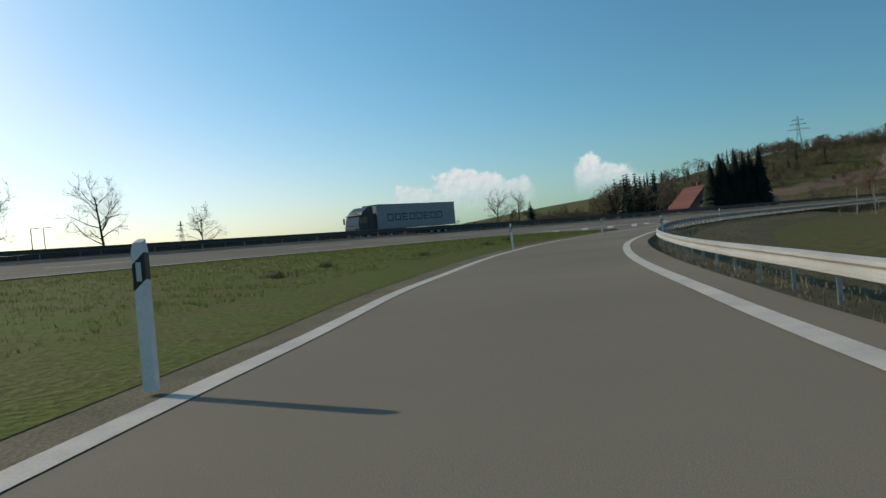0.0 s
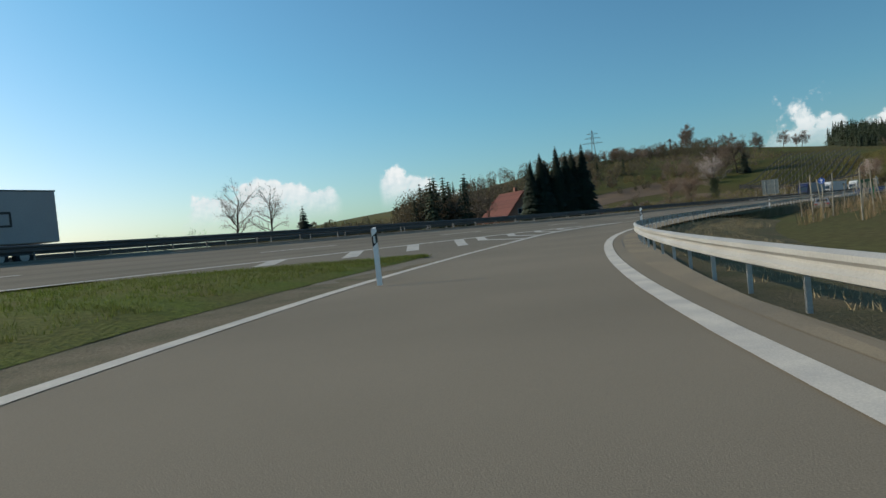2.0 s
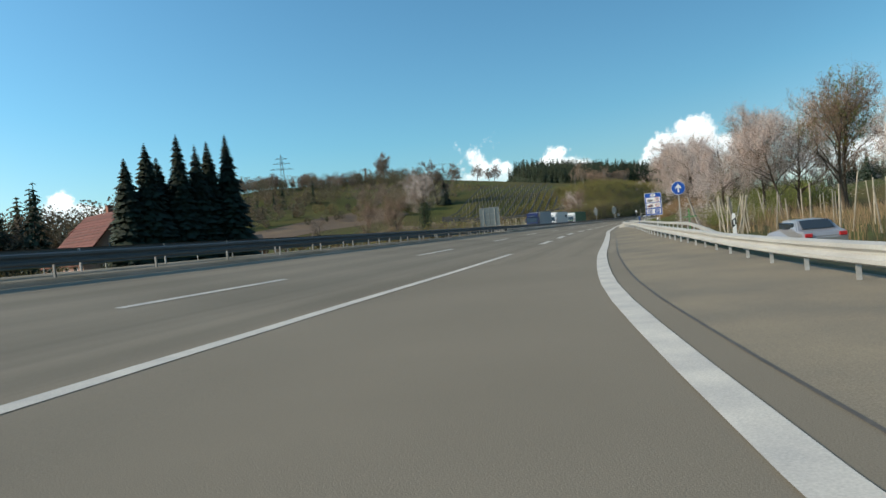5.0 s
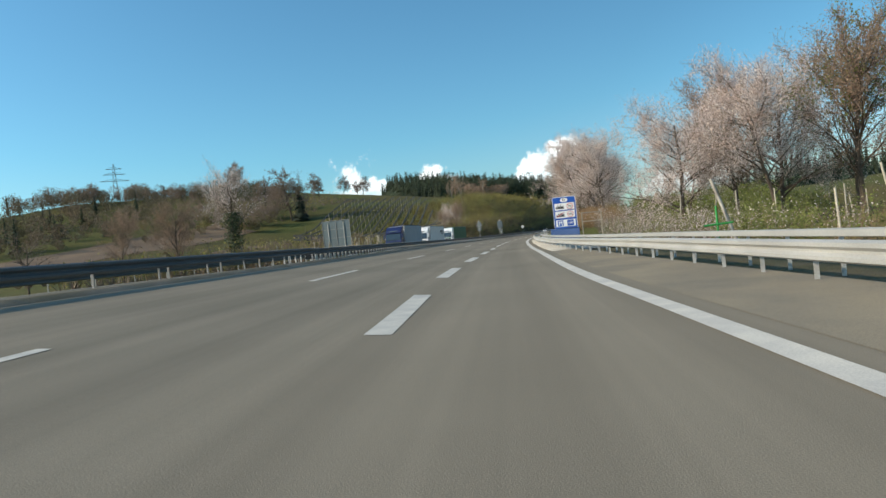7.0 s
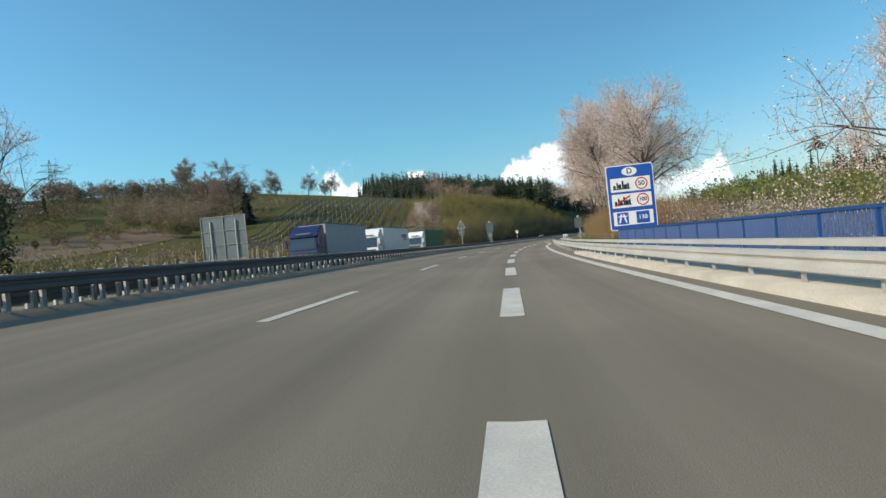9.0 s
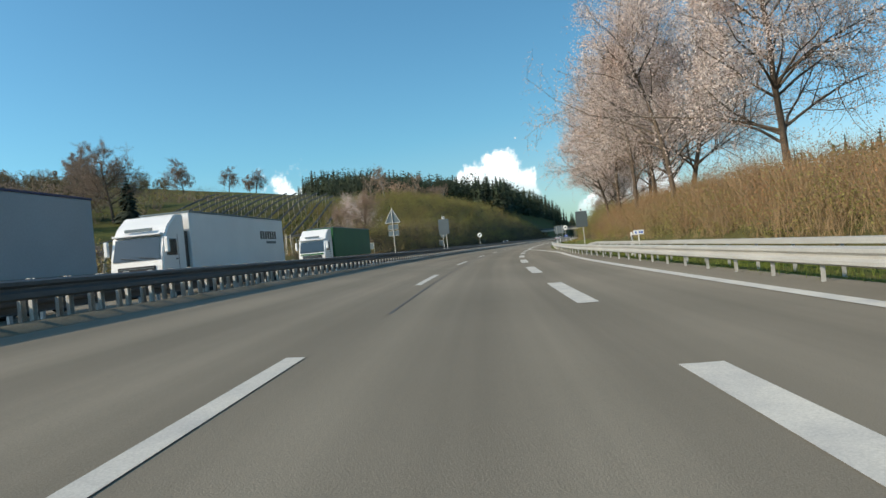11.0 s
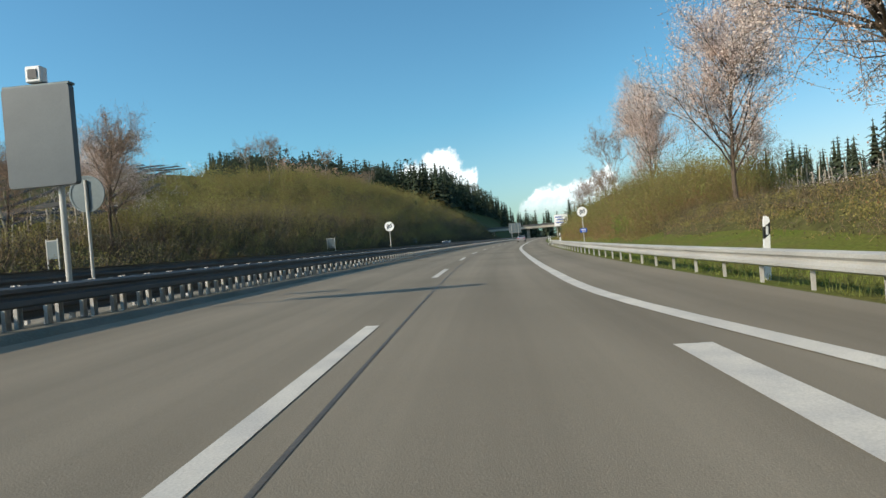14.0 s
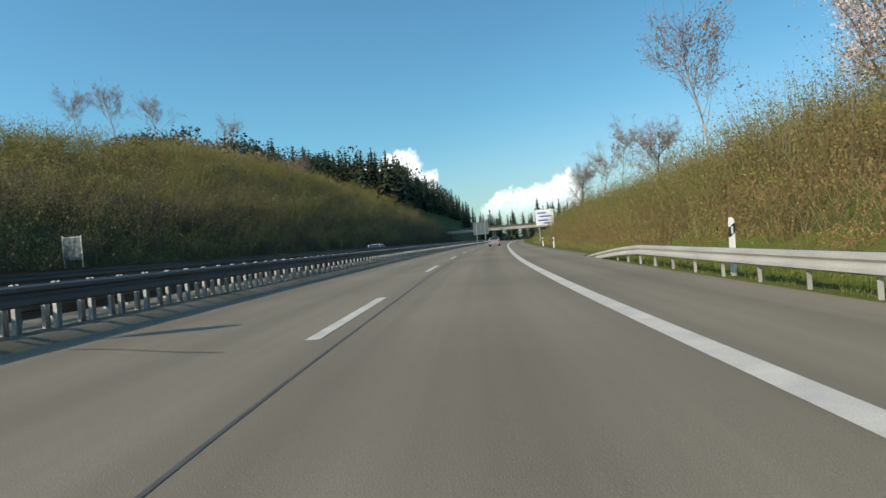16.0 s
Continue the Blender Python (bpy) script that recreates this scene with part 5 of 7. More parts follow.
def house(x, y, z, rz, w_=11.0, l_=13.0, eave=3.2, ridge=9.3):
    root = new("house")
    tagged(root, "old house with steep red tiled roof and pink walls", "house")
    hw, hl, t = w_ / 2, l_ / 2, 0.25
    gable = eave + (ridge - eave) * 0.94
    v = [(-hw, -hl, 0), (hw, -hl, 0), (hw, hl, 0), (-hw, hl, 0), (-hw, -hl, eave), (hw, -hl, eave), (hw, hl, eave), (-hw, hl, eave), (0, -hl, gable), (0, hl, gable)]
    f = [(0, 1, 2, 3), (0, 4, 7, 3), (1, 2, 6, 5), (0, 1, 5, 8, 4), (3, 7, 9, 6, 2), (4, 8, 9, 7), (5, 6, 9, 8)]
    part("wall", prism(v, f, "wall", PLASTER), root)
    o, g = 0.7, 0.6
    hip = 2.2
    for sx in (-1, 1):
        slope = (ridge - eave) / hw
        ez = eave - o * slope
        a = [(sx * (hw + o), -hl - g, ez), (sx * (hw + o), hl + g, ez), (0, hl + g - hip, ridge), (0, -hl - g, ridge)]
        b = [(p[0], p[1], p[2] + t) for p in a]
        roof = part("roof", prism(a + b, [(0, 1, 2, 3), (4, 5, 6, 7), (0, 1, 5, 4), (1, 2, 6, 5), (2, 3, 7, 6), (3, 0, 4, 7)], "roof", ROOF), root, "weathered red clay tiles")
        # courses of tiles, each a shallow step
        rows = 16
        tile = prism([(-0.02, -hl - g, 0), (-0.02, hl + g - 0.2, 0), (0.36, hl + g - 0.2, 0), (0.36, -hl - g, 0), (-0.02, -hl - g, 0.05), (-0.02, hl + g - 0.2, 0.05), (0.36, hl + g - 0.2, 0.02), (0.36, -hl - g, 0.02)], [(0, 1, 2, 3), (4, 5, 6, 7), (0, 1, 5, 4), (1, 2, 6, 5), (2, 3, 7, 6), (3, 0, 4, 7)], "tile_course", ROOF)
        ang = math.atan(slope)
        for i in range(rows):
            u = i / rows
            c = part("tile_course", tile, roof)
            c.location = (sx * (hw + o) * (1 - u), -hip * u * 0.5, ez + t + u * (ridge - ez) + 0.01)
            c.rotation_euler = (0, ang, 0) if sx < 0 else (0, ang, math.pi)
            c.rotation_euler = (0, -ang, 0 if sx < 0 else math.pi)
            c.scale = (1, 1 - hip * u / l_, 1)
    a = [(-1.9, hl + g, ridge - 2.2 * (ridge - eave) / hw * 0.85), (1.9, hl + g, ridge - 2.2 * (ridge - eave) / hw * 0.85), (0, hl + g - hip, ridge + 0.2)]
    part("roof", prism(a + [(p[0], p[1] - 0.3, p[2]) for p in a], [(0, 1, 2), (3, 4, 5), (0, 1, 4, 3), (1, 2, 5, 4), (2, 0, 3, 5)], "roof", ROOF), root, "small half-hip of red tiles")
    bm = bmesh.new()
    box_bm(bm, 0.6, -2.0, ridge + 0.1, 0.75, 0.75, 2.2, 0.03)
    box_bm(bm, 0.6, -2.0, ridge + 1.25, 0.9, 0.9, 0.14, 0.02)
    part("chimney", bm_mesh("chimney", bm, BRICK), root, "brick chimney with a cap")
    for px, pz in ((-2.4, 1.6), (2.4, 1.6), (-1.4, 4.6), (1.4, 4.6)):
        wnd = part("window", simple_box("window", px, -hl - 0.02, pz, 1.15, 0.1, 1.35, WHITE_P, 0.02), root)
        part("pane", simple_box("pane", px, -hl - 0.075, pz, 0.95, 0.02, 1.15, WINDOW), wnd)
    for py in (-4, -1, 2, 5):
        wnd = part("window", simple_box("window", -hw - 0.02, py, 1.7, 0.1, 1.15, 1.35, WHITE_P, 0.02), root)
        part("pane", simple_box("pane", -hw - 0.075, py, 1.7, 0.02, 0.95, 1.15, WINDOW), wnd)
    root.location, root.rotation_euler = (x, y, z), (0, 0, rz)
    return root


house(139.4, 187.0, gz(139.4, 187) - 0.1, radians(-8)).scale = (1.08, 1.08, 1.08)
shed = new("shed")
tagged(shed, "low dark barn roof beside the spruces", "shed")
part("wall", simple_box("wall", 0, 0, 1.2, 7, 9, 2.4, BRICK), shed)
part("roof", prism([(-4, -5, 2.3), (4, -5, 2.3), (4, 5, 2.3), (-4, 5, 2.3), (0, -5, 4.6), (0, 5, 4.6)], [(0, 1, 2, 3), (0, 1, 4), (2, 3, 5), (0, 4, 5, 3), (1, 2, 5, 4)], "roof", TAR), shed)
shed.location, shed.rotation_euler = (157.0, 178.0, gz(157, 178)), (0, 0, radians(60))


# ---- signs and posts ----
def facing(s):
    """Turn about z so that a thing's -y side faces traffic that drives towards growing s."""
    return float(np.interp(s, S_ALL, TH_ALL)) - math.pi / 2


def cyl(name, r, z0, z1, material, x=0.0, y=0.0, sides=12):
    bm = bmesh.new()
    bmesh.ops.create_cone(bm, cap_ends=True, segments=sides, radius1=r, radius2=r, depth=z1 - z0, matrix=Matrix.Translation((x, y, (z0 + z1) / 2)))
    return bm_mesh(name, bm, material)


def disc(name, r, y, z, thick, material, sides=40, x=0.0, ring=0.0):
    """A round plate facing -y; with ring, only a rim of that width."""
    bm = bmesh.new()
    if not ring:
        bmesh.ops.create_cone(bm, cap_ends=True, segments=sides, radius1=r, radius2=r, depth=thick, matrix=Matrix.Translation((x, y, z)) @ Matrix.Rotation(math.pi / 2, 4, "X"))
        return bm_mesh(name, bm, material)
    V, F = [], []
    for k_ in range(sides):
        a = 2 * math.pi * k_ / sides
        for rr in (r, r - ring):
            for yy in (y - thick / 2, y + thick / 2):
                V.append((x + rr * math.cos(a), yy, z + rr * math.sin(a)))
    bm.free()
    for k_ in range(sides):
        b, c = 4 * k_, 4 * ((k_ + 1) % sides)
        F += [(b, c, c + 2, b + 2), (b + 1, b + 3, c + 3, c + 1), (b, b + 1, c + 1, c), (b + 2, c + 2, c + 3, b + 3)]
    return mesh_of(name, V, F, material)


def rounded_plate(name, w_, h_, y, z, thick, material, r=0.05, x=0.0):
    bm = bmesh.new()
    pts = []
    for cx, cz, a0 in ((w_ / 2 - r, h_ / 2 - r, 0), (-w_ / 2 + r, h_ / 2 - r, 90), (-w_ / 2 + r, -h_ / 2 + r, 180), (w_ / 2 - r, -h_ / 2 + r, 270)):
        for k_ in range(5):
            a = radians(a0 + 22.5 * k_)
            pts.append((x + cx + r * math.cos(a), z + cz + r * math.sin(a)))
    n = len(pts)
    V = [(px, y - thick / 2, pz) for px, pz in pts] + [(px, y + thick / 2, pz) for px, pz in pts]
    F = [tuple(range(n)), tuple(reversed(range(n, 2 * n)))] + [(i, n + i, n + (i + 1) % n, (i + 1) % n) for i in range(n)]
    bm.free()
    return prism(V, F, name, material)


def lettering(text, size, x, y, z, material, parent, bold=0.0):
    """Built-in letters as a thin mesh facing -y."""
    cu = bpy.data.curves.new("lettering", "FONT")
    cu.body, cu.size, cu.align_x, cu.align_y, cu.extrude, cu.offset = text, size, "CENTER", "CENTER", 0.002, bold
    tmp = bpy.data.objects.new("lettering_tmp", cu)
    me = bpy.data.meshes.new_from_object(tmp)
    bpy.data.objects.remove(tmp)
    bpy.data.curves.remove(cu)
    me.transform(Matrix.Translation((x, y, z)) @ Matrix.Rotation(math.pi / 2, 4, "X"))
    me.materials.clear()
    me.materials.append(material)
    return part("lettering", me, parent)


def set_at(root, s, d, turn=0.0, z=None):
    x, y = (float(v) for v in place(s, d))
    if z is None:
        z = gz(x, y)
    root.location, root.rotation_euler = (x, y, z), (0, 0, facing(s) + turn)
    return root


# blue round sign with upward arrow
sg = new("direction_sign")
tagged(sg, "round blue sign with white upward arrow on a pole", "road sign")
part("pole", cyl("pole", 0.038, -1.4, 3.0, STEEL), sg)
plate = part("plate", disc("plate", 0.48, -0.06, 2.9, 0.02, SIGN_WHITE), sg, "round blue plate")
part("face", disc("face", 0.455, -0.075, 2.9, 0.012, SIGN_BLUE), plate)
part("arrow", prism([(x, y, z) for y in (-0.09, -0.082) for x, z in ((-0.055, 2.58), (0.055, 2.58), (0.055, 2.95), (0.2, 2.82), (0.2, 2.97), (0, 3.2), (-0.2, 2.97), (-0.2, 2.82), (-0.055, 2.95))], [tuple(range(9)), tuple(range(17, 8, -1))] + [(i, (i + 1) % 9, 9 + (i + 1) % 9, 9 + i) for i in range(9)], "arrow", SIGN_WHITE), plate, "white arrow")
set_at(sg, 87, -9.0, 0.05, 0.0)

# border sign with speed limits
sg = new("speed_limit_board")
tagged(sg, "tall blue board with national speed limits on two posts", "road sign")
for px in (-0.95, 0.95):
    part("post", cyl("post", 0.06, -1.2, 3.2, STEEL, px, 0.06), sg)
board = part("board", rounded_plate("board", 3.1, 4.35, 0, 3.2, 0.04, SIGN_WHITE, 0.18), sg, "blue board with white rim")
part("field", rounded_plate("field", 2.98, 4.23, -0.026, 3.2, 0.012, SIGN_BLUE, 0.14), board)
oval = disc("oval", 0.4, -0.038, 0, 0.01, SIGN_WHITE)
oval.transform(Matrix.Translation((0, 0, 4.92)) @ Matrix.Diagonal((1.25, 1, 0.72, 1)))
part("oval", oval, board)
lettering("D", 0.5, 0, -0.048, 4.92, SIGN_BLACK, board, 0.012)
for zc, crossed in ((4.05, False), (2.98, True)):
    pnl = part("panel", rounded_plate("panel", 2.6, 0.92, -0.038, zc, 0.012, SIGN_WHITE, 0.05), board, "white panel with town outline")
    for px, hh, ww in ((-1.05, 0.22, 0.16), (-0.86, 0.42, 0.1), (-0.7, 0.28, 0.18), (-0.5, 0.5, 0.12), (-0.33, 0.26, 0.2), (-0.15, 0.34, 0.12)):
        part("town_outline", simple_box("town_outline", px, -0.05, zc - 0.24 + hh / 2, ww, 0.01, hh, SIGN_BLACK), pnl)
    part("town_base", simple_box("town_base", -0.6, -0.05, zc - 0.27, 1.1, 0.01, 0.06, SIGN_BLACK), pnl)
    if crossed:
        me = simple_box("red_bar", 0, 0, 0, 1.2, 0.008, 0.09, SIGN_RED)
        me.transform(Matrix.Translation((-0.6, -0.06, zc)) @ Matrix.Rotation(radians(-32), 4, "Y"))
        part("red_bar", me, pnl)
    part("ring", disc("ring", 0.4, -0.05, zc, 0.012, SIGN_RED, x=0.72, ring=0.075), pnl)
    lettering("100" if crossed else "50", 0.36 if crossed else 0.44, 0.72, -0.05, zc, SIGN_BLACK, pnl, 0.008)
pnl = part("panel", rounded_plate("panel", 2.6, 0.92, -0.038, 1.8, 0.012, SIGN_WHITE, 0.05), board, "white panel with motorway symbol")
part("symbol", rounded_plate("symbol", 0.75, 0.78, -0.05, 1.8, 0.01, SIGN_BLUE, 0.05, -0.7), pnl)
bm = bmesh.new()
for sx in (-1, 1):
    r_ = box_bm(bm, 0, 0, 0, 0.11, 0.01, 0.6)
    bmesh.ops.transform(bm, matrix=Matrix.Translation((-0.7 + sx * 0.15, -0.06, 1.8)) @ Matrix.Rotation(radians(-sx * 14), 4, "Y"), verts=r_["verts"])
box_bm(bm, -0.7, -0.062, 1.93, 0.6, 0.01, 0.07)
part("motorway_lines", bm_mesh("motorway_lines", bm, SIGN_WHITE), pnl)
part("symbol", rounded_plate("symbol", 0.85, 0.78, -0.05, 1.8, 0.01, SIGN_BLUE, 0.05, 0.62), pnl)
lettering("130", 0.4, 0.62, -0.058, 1.8, SIGN_WHITE, pnl, 0.008)
set_at(sg, 174.5, -8.4, 0.0, 0.0)


def sign_back(s, d, w_, h_, zc, label, grid=(3, 4), z=None, faces_us=False, turn=0.0):
    """A large board seen from behind: sheet with stiffening bars on posts."""
    root = new("sign_board")
    tagged(root, label, "road sign", "sign boards")
    part("sheet", rounded_plate("sheet", w_, h_, 0.05, zc, 0.03, GREY_SHEET, 0.08), root)
    for i in range(grid[0]):
        px = -w_ / 2 + w_ * i / (grid[0] - 1) if grid[0] > 1 else 0
        part("upright", simple_box("upright", px * 0.985, 0, zc, 0.09, 0.08, h_, STEEL_MID), root)
    for i in range(grid[1]):
        pz = zc - h_ / 2 + h_ * i / (grid[1] - 1)
        part("crossbar", simple_box("crossbar", 0, -0.02, pz, w_, 0.06, 0.07, STEEL_MID), root)
    for px in (-w_ * 0.28, w_ * 0.28):
        part("post", cyl("post", 0.07, -1.5, zc + h_ * 0.4, STEEL, px, -0.08), root)
    return set_at(root, s, d, turn, z)


sign_back(195, 30.3, 5.0, 4.5, 4.0, "large grey sign board seen from behind with bracing bars", z=0.4)
sign_back(485, 8.0, 4.2, 3.4, 4.4, "far grey sign board seen from behind", z=0.1)

tr = new("warning_sign")
tagged(tr, "triangular warning sign with two plates seen from behind", "road sign")
part("pole", cyl("pole", 0.04, -0.3, 4.35, STEEL), tr)
tri = [(-0.62, 3.15), (0.62, 3.15), (0.0, 4.3)]
part("plate", prism([(x, y, z) for y in (0.05, 0.08) for x, z in tri], [(0, 1, 2), (5, 4, 3), (0, 1, 4, 3), (1, 2, 5, 4), (2, 0, 3, 5)], "plate", GREY_SHEET), tr, "grey triangular plate")
for a_, b_ in zip(tri, tri[1:] + tri[:1]):
    V_, F_ = [], []
    tube(np.array([(a_[0], 0.03, a_[1]), (b_[0], 0.03, b_[1])]), [0.03, 0.03], 6, V_, F_)
    part("rim", stuff_mesh("rim", np.vstack(V_), np.vstack(F_).ravel(), 4, STEEL_POST), tr.children[1], "pale folded rim")
for pz in (2.8, 2.3):
    sub = part("plate", rounded_plate("plate", 0.85, 0.42, 0.05, pz, 0.02, GREY_SHEET, 0.04), tr, "small grey plate")
    for k_ in (-1, 1):
        part("rim", simple_box("rim", 0, 0.03, pz + k_ * 0.19, 0.85, 0.03, 0.03, STEEL), sub)
set_at(tr, 228, 10.0, 0, float(road_z(228.0, 8.3)) + 0.05)
tr2 = copy_thing(tr, Matrix.Identity(4))
set_at(tr2, 225, 22.6, 0, 0.3)


def limit_end_sign(s, d, zc, z, plate=False, h_=0.42):
    """A white disc: the end of a limit of 80."""
    root = new("limit_end_sign")
    tagged(root, "round white sign ending the 80 limit" + (", blue plate below" if plate else " on a thin pole"), "road sign", "limit end signs")
    part("pole", cyl("pole", 0.035, -0.5, zc + 0.3, STEEL), root)
    pl = part("plate", disc("plate", h_, -0.05, zc, 0.02, SIGN_WHITE), root, "white disc with grey digits")
    part("rim", disc("rim", h_, -0.062, zc, 0.006, SIGN_BLACK, ring=0.018), pl)
    lettering("80", h_ * 1.05, 0, -0.064, zc, SIGN_BLACK, pl, 0.006)
    bm = bmesh.new()
    for k_ in (-1, 0, 1):
        r_ = box_bm(bm, 0, 0, 0, 0.014, 0.004, h_ * 1.8)
        bmesh.ops.transform(bm, matrix=Matrix.Translation((k_ * 0.06, -0.07, zc)) @ Matrix.Rotation(radians(42), 4, "Y"), verts=r_["verts"])
    part("slashes", bm_mesh("slashes", bm, GREY_SHEET), pl)
    if plate:
        p2 = part("plate", rounded_plate("plate", 0.56, 0.34, -0.05, 1.35, 0.02, SIGN_BLUE, 0.03), root, "small blue plate")
        bm = bmesh.new()
        for k_, ww in ((0.07, 0.34), (-0.06, 0.26)):
            box_bm(bm, 0, -0.063, 1.35 + k_, ww, 0.006, 0.06)
        part("text_bar", bm_mesh("text_bar", bm, SIGN_WHITE), p2)
    return set_at(root, s, d, 0, z)


limit_end_sign(302, 11.1, 2.8, 0.2)
limit_end_sign(301, -4.9, 2.85, -0.05, True)


def message_sign(s, d, zlow, h_, w_, z, poles):
    root = new("message_sign")
    tagged(root, "dark switched-off variable message sign with a small box on top", "road sign", "message signs")
    part("panel", rounded_plate("panel", w_, h_, -0.06, zlow + h_ / 2, 0.16, DARK_PANEL, 0.06), root, "dark grey display")
    part("rim", simple_box("rim", 0, -0.02, zlow + h_ + 0.02, w_, 0.2, 0.05, GREY_SHEET, 0.01), root)
    for px in poles:
        part("pole", cyl("pole", 0.055, -0.4, zlow + h_ * 0.7, STEEL, px, 0.06), root)
    bx = part("detector", simple_box("detector", 0, -0.05, zlow + h_ + 0.22, 0.3, 0.22, 0.3, WHITE_P, 0.02), root, "small white detector box")
    part("lens", simple_box("lens", 0, -0.17, zlow + h_ + 0.22, 0.17, 0.02, 0.17, BLACK_P), bx)
    return set_at(root, s, d, 0, z)


message_sign(257.3, 9.95, 2.55, 1.85, 1.3, 0.3, (0.22,))
message_sign(257, -6.7, 2.2, 1.85, 1.35, -0.1, (0.15,))

rd = new("round_sign")
tagged(rd, "round sign in the median seen from behind", "road sign")
part("pole", cyl("pole", 0.035, -0.8, 2.9, STEEL), rd)
part("plate", disc("plate", 0.38, 0.04, 2.6, 0.02, GREY_SHEET), rd)
part("rim", disc("rim", 0.4, 0.03, 2.6, 0.03, GREY_SHEET, ring=0.04), rd)
set_at(rd, 259.3, 10.45, 0, 0.3)


def frame_plate(s, d, w_, h_, z0, label, z=None):
    root = new("marker_board")
    tagged(root, label, "marker board", "boards on the far verge")
    part("panel", rounded_plate("panel", w_, h_, 0, z0 + h_ / 2, 0.03, GREY_SHEET, 0.03), root)
    for sx in (-1, 1):
        part("upright", simple_box("upright", sx * w_ / 2, 0, z0 + h_ / 2 - 0.5, 0.06, 0.06, h_ + 1.2, STEEL), root)
    part("rim", simple_box("rim", 0, -0.01, z0 + h_, w_, 0.06, 0.05, STEEL), root)
    return set_at(root, s, d, 0, z)


frame_plate(280, 25.7, 0.65, 1.0, 1.6, "narrow grey marker board between two light posts", 0.5)
frame_plate(331, 24.6, 1.05, 1.25, 1.0, "dark board in a light frame before the shrubs", 0.8)
frame_plate(401, 26.5, 0.9, 1.2, 1.2, "narrow grey marker board on the far verge", 0.4)

sg = new("guide_sign")
tagged(sg, "far white overhead direction sign with green bars", "road sign")
part("board", rounded_plate("board", 3.7, 3.2, 0, 4.9, 0.05, SIGN_WHITE, 0.12), sg)
bm = bmesh.new()
for px, pz, ww in ((-0.6, 5.8, 1.8), (0.2, 5.1, 2.6), (-0.3, 4.3, 2.0), (0.4, 3.7, 1.4)):
    box_bm(bm, px, -0.04, pz, ww, 0.01, 0.28)
part("text_bar", bm_mesh("text_bar", bm, SIGN_BLUE), sg)
for px in (-1.2, 1.2):
    part("post", cyl("post", 0.09, -1.0, 5.5, STEEL, px, 0.1), sg)
set_at(sg, 436, -7.9, 0, 0.0)

ks = new("marker_sign")
tagged(ks, "small pale green marker sign on a post by the rail", "road sign")
part("pole", cyl("pole", 0.025, -0.4, 0.95, WHITE_P), ks)
pl = part("plate", rounded_plate("plate", 0.46, 0.2, -0.03, 1.05, 0.015, SIGN_WHITE, 0.02), ks)
bm = bmesh.new()
for px in (-0.12, 0.05, 0.15):
    box_bm(bm, px, -0.042, 1.05, 0.07, 0.006, 0.1)
part("text_bar", bm_mesh("text_bar", bm, SIGN_BLUE), pl)
set_at(ks, 205, -5.0, 0, 0.0)


def delineator():
    """A white roadside post with slanted black band and reflector."""
    root = new("delineator_post")
    tagged(root, "white plastic delineator post with black band and reflector", "delineator", "delineator posts")
    prof = [(-0.06, -0.05), (0.06, -0.05), (0.045, 0.05), (0.0, 0.065), (-0.045, 0.05)]
    n = len(prof)
    V, F = [], []
    for z, k_ in ((-0.3, 1.0), (0.97, 1.0), (1.04, 0.75)):
        V += [(x * k_, y * k_, z + (0.03 if (y > 0 and z > 1) else 0)) for x, y in prof]
    for l_ in range(2):
        F += [(l_ * n + i, l_ * n + (i + 1) % n, (l_ + 1) * n + (i + 1) % n, (l_ + 1) * n + i) for i in range(n)]
    F += [tuple(range(2 * n, 3 * n)), tuple(reversed(range(n)))]
    part("body", prism(V, F, "body", WHITE_P), root)
    V = [(x * 1.03, y * 1.03, z + x * 0.9) for z in (0.66, 0.9) for x, y in prof]
    F = [(i, (i + 1) % n, n + (i + 1) % n, n + i) for i in range(n)] + [tuple(range(n, 2 * n)), tuple(reversed(range(n)))]
    band = part("band", prism(V, F, "band", BLACK_P), root, "slanted black band")
    part("reflector", simple_box("reflector", 0, -0.056, 0.78, 0.05, 0.012, 0.17, LAMP_GLASS, 0.005), band)
    return root


post0 = delineator()
for k_, (x, y, z, rz) in enumerate(((-0.9, 6.6, 0.34, -0.4), (13.5, 33.3, 0.42, -0.5), (31.2, 55.2, 0.33, -0.75), (20.9, 30.8, 0.12, -0.55), (52.1, 65.55, 0.24, -0.95), (102.4, 89.6, -0.1, -1.3), (129.5, 99.3, -0.1, -1.3), (199.6, 120.4, 0.0, -1.3), (244.6, 132.6, 0.0, -1.35), (294.3, 142.5, 0.13, -1.4), (345.4, 148.3, 0.2, -1.45), (395.0, 151.6, -0.1, -1.5), (410.0, 152.6, -0.1, -1.5), (-20.0, -28.0, -0.05, -0.4))):
    p_ = post0 if k_ == 0 else copy_thing(post0, Matrix.Identity(4))
    p_.location, p_.rotation_euler = (x, y, z), (radians(random.uniform(-2, 2)), radians(random.uniform(-3, 3)), rz)

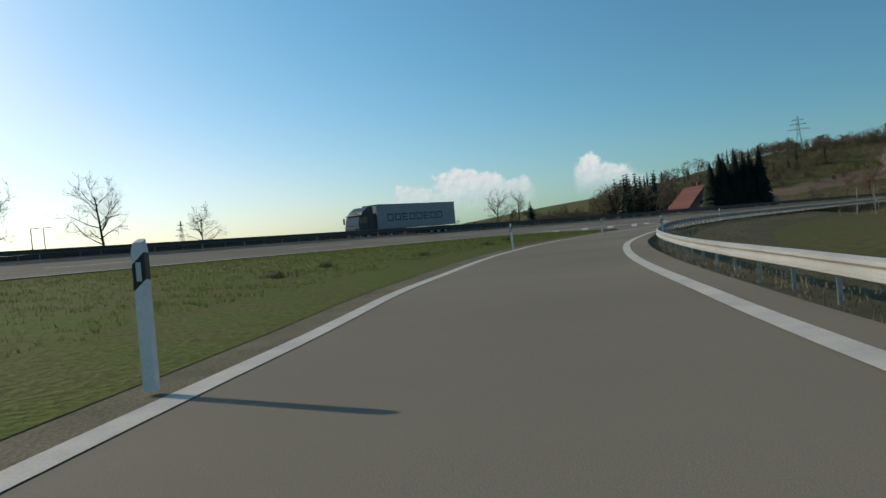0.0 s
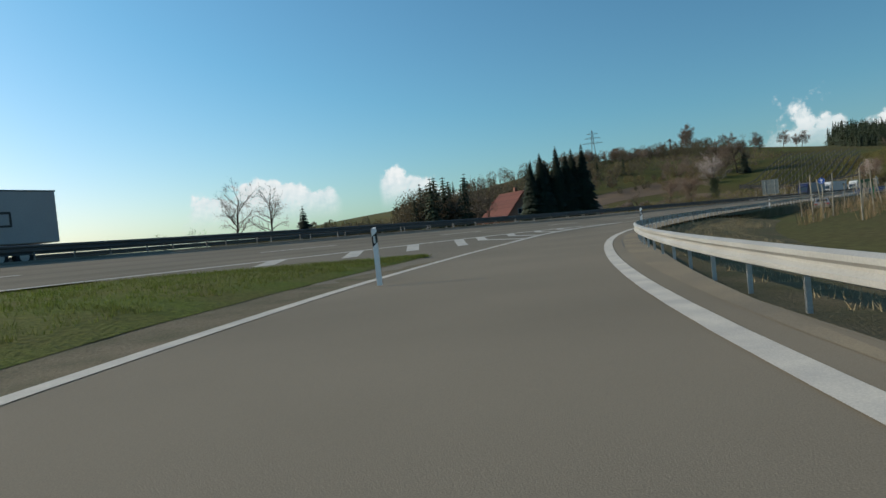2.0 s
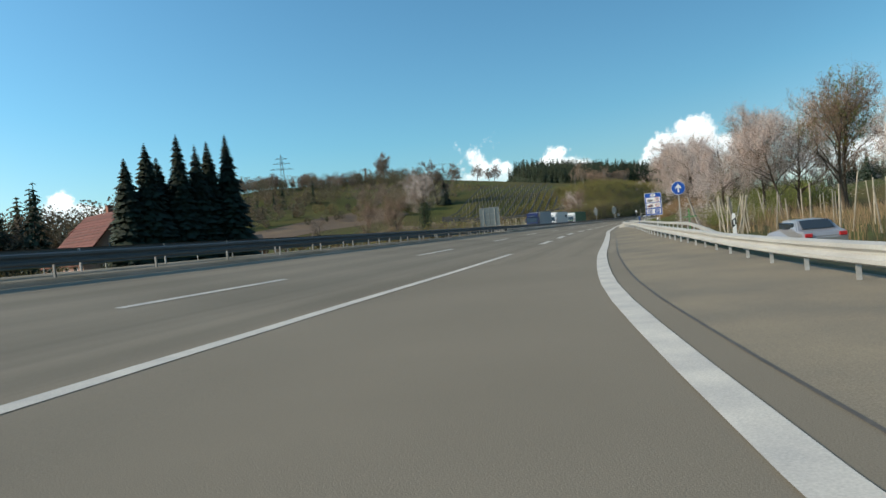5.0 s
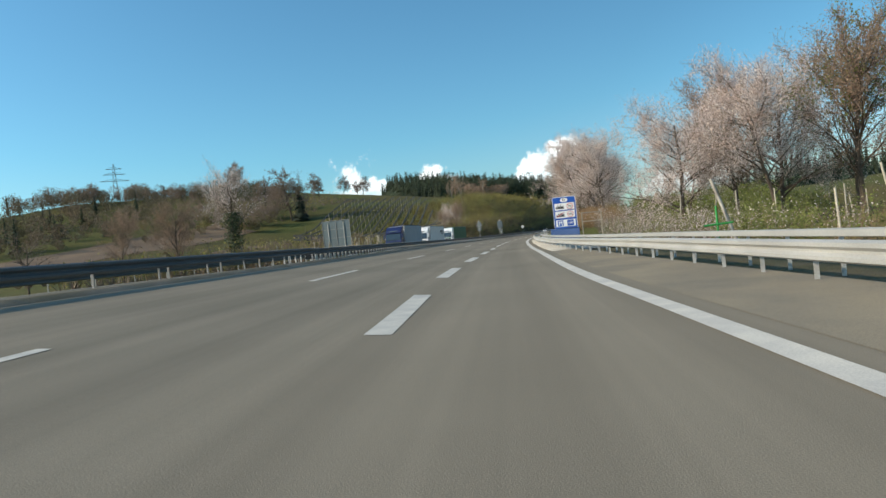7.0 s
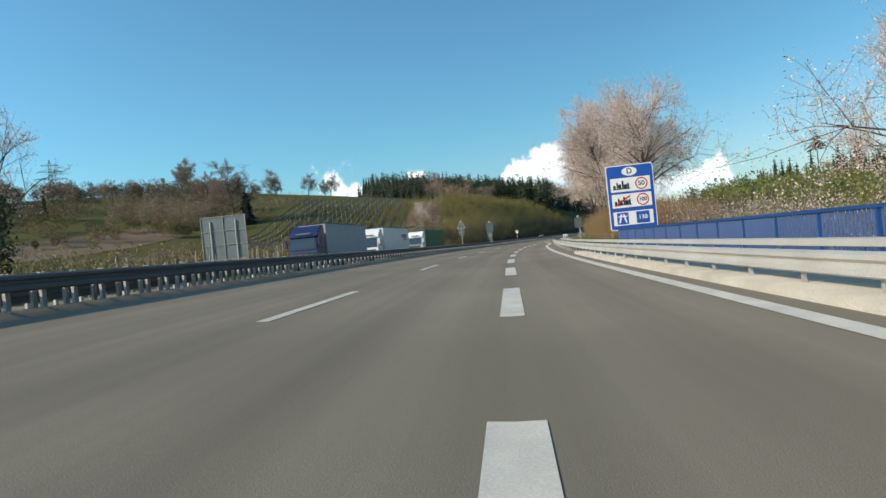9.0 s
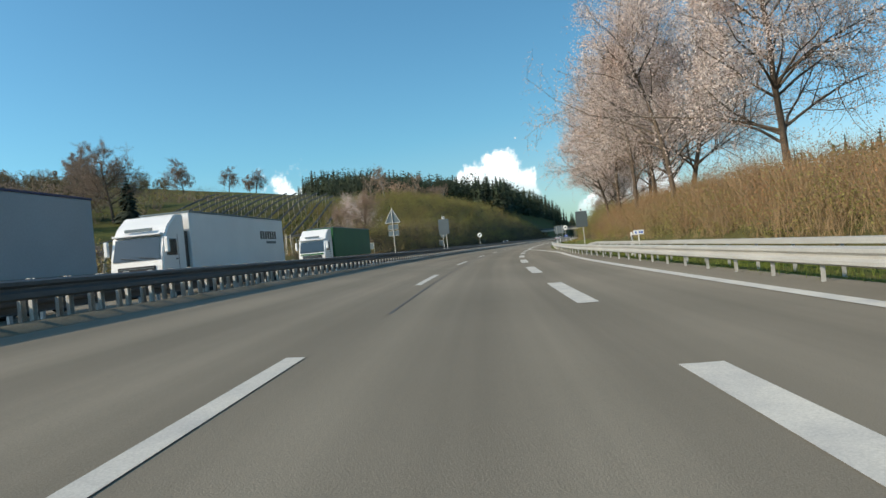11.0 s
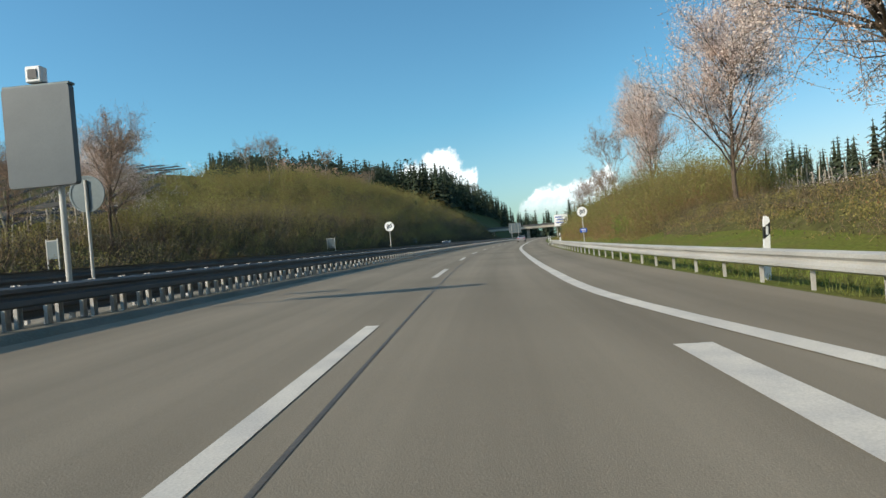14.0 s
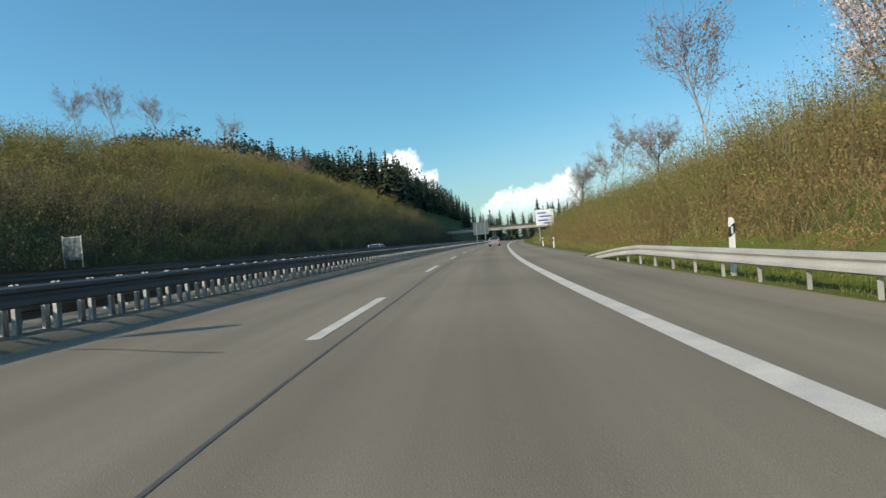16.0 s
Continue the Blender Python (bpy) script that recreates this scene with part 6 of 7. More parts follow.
# ---- bridge with blue parapet ----
S13 = np.arange(117.5, 168, 1.5)
kerb_in, kerb_out = EDGE_LINE(S13) - 0.55, RAIL_D(S13) - 2.4
strip("bridge_kerb", [sd_line(S13, kerb_in, 0.0), sd_line(S13, kerb_in - 0.04, np.interp(S13, [118, 124], [0.012, 0.13])), sd_line(S13, kerb_out, np.interp(S13, [118, 124], [-0.09, 0.16])), sd_line(S13, kerb_out - 0.05, np.interp(S13, [118, 126], [-0.14, -0.6]))], CONCRETE, label="pale raised concrete edge of the bridge", category="kerb")
par = new("parapet")
tagged(par, "blue steel bridge parapet of close upright bars", "parapet")
S14 = np.arange(128, 166.1, 1.0)
PD = RAIL_D(S14) - 2.15
pz0 = -0.12
for z_, h_, w_ in ((1.2, 0.07, 0.1), (0.28, 0.05, 0.06)):
    a = sd_line(S14, PD, pz0)
    rows = [np.column_stack([offset(a, o), a[:, 2] + zz]) for o, zz in ((w_ / 2, z_), (w_ / 2, z_ + h_), (-w_ / 2, z_ + h_), (-w_ / 2, z_))]
    n = len(a)
    F = [(r * n + i, r * n + i + 1, ((r + 1) % 4) * n + i + 1, ((r + 1) % 4) * n + i) for r in range(4) for i in range(n - 1)] + [(0, n, 2 * n, 3 * n), (4 * n - 1, 3 * n - 1, 2 * n - 1, n - 1)]
    part("handrail", prism(np.vstack(rows), F, "handrail", PARAPET_BLUE), par)
bar_me = simple_box("bar", 0, 0, 0.76, 0.05, 0.014, 0.94, PARAPET_BLUE)
pts = resample(sd_line(S14, PD, pz0), 0.14)
hd = np.interp(pts[:, 0], X_ALL, TH_ALL)
for p_, h_ in zip(pts[:290], hd):
    o = part("bar", bar_me, par)
    o.location, o.rotation_euler = p_, (0, 0, h_ + 0.9)
post_me = simple_box("post", 0, 0, 0.6, 0.08, 0.08, 1.3, PARAPET_BLUE, 0.01)
for p_ in resample(sd_line(S14, PD, pz0), 2.1):
    part("post", post_me, par).location = p_


# ---- hillside: net rows, fields, pylon, mast ----
nets = new("net_rows")
tagged(nets, "rows of black hail nets over a hillside orchard", "orchard nets")
u_dir = np.array([0.956, 0.292])
v_dir = np.array([0.292, -0.956])
net_origin = np.array([314.0, 233.0])
pole_me = cyl("net_pole", 0.06, -0.4, 3.3, WOOD, sides=7)
for r_ in range(16):
    base = net_origin + v_dir * (r_ * 3.1)
    ln = min(16 + 18 * (15 - r_), 105 - (15 - r_) * 1.5)
    t_ = np.arange(0, ln, 3.5)
    xy = base + u_dir * t_[:, None]
    z = terrain(xy[:, 0], xy[:, 1]) + 3.3 + 0.12 * np.sin(t_ * 0.9)
    strip("net", [np.column_stack([xy + v_dir * o_, z - dz]) for o_, dz in ((0.36, 0.3), (0.0, 0.0), (-0.36, 0.3))], NET, nets)
    for k_ in range(0, int(ln / 7) + 1):
        x, y = base + u_dir * k_ * 7.0
        o = part("pole", pole_me, nets)
        o.location, o.rotation_euler = (x, y, gz(x, y)), (radians(random.uniform(-6, 6)), radians(random.uniform(-6, 6)), 0)
# net curtain along the front edge
t_ = np.arange(-2, 49, 2.5)
xy = net_origin + v_dir * t_[:, None] - u_dir * 0.4
z = terrain(xy[:, 0], xy[:, 1]) + 3.25
strip("net", [np.column_stack([xy, z]), np.column_stack([xy - u_dir * 0.15, z - np.interp(t_, [0, 24, 40], [1.9, 1.0, 0.4])])], NET, nets)

fence = new("orchard_posts")
tagged(fence, "row of pale leaning orchard posts below the hill", "fence")
for k_ in range(120):
    x, y = (float(v) for v in place(188 + k_ * 0.95, 35.0 + 4 * math.sin(k_ * 0.7) + k_ * 0.035))
    o = part("post", pole_me, fence)
    o.location, o.scale = (x, y, gz(x, y) - 0.2), (1.3, 1.3, random.uniform(0.75, 1.1))
    o.rotation_euler = (radians(random.uniform(-8, 8)), radians(random.uniform(-8, 8)), 0)


def patch(name, label, corners, material, lift=0.12, n=16):
    """A field laid over the ground between four corners."""
    c = np.array(corners, float)
    rows = []
    for u in np.linspace(0, 1, n):
        a, b = c[0] * (1 - u) + c[3] * u, c[1] * (1 - u) + c[2] * u
        t_ = np.linspace(0, 1, n)[:, None]
        q_ = a * (1 - t_) + b * t_
        rows.append(np.column_stack([q_, terrain(q_[:, 0], q_[:, 1]) + lift]))
    return strip(name, rows, material, label=label, category="field")


patch("field", "ploughed brown field on the lower slope", [(262, 212), (306, 226), (300, 246), (254, 240)], EARTHY)
patch("field", "brown bare strip across the hill", [(250, 262), (330, 262), (336, 286), (244, 292)], EARTHY)

py = new("pylon")
tagged(py, "lattice steel power pylon on the hill", "pylon")
H, z0 = 30.0, 0.0


def strut(name, a, b, r, parent, material=STEEL_DARK):
    V, F = [], []
    tube(np.array([a, b], float), [r, r], 4, V, F)
    return part(name, stuff_mesh(name, np.vstack(V), np.vstack(F).ravel(), 4, material), parent)


levels = [(0, 2.6), (6, 2.0), (11.5, 1.5), (16.5, 1.1), (21, 0.85), (25.5, 0.6), (30, 0.1)]
for (za, wa), (zb, wb) in zip(levels, levels[1:]):
    cs = [(-1, -1), (1, -1), (1, 1), (-1, 1)]
    for i in range(4):
        a, b = cs[i], cs[(i + 1) % 4]
        strut("leg", (a[0] * wa, a[1] * wa, za), (a[0] * wb, a[1] * wb, zb), 0.13, py)
        strut("brace", (a[0] * wa, a[1] * wa, za), (b[0] * wb, b[1] * wb, zb), 0.05, py)
        strut("brace", (b[0] * wa, b[1] * wa, za), (a[0] * wb, a[1] * wb, zb), 0.05, py)
for za, ln in ((19, 8.5), (23.2, 6.5), (26.8, 4.5)):
    arm = strut("crossarm", (-ln, 0, za), (ln, 0, za), 0.17, py)
    strut("brace", (-ln, 0, za), (0, 0, za + 1.4), 0.08, arm)
    strut("brace", (ln, 0, za), (0, 0, za + 1.4), 0.08, arm)
py.location, py.rotation_euler = (449.6, 459.8, 72.8 - 30.0), (0, 0, -0.72)

mast = new("mast")
tagged(mast, "slim mast with a ring-shaped head on the ridge", "mast")
part("pole", cyl("pole", 0.35, -8.0, 4.5, STEEL_DARK), mast)
part("head", disc("head", 1.1, 0, 5.4, 0.8, STEEL_DARK, ring=0.45), mast)
mast.location = (456.0, 385.7, 46.6)

def street_lamp(x, y, z, h_):
    root = new("street_lamp")
    tagged(root, "tall street lamp on the far side of the plain", "street lamp", "street lamps")
    part("pole", cyl("pole", 0.09, -1.0, h_, STEEL_DARK, sides=8), root)
    part("arm", simple_box("arm", 0.5, 0, h_, 1.1, 0.08, 0.08, STEEL_DARK, 0.01), root)
    part("lamp_head", simple_box("lamp_head", 1.1, 0, h_ - 0.03, 0.7, 0.25, 0.14, GREY_SHEET, 0.03), root)
    root.location = (x, y, z)


for az_, dist in ((-14.75, 150.0), (-13.95, 165.0)):
    lx, ly = dist * math.sin(radians(az_)), dist * math.cos(radians(az_))
    street_lamp(lx, ly, gz(lx, ly), 1.18 + dist * math.tan(radians(3.3)) - gz(lx, ly))
far_py = copy_thing(py, Matrix.Identity(4))
far_py.location, far_py.rotation_euler = (-45.0, 560.0, 0.0), (0, 0, 1.1)
far_py.scale = (1.05, 1.05, 1.05)

# ---- orchard on the right ----
orch = new("orchard_rows")
tagged(orch, "young orchard with pale leaning posts and bare espalier trees", "orchard")
rr = np.random.default_rng(301)
post_tall = cyl("post", 0.05, -0.4, 3.1, WOOD, sides=7)
tree_spots = []
for row in range(9):
    d0 = -15.5 - row * 3.6
    for k_ in range(22):
        s0 = 22 + k_ * 5.6 + rr.uniform(-1, 1) + row * 1.3
        if s0 > 139 or (s0 < 40 and d0 > -19):
            continue
        x, y = (float(v) for v in place(s0, d0))
        if k_ % 2 == 0 and row % 2 == 0 or rr.uniform() < 0.35:
            o = part("post", post_tall, orch)
            o.location, o.scale = (x, y, gz(x, y)), (1, 1, rr.uniform(0.8, 1.3))
            o.rotation_euler = (radians(rr.normal() * 4), radians(rr.normal() * 5), 0)
        for j in range(4):
            tree_spots.append(place(s0 + j * 1.4, d0 + rr.uniform(-0.3, 0.3)))
tree_spots = np.array([(float(a), float(b)) for a, b in tree_spots])
thicket("espalier_trees", "rows of bare reddish espalier fruit trees", tree_spots, 302, 1.3, 2.3, 11, 0.38, 0.014, TWIG_RED)
heap = np.array([(float(a), float(b)) for a, b in (place(92 + rr.uniform(0, 7), -13.6 + rr.uniform(-1.0, 1.0)) for _ in range(16))])
for x, y in heap:
    o = part("post", post_tall, orch)
    o.location, o.scale = (x, y, gz(x, y)), (1.1, 1.1, 1.05)
    o.rotation_euler = (radians(rr.normal() * 7), radians(-12 + rr.normal() * 8), 0)
green = np.array([(float(a), float(b)) for a, b in (place(rr.uniform(168, 235), rr.uniform(-42, -22)) for _ in range(420))])
thicket("fruit_trees", "fruit tree rows in fresh yellow-green leaf", green, 303, 2.0, 3.6, 9, 0.4, 0.02, TWIG, LEAF, 4, 0.13)
near_green = np.array([(float(a), float(b)) for a, b in (place(rr.uniform(112, 172), rr.uniform(-18, -12.3)) for _ in range(210))])
thicket("fruit_trees", "young fruit trees behind the bridge parapet", near_green, 304, 1.5, 3.0, 14, 0.5, 0.012, TWIG, BLOSSOM, 1, 0.045)
leafy = np.array([(float(a), float(b)) for a, b in (place(rr.uniform(112, 172), rr.uniform(-20, -13)) for _ in range(160))])
thicket("hedge", "olive leafing hedge behind the bridge parapet", leafy, 307, 1.4, 2.8, 14, 0.6, 0.012, TWIG_GREEN, LEAF, 4, 0.06)
gate = new("timber_frame")
tagged(gate, "pale timber frame of two posts and two rails by the orchard", "timber frame")
for (xa, ya, za), (xb, yb, zb), nm in (((166.4, 111.25, -1.9), (166.4, 111.25, 2.05), "post"), ((167.05, 110.1, -1.9), (167.05, 110.1, 2.05), "post"), ((166.4, 111.25, 2.02), (167.05, 110.1, 2.02), "crossbar"), ((166.4, 111.25, 1.45), (167.05, 110.1, 1.45), "crossbar")):
    strut(nm, (xa, ya, za), (xb, yb, zb), 0.035, gate, WOOD)
lean = new("leaning_pole")
tagged(lean, "stout pale pole leaning over the orchard edge", "pole")
strut("pole", (156.6, 101.9, -1.4), (156.7, 103.1, 2.75), 0.09, lean, BARK_BIRCH)
cross = new("green_stake")
tagged(cross, "green painted stake with a cross piece", "stake")
strut("stake", (156.2, 103.0, -1.4), (156.2, 103.0, 1.45), 0.05, cross, STAKE_GREEN)
strut("cross_piece", (156.0, 103.6, 0.55), (156.4, 102.3, 0.6), 0.05, cross, STAKE_GREEN)
bank_orchard = new("orchard_rows")
tagged(bank_orchard, "orchard posts above the open roadside bank", "orchard")
for row in range(5):
    for k_ in range(9):
        x, y = (float(v) for v in place(298 + k_ * 5.5 + rr.uniform(-1, 1), -21.5 - row * 3.8))
        o = part("post", post_tall, bank_orchard)
        o.location, o.scale = (x, y, gz(x, y)), (1.1, 1.1, rr.uniform(0.75, 0.95))
        o.rotation_euler = (radians(rr.normal() * 4), radians(rr.normal() * 5), 0)
bank_trees = np.array([(float(a), float(b)) for a, b in (place(rr.uniform(294, 350), -21.5 - 3.8 * rr.integers(0, 5)) for _ in range(150))])
thicket("fruit_trees", "young blossoming fruit trees above the bank", bank_trees, 306, 1.2, 2.2, 9, 0.4, 0.014, TWIG, BLOSSOM, 2, 0.06)
reeds = np.array([(float(a), float(b)) for a, b in (place(rr.uniform(8, 24), -15.5 + rr.uniform(-1.3, 1.3)) for _ in range(150))])
thicket("dry_reeds", "clump of tall straw-coloured dry grass behind the rail", reeds, 305, 0.4, 0.9, 14, 0.3, 0.01, STRAW)

# ---- grass tufts ----
def grass(name, label, spots, zs, seed, h0, h1, blades, material):
    rng = np.random.default_rng(seed)
    n = len(spots)
    m = n * blades
    base = np.repeat(np.column_stack([spots, zs - 0.02]), blades, 0)
    base[:, :2] += rng.normal(size=(m, 2)) * 0.06
    h = rng.uniform(h0, h1, m)
    a = rng.uniform(0, 2 * math.pi, m)
    lean = rng.uniform(0.1, 0.7, m)
    tip = base + np.column_stack([np.cos(a) * lean * h, np.sin(a) * lean * h, h])
    a2 = rng.uniform(0, 2 * math.pi, m)
    sd_ = np.column_stack([np.cos(a2), np.sin(a2), np.zeros(m)]) * 0.008
    v = np.stack([base - sd_, base + sd_, tip], 1).reshape(-1, 3)
    return stuff(name, v, np.arange(len(v)), 3, material, label, "grass")


rr = np.random.default_rng(401)
n_g = 16000
gi = rr.integers(0, len(wedge[0]), n_g)
gi = np.where(rr.uniform(size=n_g) < 0.75, rr.integers(int(len(wedge[0]) * 0.45), len(wedge[0]), n_g), gi)
gu = rr.uniform(0.08, 0.97, n_g)
stack = np.array(wedge)
lv = np.array([0, 0.1, 0.3, 0.6, 0.85, 1])
li = np.clip(np.searchsorted(lv, gu) - 1, 0, 4)
along = rr.uniform(0, 1, n_g)[:, None]
fr = ((gu - lv[li]) / (lv[li + 1] - lv[li]))[:, None]
gj = np.minimum(gi + 1, stack.shape[1] - 1)
gp = (stack[li, gi] * (1 - fr) + stack[li + 1, gi] * fr) * (1 - along) + (stack[li, gj] * (1 - fr) + stack[li + 1, gj] * fr) * along
gp[:, :2] += rr.normal(size=(n_g, 2)) * 0.12
grass("grass_tufts", "fresh green grass on the wedge between the roads", gp[:, :2], gp[:, 2], 402, 0.05, 0.16, 7, BLADE)
vs = rr.uniform(40, 330, 9000)
vd = RAIL_D(vs) - rr.uniform(0.1, 3.2, 9000)
vx, vy = place(vs, vd)
keep = vs > 170
vz = -0.04 - 0.025 * (RAIL_D(vs) - vd)
grass("grass_tufts", "grass growing under and behind the guard rail", np.column_stack([vx, vy])[keep], vz[keep], 403, 0.06, 0.22, 6, BLADE)
ri = rr.integers(0, n_v, 7000)
ro = rr.uniform(3.2, 8.0, 7000)
edge = offset(RV, -1.0)
nrm = (edge - RV[:, :2])
rxy = RV[ri, :2] + nrm[ri] * ro[:, None]
grass("grass_tufts", "thin dry grass on the slip road verge", rxy, np.interp(ro, [3.2, 7, 11], [-0.03, -0.35, -1.2]), 404, 0.04, 0.13, 6, STRAW)
weeds = np.array([(8.5, 33.0), (3.0, 27.0), (16.0, 44.0), (1.0, 22.0), (20.0, 50.5)])
wz = [float(gp[np.argmin(((gp[:, :2] - q_) ** 2).sum(1)), 2]) for q_ in weeds]
grass("weed_clumps", "dark weed clumps in the grass wedge", np.repeat(weeds, 14, 0) + rr.normal(size=(70, 2)) * 0.25, np.repeat(wz, 14), 405, 0.15, 0.35, 8, NEEDLE)

# ---- vehicles ----
def wheel(parent, x, y, r, wd):
    bm = bmesh.new()
    bmesh.ops.create_cone(bm, cap_ends=True, segments=22, radius1=r, radius2=r, depth=wd, matrix=Matrix.Translation((x, y, r)) @ Matrix.Rotation(math.pi / 2, 4, "X"))
    bmesh.ops.bevel(bm, geom=[e for e in bm.edges if len(e.link_faces) == 2 and e.calc_face_angle(0) > 1], offset=0.04, segments=2, affect="EDGES")
    wh = part("wheel", bm_mesh("wheel", bm, TYRE), parent, "black rubber tyre")
    for sy in (-1, 1):
        bm = bmesh.new()
        bmesh.ops.create_cone(bm, cap_ends=True, segments=18, radius1=r * 0.55, radius2=r * 0.5, depth=0.03, matrix=Matrix.Translation((x, y + sy * wd / 2, r)) @ Matrix.Rotation(math.pi / 2, 4, "X"))
        part("rim", bm_mesh("rim", bm, STEEL), wh)


def truck(s_front, d, label, cab, box, bars=(), roof=None, stripe=None):
    """An articulated lorry; its front (-x) faces along its own way, against growing s."""
    root = new("lorry")
    tagged(root, label, "truck", "lorries on the opposite road")
    prof = [(0.0, 0.55), (0.0, 1.35), (0.12, 2.05), (0.35, 2.75), (0.75, 3.25), (1.5, 3.75), (2.25, 3.8), (2.25, 0.55)]
    n = len(prof)
    V = [(x, -1.24, z) for x, z in prof] + [(x, 1.24, z) for x, z in prof]
    F = [tuple(range(n)), tuple(reversed(range(n, 2 * n)))] + [(i, n + i, n + (i + 1) % n, (i + 1) % n) for i in range(n)]
    me = prism(V, F, "cab", cab)
    bm = bmesh.new()
    bm.from_mesh(me)
    bmesh.ops.bevel(bm, geom=list(bm.edges), offset=0.06, segments=2, affect="EDGES")
    bm.to_mesh(me)
    bm.free()
    c = part("cab", me, root)
    ws = prism([(0.06, -1.1, 1.75), (0.06, 1.1, 1.75), (0.33, 1.04, 2.72), (0.33, -1.04, 2.72), (0.13, -1.1, 1.73), (0.13, 1.1, 1.73), (0.42, 1.04, 2.72), (0.42, -1.04, 2.72)], [(0, 1, 2, 3), (4, 5, 6, 7), (0, 1, 5, 4), (1, 2, 6, 5), (2, 3, 7, 6), (3, 0, 4, 7)], "windscreen", WINDOW)
    ws.transform(Matrix.Translation((-0.05, 0, 0)))
    part("windscreen", ws, c, "dark windscreen")
    for k_ in (-0.5, 0.35):
        wiper = simple_box("wiper", 0, 0, 0, 0.02, 0.75, 0.03, BLACK_P)
        wiper.transform(Matrix.Translation((0.0, k_, 1.83)) @ Matrix.Rotation(radians(8), 4, "X"))
        part("wiper", wiper, c)
    part("sun_visor", simple_box("sun_visor", 0.3, 0, 2.86, 0.3, 2.3, 0.1, cab, 0.03), c)
    part("name_bar", simple_box("name_bar", 0.42, 0, 3.1, 0.06, 1.3, 0.14, GREY_SHEET, 0.01), c)
    part("grille", simple_box("grille", -0.01, 0, 1.22, 0.08, 1.75, 0.5, BLACK_P, 0.02), c, "dark radiator grille")
    for k_ in range(3):
        part("grille_bar", simple_box("grille_bar", -0.06, 0, 1.06 + 0.16 * k_, 0.03, 1.6, 0.03, GREY_SHEET), c)
    if stripe:
        part("stripe", simple_box("stripe", -0.005, 0, 1.58, 0.05, 2.1, 0.14, stripe, 0.02), c, "green band under the windscreen")
    part("air_intake", simple_box("air_intake", -0.12, 0, 0.62, 0.06, 1.3, 0.2, BLACK_P, 0.02), c)
    # solid black block added to stand for the dark shade between cab and trailer
    part("rear_gap", simple_box("rear_gap", 2.55, 0, 1.9, 0.5, 2.2, 2.2, BLACK_P), c, "black block for the shaded gap behind the cab")
    for sy in (-1, 1):
        part("headlamp", simple_box("headlamp", -0.08, sy * 0.92, 0.78, 0.1, 0.42, 0.2, LAMP_GLASS, 0.03), c)
        part("door_window", simple_box("door_window", 0.9, sy * 1.245, 2.25, 0.95, 0.03, 0.75, WINDOW, 0.02), c)
        part("door_seam", simple_box("door_seam", 1.5, sy * 1.242, 1.9, 0.025, 0.02, 1.9, BLACK_P), c)
        part("door_handle", simple_box("door_handle", 1.32, sy * 1.255, 1.7, 0.2, 0.03, 0.05, BLACK_P), c)
        part("step", simple_box("step", 0.75, sy * 1.2, 0.7, 0.6, 0.1, 0.08, BLACK_P), c)
        part("mirror", simple_box("mirror", 0.15, sy * 1.42, 2.35, 0.16, 0.2, 0.7, cab, 0.04), c)
    part("chassis", simple_box("chassis", 8.5, 0, 0.95, 14.5, 0.9, 0.3, BLACK_P), root)
    trailer = part("trailer", simple_box("trailer", 9.65, 0, 2.55, 13.6, 2.5, 2.75, box, 0.04), root, "curtain-sided trailer box")
    part("roof_edge", simple_box("roof_edge", 9.65, 0, 3.95, 13.66, 2.54, 0.08, roof or GREY_SHEET, 0.01), trailer)
    part("side_skirt", simple_box("side_skirt", 10.0, 0, 0.8, 6.0, 2.4, 0.45, GREY_SHEET, 0.02), trailer)
    for (bx, bz, bw, bh, bmat) in bars:
        for sy in (-1, 1):
            part("text_bar", simple_box("text_bar", bx, sy * 1.256, bz, bw, 0.012, bh, bmat), trailer)
    for x in (1.3, 4.8, 11.8, 13.1, 14.4):
        for sy in (-1, 1):
            wheel(root, x, sy * 1.05, 0.5, 0.32)
    x, y = (float(v) for v in place(s_front, d))
    t = float(np.interp(s_front + 8, S_ALL, TH_ALL))
    root.location, root.rotation_euler = (x, y, float(OPP_Z(s_front + 8)) + 0.01), (0, 0, t)
    return root


logo = []
for k_ in range(8):
    bx_ = 4.9 + 1.22 * k_
    bars_ = ((0, 0.34, 0.92, 0.13), (0, -0.34, 0.92, 0.11), (-0.42, 0, 0.12, 0.7), (0.42, 0, 0.12, 0.7)) if k_ not in (2, 5) else ((0, 0.34, 0.92, 0.13), (0, 0, 0.8, 0.11), (0, -0.34, 0.92, 0.11), (-0.42, 0, 0.12, 0.7))
    logo += [(bx_ + a_, 2.45 + b_, c_, d_, SIGN_BLACK) for a_, b_, c_, d_ in bars_]
truck(-28, 16.5, "lorry with dark cab and grey box trailer with dark lettering bars", TRUCK_DARK, TRUCK_GREY, logo)
truck(182, 17.2, "dark blue lorry with grey curtain trailer and blue roof", TRUCK_BLUE, TRUCK_GREY, (), TRUCK_BLUE)
truck(203.0, 17.2, "white lorry with white trailer and small dark bars", TRUCK_WHITE, TRUCK_WHITE, [(12.3 + 0.42 * k_, 2.9, 0.3, 0.5, SIGN_BLACK) for k_ in range(7)] + [(14.0, 2.45, 1.8, 0.16, GREY_SHEET)])
truck(232.5, 18.4, "white lorry with dark green curtain trailer", TRUCK_WHITE, TRUCK_GREEN, stripe=TRUCK_GREEN)


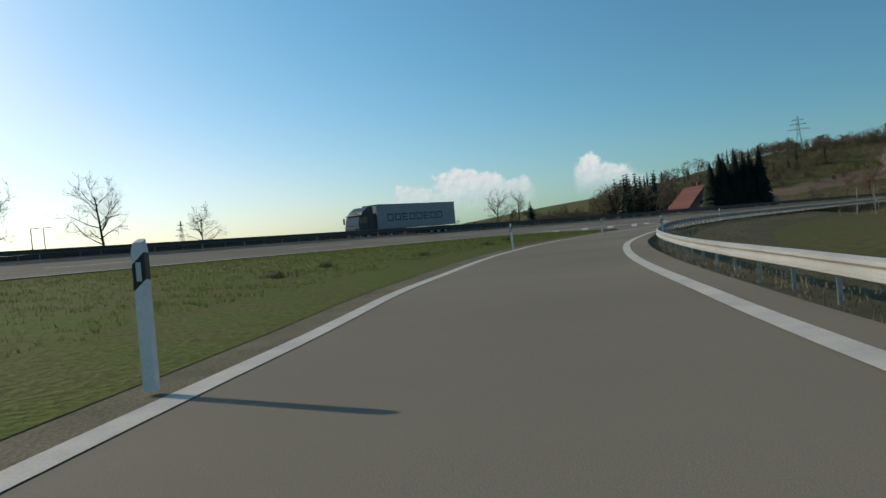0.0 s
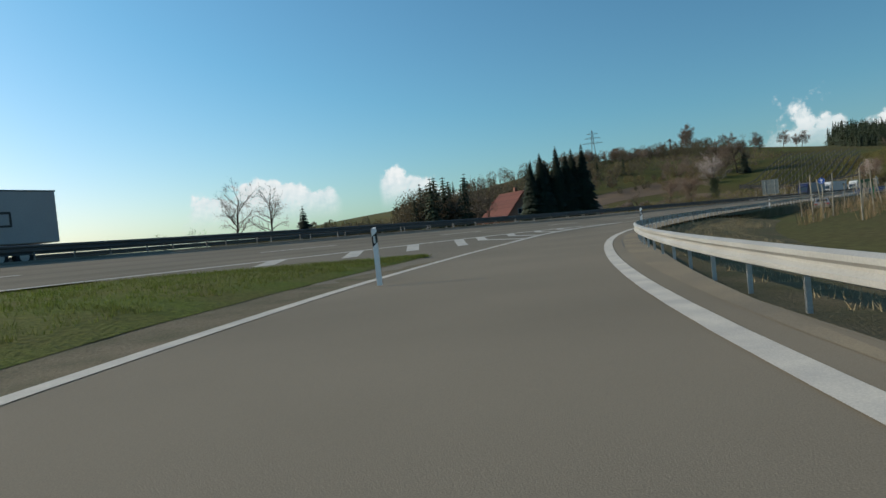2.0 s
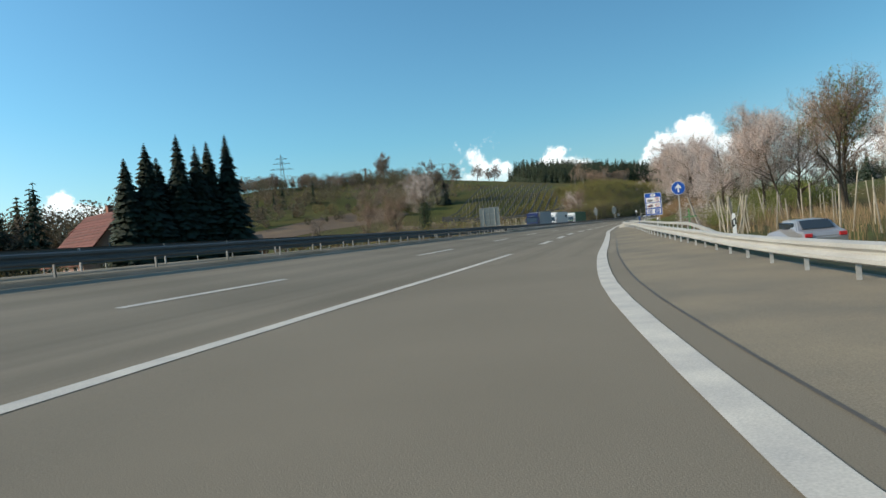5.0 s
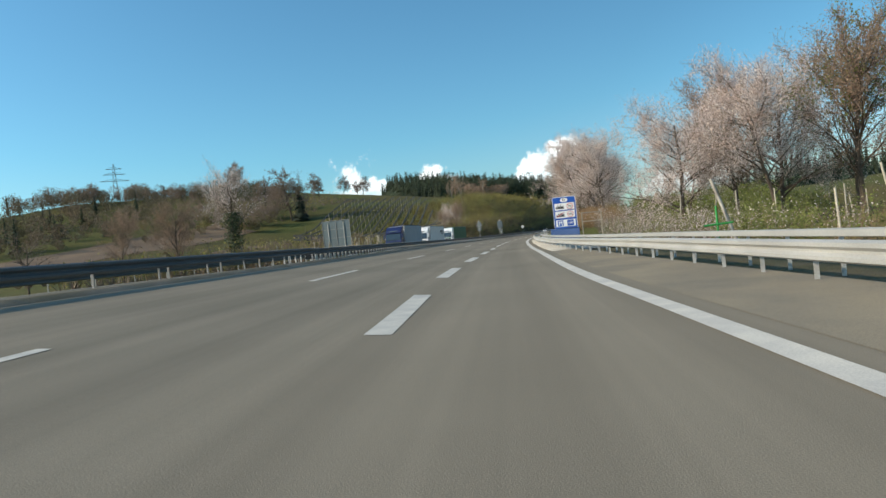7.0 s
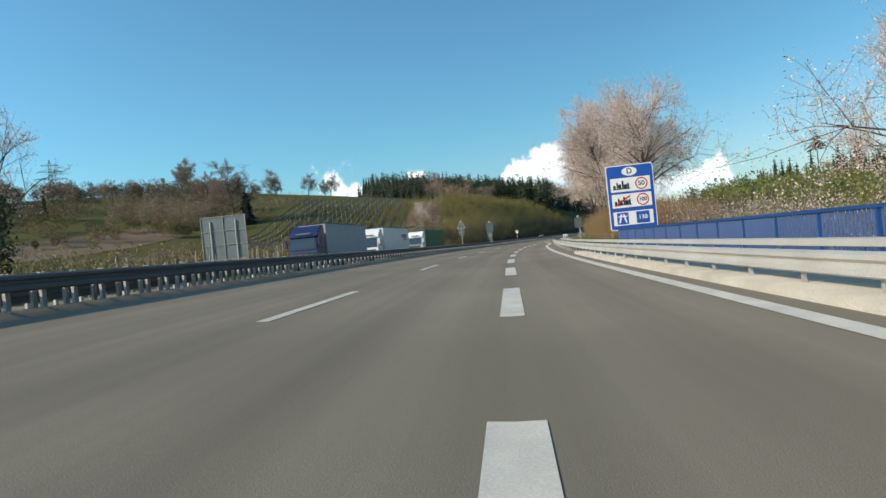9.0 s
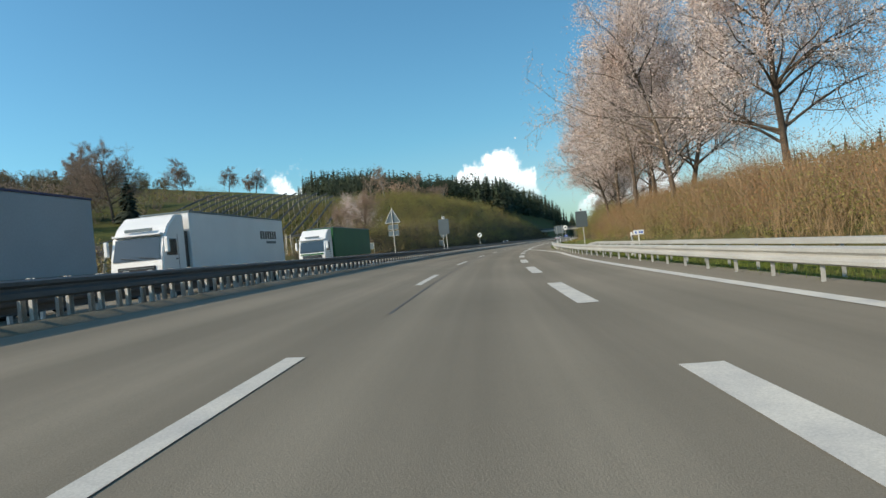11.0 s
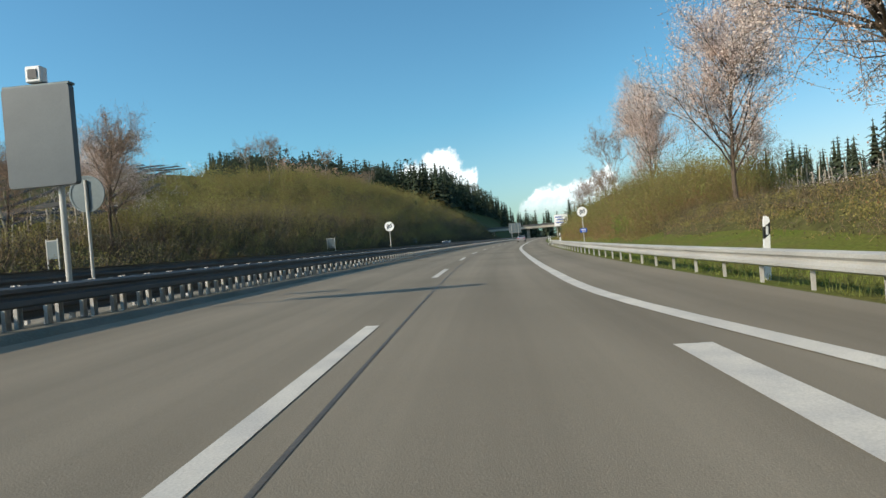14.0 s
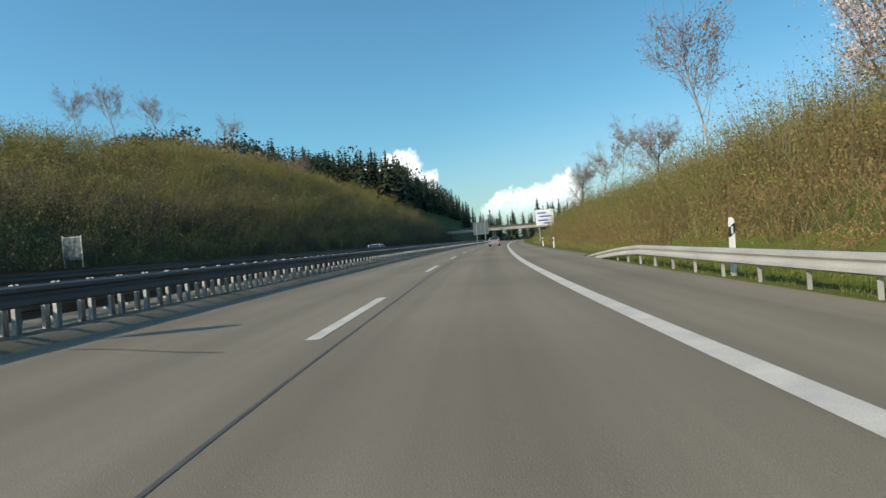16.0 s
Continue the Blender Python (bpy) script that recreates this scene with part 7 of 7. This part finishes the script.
def car(x, y, z, rz, label, paint):
    root = new("car")
    tagged(root, label, "car", "parked and distant cars")
    prof = [(-2.15, 0.35), (-2.2, 0.75), (-2.05, 0.95), (-1.55, 1.02), (-0.95, 1.42), (0.55, 1.46), (1.1, 1.05), (1.95, 0.9), (2.15, 0.7), (2.15, 0.35)]
    n = len(prof)
    V = []
    for sy, k_ in ((-1, 1), (1, 1)):
        V += [(px, sy * (0.86 if pz < 1.05 else 0.66), pz) for px, pz in prof]
    F = [tuple(range(n)), tuple(reversed(range(n, 2 * n)))] + [(i, n + i, n + (i + 1) % n, (i + 1) % n) for i in range(n)]
    me = prism(V, F, "body", paint)
    bm = bmesh.new()
    bm.from_mesh(me)
    bmesh.ops.bevel(bm, geom=list(bm.edges), offset=0.05, segments=2, affect="EDGES")
    bm.to_mesh(me)
    bm.free()
    b = part("body", me, root)
    part("windscreen", prism([(1.02, -0.62, 1.1), (1.02, 0.62, 1.1), (0.6, 0.56, 1.42), (0.6, -0.56, 1.42), (1.09, -0.62, 1.09), (1.09, 0.62, 1.09), (0.66, 0.56, 1.44), (0.66, -0.56, 1.44)], [(0, 1, 2, 3), (4, 5, 6, 7), (0, 1, 5, 4), (1, 2, 6, 5), (2, 3, 7, 6), (3, 0, 4, 7)], "windscreen", WINDOW), b)
    part("rear_window", prism([(-1.5, -0.62, 1.06), (-1.5, 0.62, 1.06), (-1.02, 0.56, 1.4), (-1.02, -0.56, 1.4), (-1.57, -0.62, 1.07), (-1.57, 0.62, 1.07), (-1.08, 0.56, 1.43), (-1.08, -0.56, 1.43)], [(0, 1, 2, 3), (4, 5, 6, 7), (0, 1, 5, 4), (1, 2, 6, 5), (2, 3, 7, 6), (3, 0, 4, 7)], "rear_window", WINDOW), b)
    for sy in (-1, 1):
        part("side_window", simple_box("side_window", -0.2, sy * 0.77, 1.22, 1.6, 0.05, 0.28, WINDOW, 0.02), b)
        part("tail_lamp", simple_box("tail_lamp", -2.19, sy * 0.66, 0.82, 0.06, 0.3, 0.16, SIGN_RED, 0.02), b)
        part("headlamp", simple_box("headlamp", 2.1, sy * 0.64, 0.72, 0.1, 0.34, 0.14, LAMP_GLASS, 0.02), b)
        for px in (-1.3, 1.35):
            wheel(root, px, sy * 0.76, 0.31, 0.2)
    root.location, root.rotation_euler = (x, y, z), (0, 0, rz)
    return root


cx, cy = (float(v) for v in place(68.0, -12.8))
car(cx, cy, gz(cx, cy), 0.45, "silver car parked at the edge of the orchard", CAR_SILVER)
cx, cy = (float(v) for v in place(404, 1.9))
car(cx, cy, 0.05, float(np.interp(404, S_ALL, TH_ALL)), "silver car far ahead in the lane", CAR_SILVER)
cx, cy = (float(v) for v in place(368, 14.3))
car(cx, cy, 0.16, float(np.interp(368, S_ALL, TH_ALL)) + math.pi, "white car coming on the opposite road", CAR_WHITE)

# ---- far road bridge ----
br = new("road_bridge")
tagged(br, "far concrete bridge that crosses over the road", "bridge")
bx, by = (float(v) for v in place(600, 8.0))
part("deck", simple_box("deck", 0, 0, 5.6, 9.0, 52.0, 1.1, CONCRETE, 0.05), br)
for py_ in (-18, 1.8, 20):
    part("pier", simple_box("pier", 0, py_, 2.4, 1.2, 1.6, 5.4, CONCRETE, 0.08), br)
for sx in (-4.4, 4.4):
    part("parapet", simple_box("parapet", sx, 0, 6.6, 0.12, 52.0, 1.0, STEEL_DARK), br)
br.location = (bx, by, 0)

# ---- clouds ----
def cloud(name, az0, az1, el0, el1, dist=3600.0):
    """A far curved backdrop sheet that carries one cumulus."""
    n, m = 24, 6
    az_ = np.radians(np.linspace(az0, az1, n))
    el_ = np.tan(np.radians(np.linspace(el0, el1, m))) * dist
    V = [(math.sin(a) * dist, math.cos(a) * dist, z) for z in el_ for a in az_]
    F = [(r * n + i, r * n + i + 1, (r + 1) * n + i + 1, (r + 1) * n + i) for r in range(m - 1) for i in range(n - 1)]
    me = mesh_of(name, V, F, CLOUD, True)
    uv = me.uv_layers.new(name="uv")
    for lp in me.loops:
        uv.data[lp.index].uv = ((lp.vertex_index % n) / (n - 1), (lp.vertex_index // n) / (m - 1))
    ob = tagged(new(name, me), "white cumulus cloud low over the horizon", "cloud", kind="structure")
    ob.visible_shadow = False
    return ob


for k_, a in enumerate(((10.8, 24.6, 1.4, 8.4), (27.4, 35.6, 1.8, 8.0), (56.6, 63.4, 2.4, 9.4), (62.4, 73.5, 2.2, 6.8), (72.4, 80.6, 2.2, 9.0), (82.6, 91.0, 0.6, 7.6))):
    cloud("backdrop_cloud", *a)
